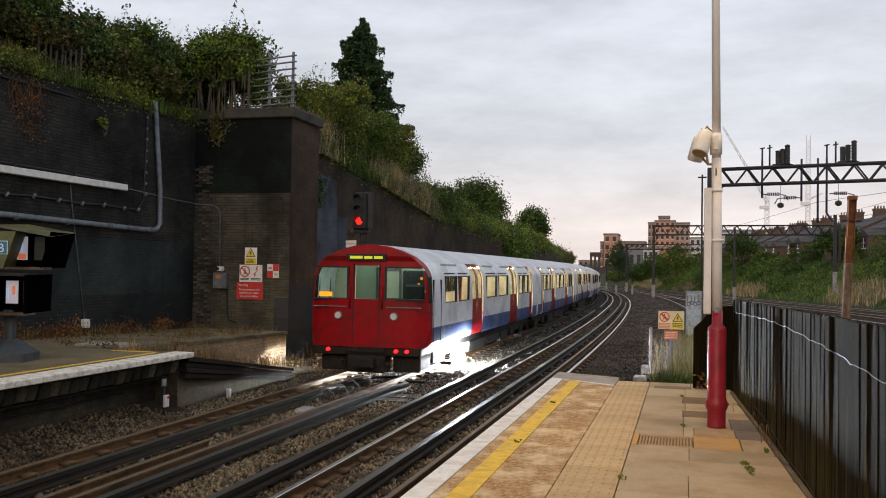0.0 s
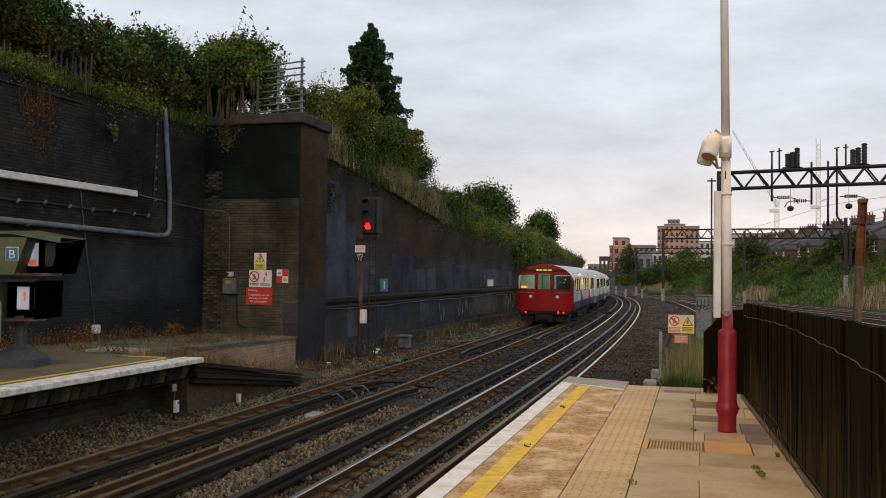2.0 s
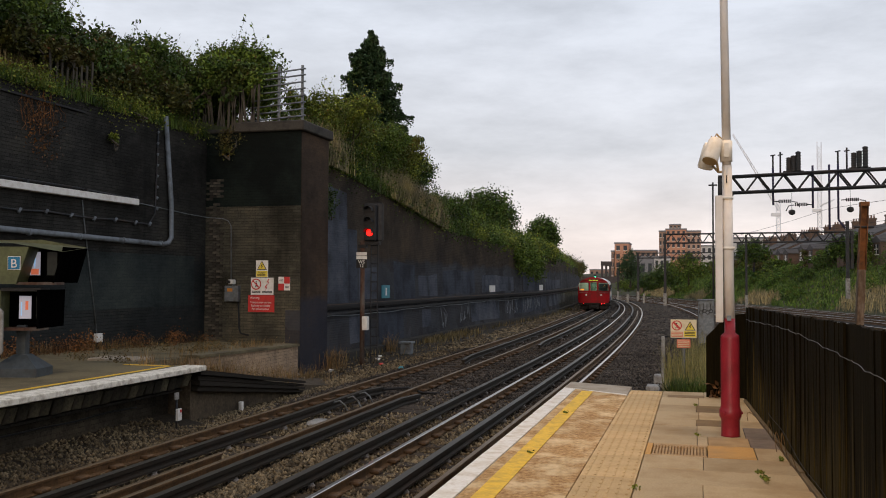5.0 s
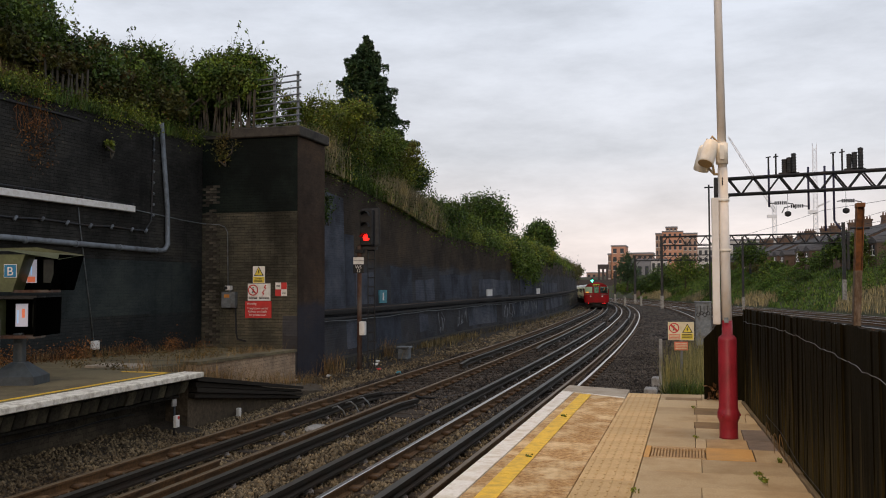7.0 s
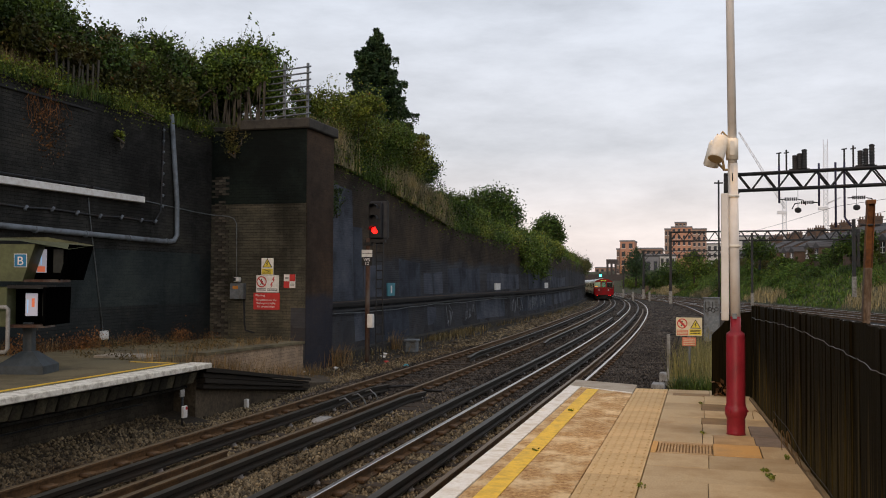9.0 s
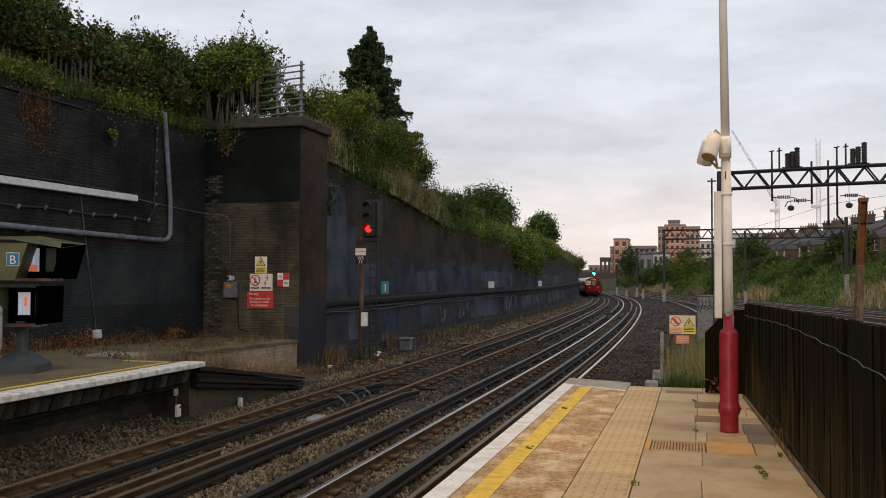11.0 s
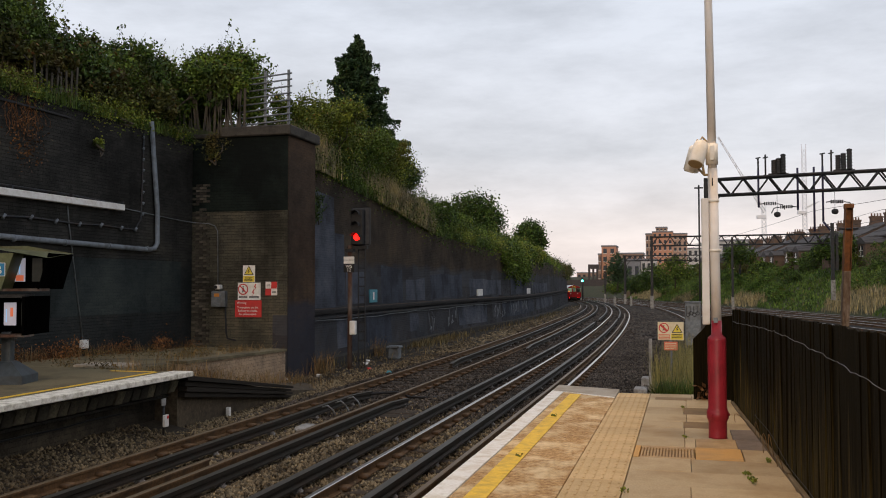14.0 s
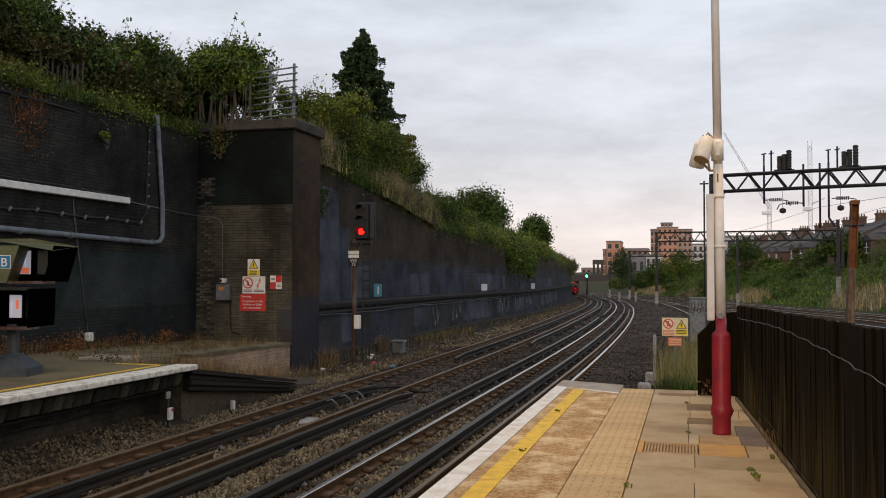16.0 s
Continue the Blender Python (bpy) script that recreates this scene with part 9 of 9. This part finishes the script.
def quoin_bricks():
    """Paler bricks showing where the pier's paint has gone."""
    rnd = random.Random(17)
    pier = bpy.data.objects["wall_pier"]
    meshes = []
    for i in range(5):
        bm = bmesh.new()
        vs = box(bm, 0, 0.212, 0, 0.05, 0, 0.063, 0.004)
        me = bpy.data.meshes.new("brick")
        bm.to_mesh(me)
        bm.free()
        me.materials.append(M["brick_light"])
        meshes.append(me)
    n = 0
    for row in range(60):
        z = -0.15 + row * 0.075
        reach = 0.78 if z < 2.9 else 0.55
        for c in range(5):
            x = -13.28 + (0.11 if row % 2 else 0) + c * 0.224
            if x + 0.1 > -13.28 + reach + rnd.uniform(-0.2, 0.25) or rnd.random() < 0.10 or n >= 290 or x + 0.215 > -12.62:
                continue
            o = new("brick", meshes[n % 5])
            o.parent = pier
            o.location = (x, PIER_Y - 0.028 - rnd.uniform(0, 0.006), z)
            n += 1


def paving():
    """Slabs, tactile pavers and edge stones of the near platform, piece by piece."""
    p = PLATFORM
    rnd = random.Random(11)

    def piece(name, x0, x1, y0, y1, material, z=0.0, skew=0.0, label=""):
        bm = bmesh.new()
        g = 0.0022
        vs = box(bm, x0 + g, x1 - g, y0 + g, y1 - g, -0.05, z + rnd.uniform(-0.003, 0.003), 0.004)
        for v in bm.verts:
            if v.co.z > -0.02:
                v.co.z += skew * (v.co.y - y0) + rnd.uniform(-0.0012, 0.0012)
        return part(name, bm, material, p, label)

    # edge stones and rough slabs, jointed across at 1.15 to 2.3 m
    joints = [-10.0, -7.9, -5.6, -3.3, -1.0, 1.3, 3.6, 5.9, 8.05, 9.2, 10.6, 12.5]
    for a, b in zip(joints, joints[1:]):
        piece("edge_stone", -1.84, -1.665, a, b, M["white_line"], 0.004)
        piece("rough_slab", -1.66, -0.905, a, b, M["slab_worn"])
    # the platform's end runs askew: a wedge of rough slab, the white line and the end stone
    for name, m, top, left, right in (("edge_stone", "white_line", 0.004, (12.5, 13.24), None), ("rough_slab", "slab_worn", 0.0, (12.505, 13.11), (12.505, 12.56)),
                                      ("edge_stone", "white_line", 0.005, (13.115, 13.24), (12.565, 12.66)), ("end_stone", "concrete_warm", 0.006, (13.245, 13.98), (12.665, 13.58))):
        bm = bmesh.new()
        xa, xb = (-1.84, -1.665) if right is None else (-1.66 if name == "rough_slab" else -1.84, -0.908)
        if name == "edge_stone" and right:
            xa = -1.66
        right = right or (left[0], left[1] - 0.10)
        q = [[bm.verts.new(v) for v in ((xa, left[0], z), (xb, right[0], z), (xb, right[1], z), (xa, left[1], z))] for z in (-0.05, top)]
        bm.faces.new(q[0][::-1])
        bm.faces.new(q[1])
        for i in range(4):
            bm.faces.new((q[0][i], q[0][(i + 1) % 4], q[1][(i + 1) % 4], q[1][i]))
        part(name, bm, M[m], p)
    # buff tactile pavers with rows of short ribs
    bm = bmesh.new()
    box(bm, 0.001, 0.439, 0.0008, 0.4492, -0.05, 0.0, 0.0015)
    for i in range(6):
        for j in range(3):
            box(bm, 0.035 + i * 0.072, 0.055 + i * 0.072, 0.03 + j * 0.145, 0.125 + j * 0.145, -0.001, 0.0055)
    me = bpy.data.meshes.new("tactile_paver")
    bm.to_mesh(me)
    bm.free()
    me.materials.append(M["tactile"])
    y = -9.75
    while y < 13.1:
        o = new("tactile_paver", me)
        o.parent = p
        o.location = (-0.90, y, rnd.uniform(-0.001, 0.001))
        y += 0.45
    # slabs, rows as they are laid towards the platform's end
    rows = [-9.9, -9.3, -8.4, -7.5, -6.6, -5.7, -4.8, -3.9, -3.0, -2.1, -1.2, -0.3, 0.6, 1.5, 2.4, 3.3, 4.2, 5.1, 6.0, 6.6, 7.25, 7.82, 8.40, 8.98, 9.48, 10.17, 10.62, 11.21, 11.82, 12.58, 12.84, 13.24]
    for a, b in zip(rows, rows[1:]):
        cuts = [-0.455, 0.04, 0.86]
        if a == 7.25:
            cuts = [-0.455, 0.80]
        if a == 7.82:
            cuts = [-0.455, 0.05, 0.80]
        if a == 8.40:
            # slabs before the post, coloured orange for the lamp's pool
            piece("paving_slab", -0.455, -0.40, a, b, M["slab_orange"])
            piece("stained_slab", 0.09, 0.50, a, b, M["slab_orange"], 0.001, 0, "slab coloured orange for the pool of lamp light")
            piece("paving_slab", 0.505, 0.80, a, b, M["slab"])
            continue
        if a == 8.98:
            cuts = [-0.455, 0.0, 0.1, 0.48, 0.76]
        if a == 9.48:
            cuts = [-0.455, 0.0, 0.46, 0.74]
        if a in (10.17, 11.21):
            cuts = [-0.455, -0.01, 0.33, 0.68]
        if a in (10.62, 11.82):
            cuts = [-0.455, 0.02, 0.66]
        if a == 12.58:
            cuts = [-0.455, -0.38, 0.09, 0.6]
        if a == 12.84:
            cuts = [-0.455, 0.09, 0.6]
        for j, (c, d) in enumerate(zip(cuts, cuts[1:])):
            m = M["slab"]
            if (j == 1 and a in (10.17, 11.21)) or (j == 1 and a == 12.58):
                m = M["slab_dark"]
            # slabs right of the post carry its shadow as a darker grey
            if (a == 8.98 and j == 3) or (a == 9.48 and j == 2):
                m = M["slab_shadow"]
            if a == 8.98 and j == 2:
                m = M["slab_warm"]
            piece("paving_slab", c, d, a, b, m)
    # drain grating set in the paving
    bm = bmesh.new()
    box(bm, -0.396, 0.086, 8.402, 8.978, -0.05, -0.02)
    g = part("drain_grating", bm, M["slab_dark"], p, "worn buff drain grating")
    bm = bmesh.new()
    for a, b in ((8.403, 8.46), (8.90, 8.977)):
        box(bm, -0.395, 0.085, a, b, -0.0195, -0.001)
    part("grating_rim", bm, M["slab_warm"], g)
    for k in range(17):
        bm = bmesh.new()
        box(bm, -0.39 + k * 0.0280, -0.374 + k * 0.0280, 8.461, 8.899, -0.0195, -0.002)
        part("slot_bar", bm, M["slab_warm"], g)
    bm = bmesh.new()
    y = -9.9
    while y < 12.86:
        y1 = min(y + 1.15, 12.86)
        box(bm, -1.545, -1.385, y, y1 - 0.005, 0.0045, 0.0075)
        y = y1
    part("yellow_line", bm, M["yellow_line"], p, "yellow warning line")


PLATFORM = None
ground()
walls()
M["concrete_warm"] = mat("warm_grey_concrete", (0.34, 0.29, 0.22), (0.45, 0.385, 0.30), (0.28, 0.225, 0.16), 0.9, fine=50, coarse=3)
M["slab_warm"] = mat("warm_buff_slab", (0.40, 0.26, 0.12), (0.54, 0.37, 0.19), (0.34, 0.21, 0.095), 0.85, fine=70, coarse=2.4)
# slab colour darkened to grey for the post's shadow
M["slab_shadow"] = mat("grey_stained_slab", (0.17, 0.13, 0.10), (0.26, 0.20, 0.15), (0.12, 0.095, 0.075), 0.85, fine=70, coarse=2)
M["slab_dark"] = mat("brown_stained_slab", (0.20, 0.125, 0.055), (0.28, 0.18, 0.085), (0.15, 0.095, 0.045), 0.85, fine=70, coarse=2)
bank_left()
right_bank()
main_line_bed()
PLATFORM = right_platform()
left_platform()
tracks()
train()
spark()
lamp_post()
fence()
bank_signal()
wall_fittings()
pier_signs()
long_wall_cable()
graffiti()
monitors()
railings()
track_side()
overhead()
town()
west_plants()
east_plants()
ballast_stones()
paving()
quoin_bricks()


def motions():
    for i, c in enumerate(TRAIN):
        walk(c, [(t, on_line(s + 16.1 * i)) for t, s in REAR])
    # the arc at a collector shoe dies away and its embers drop into the ballast
    walk(SPARK[0], [(0, pose(*ARC)), (0.034, pose(*ARC)), (0.1, pose(ARC[0], ARC[1], -3.0)), (16, pose(ARC[0], ARC[1], -3.0))])


motions()
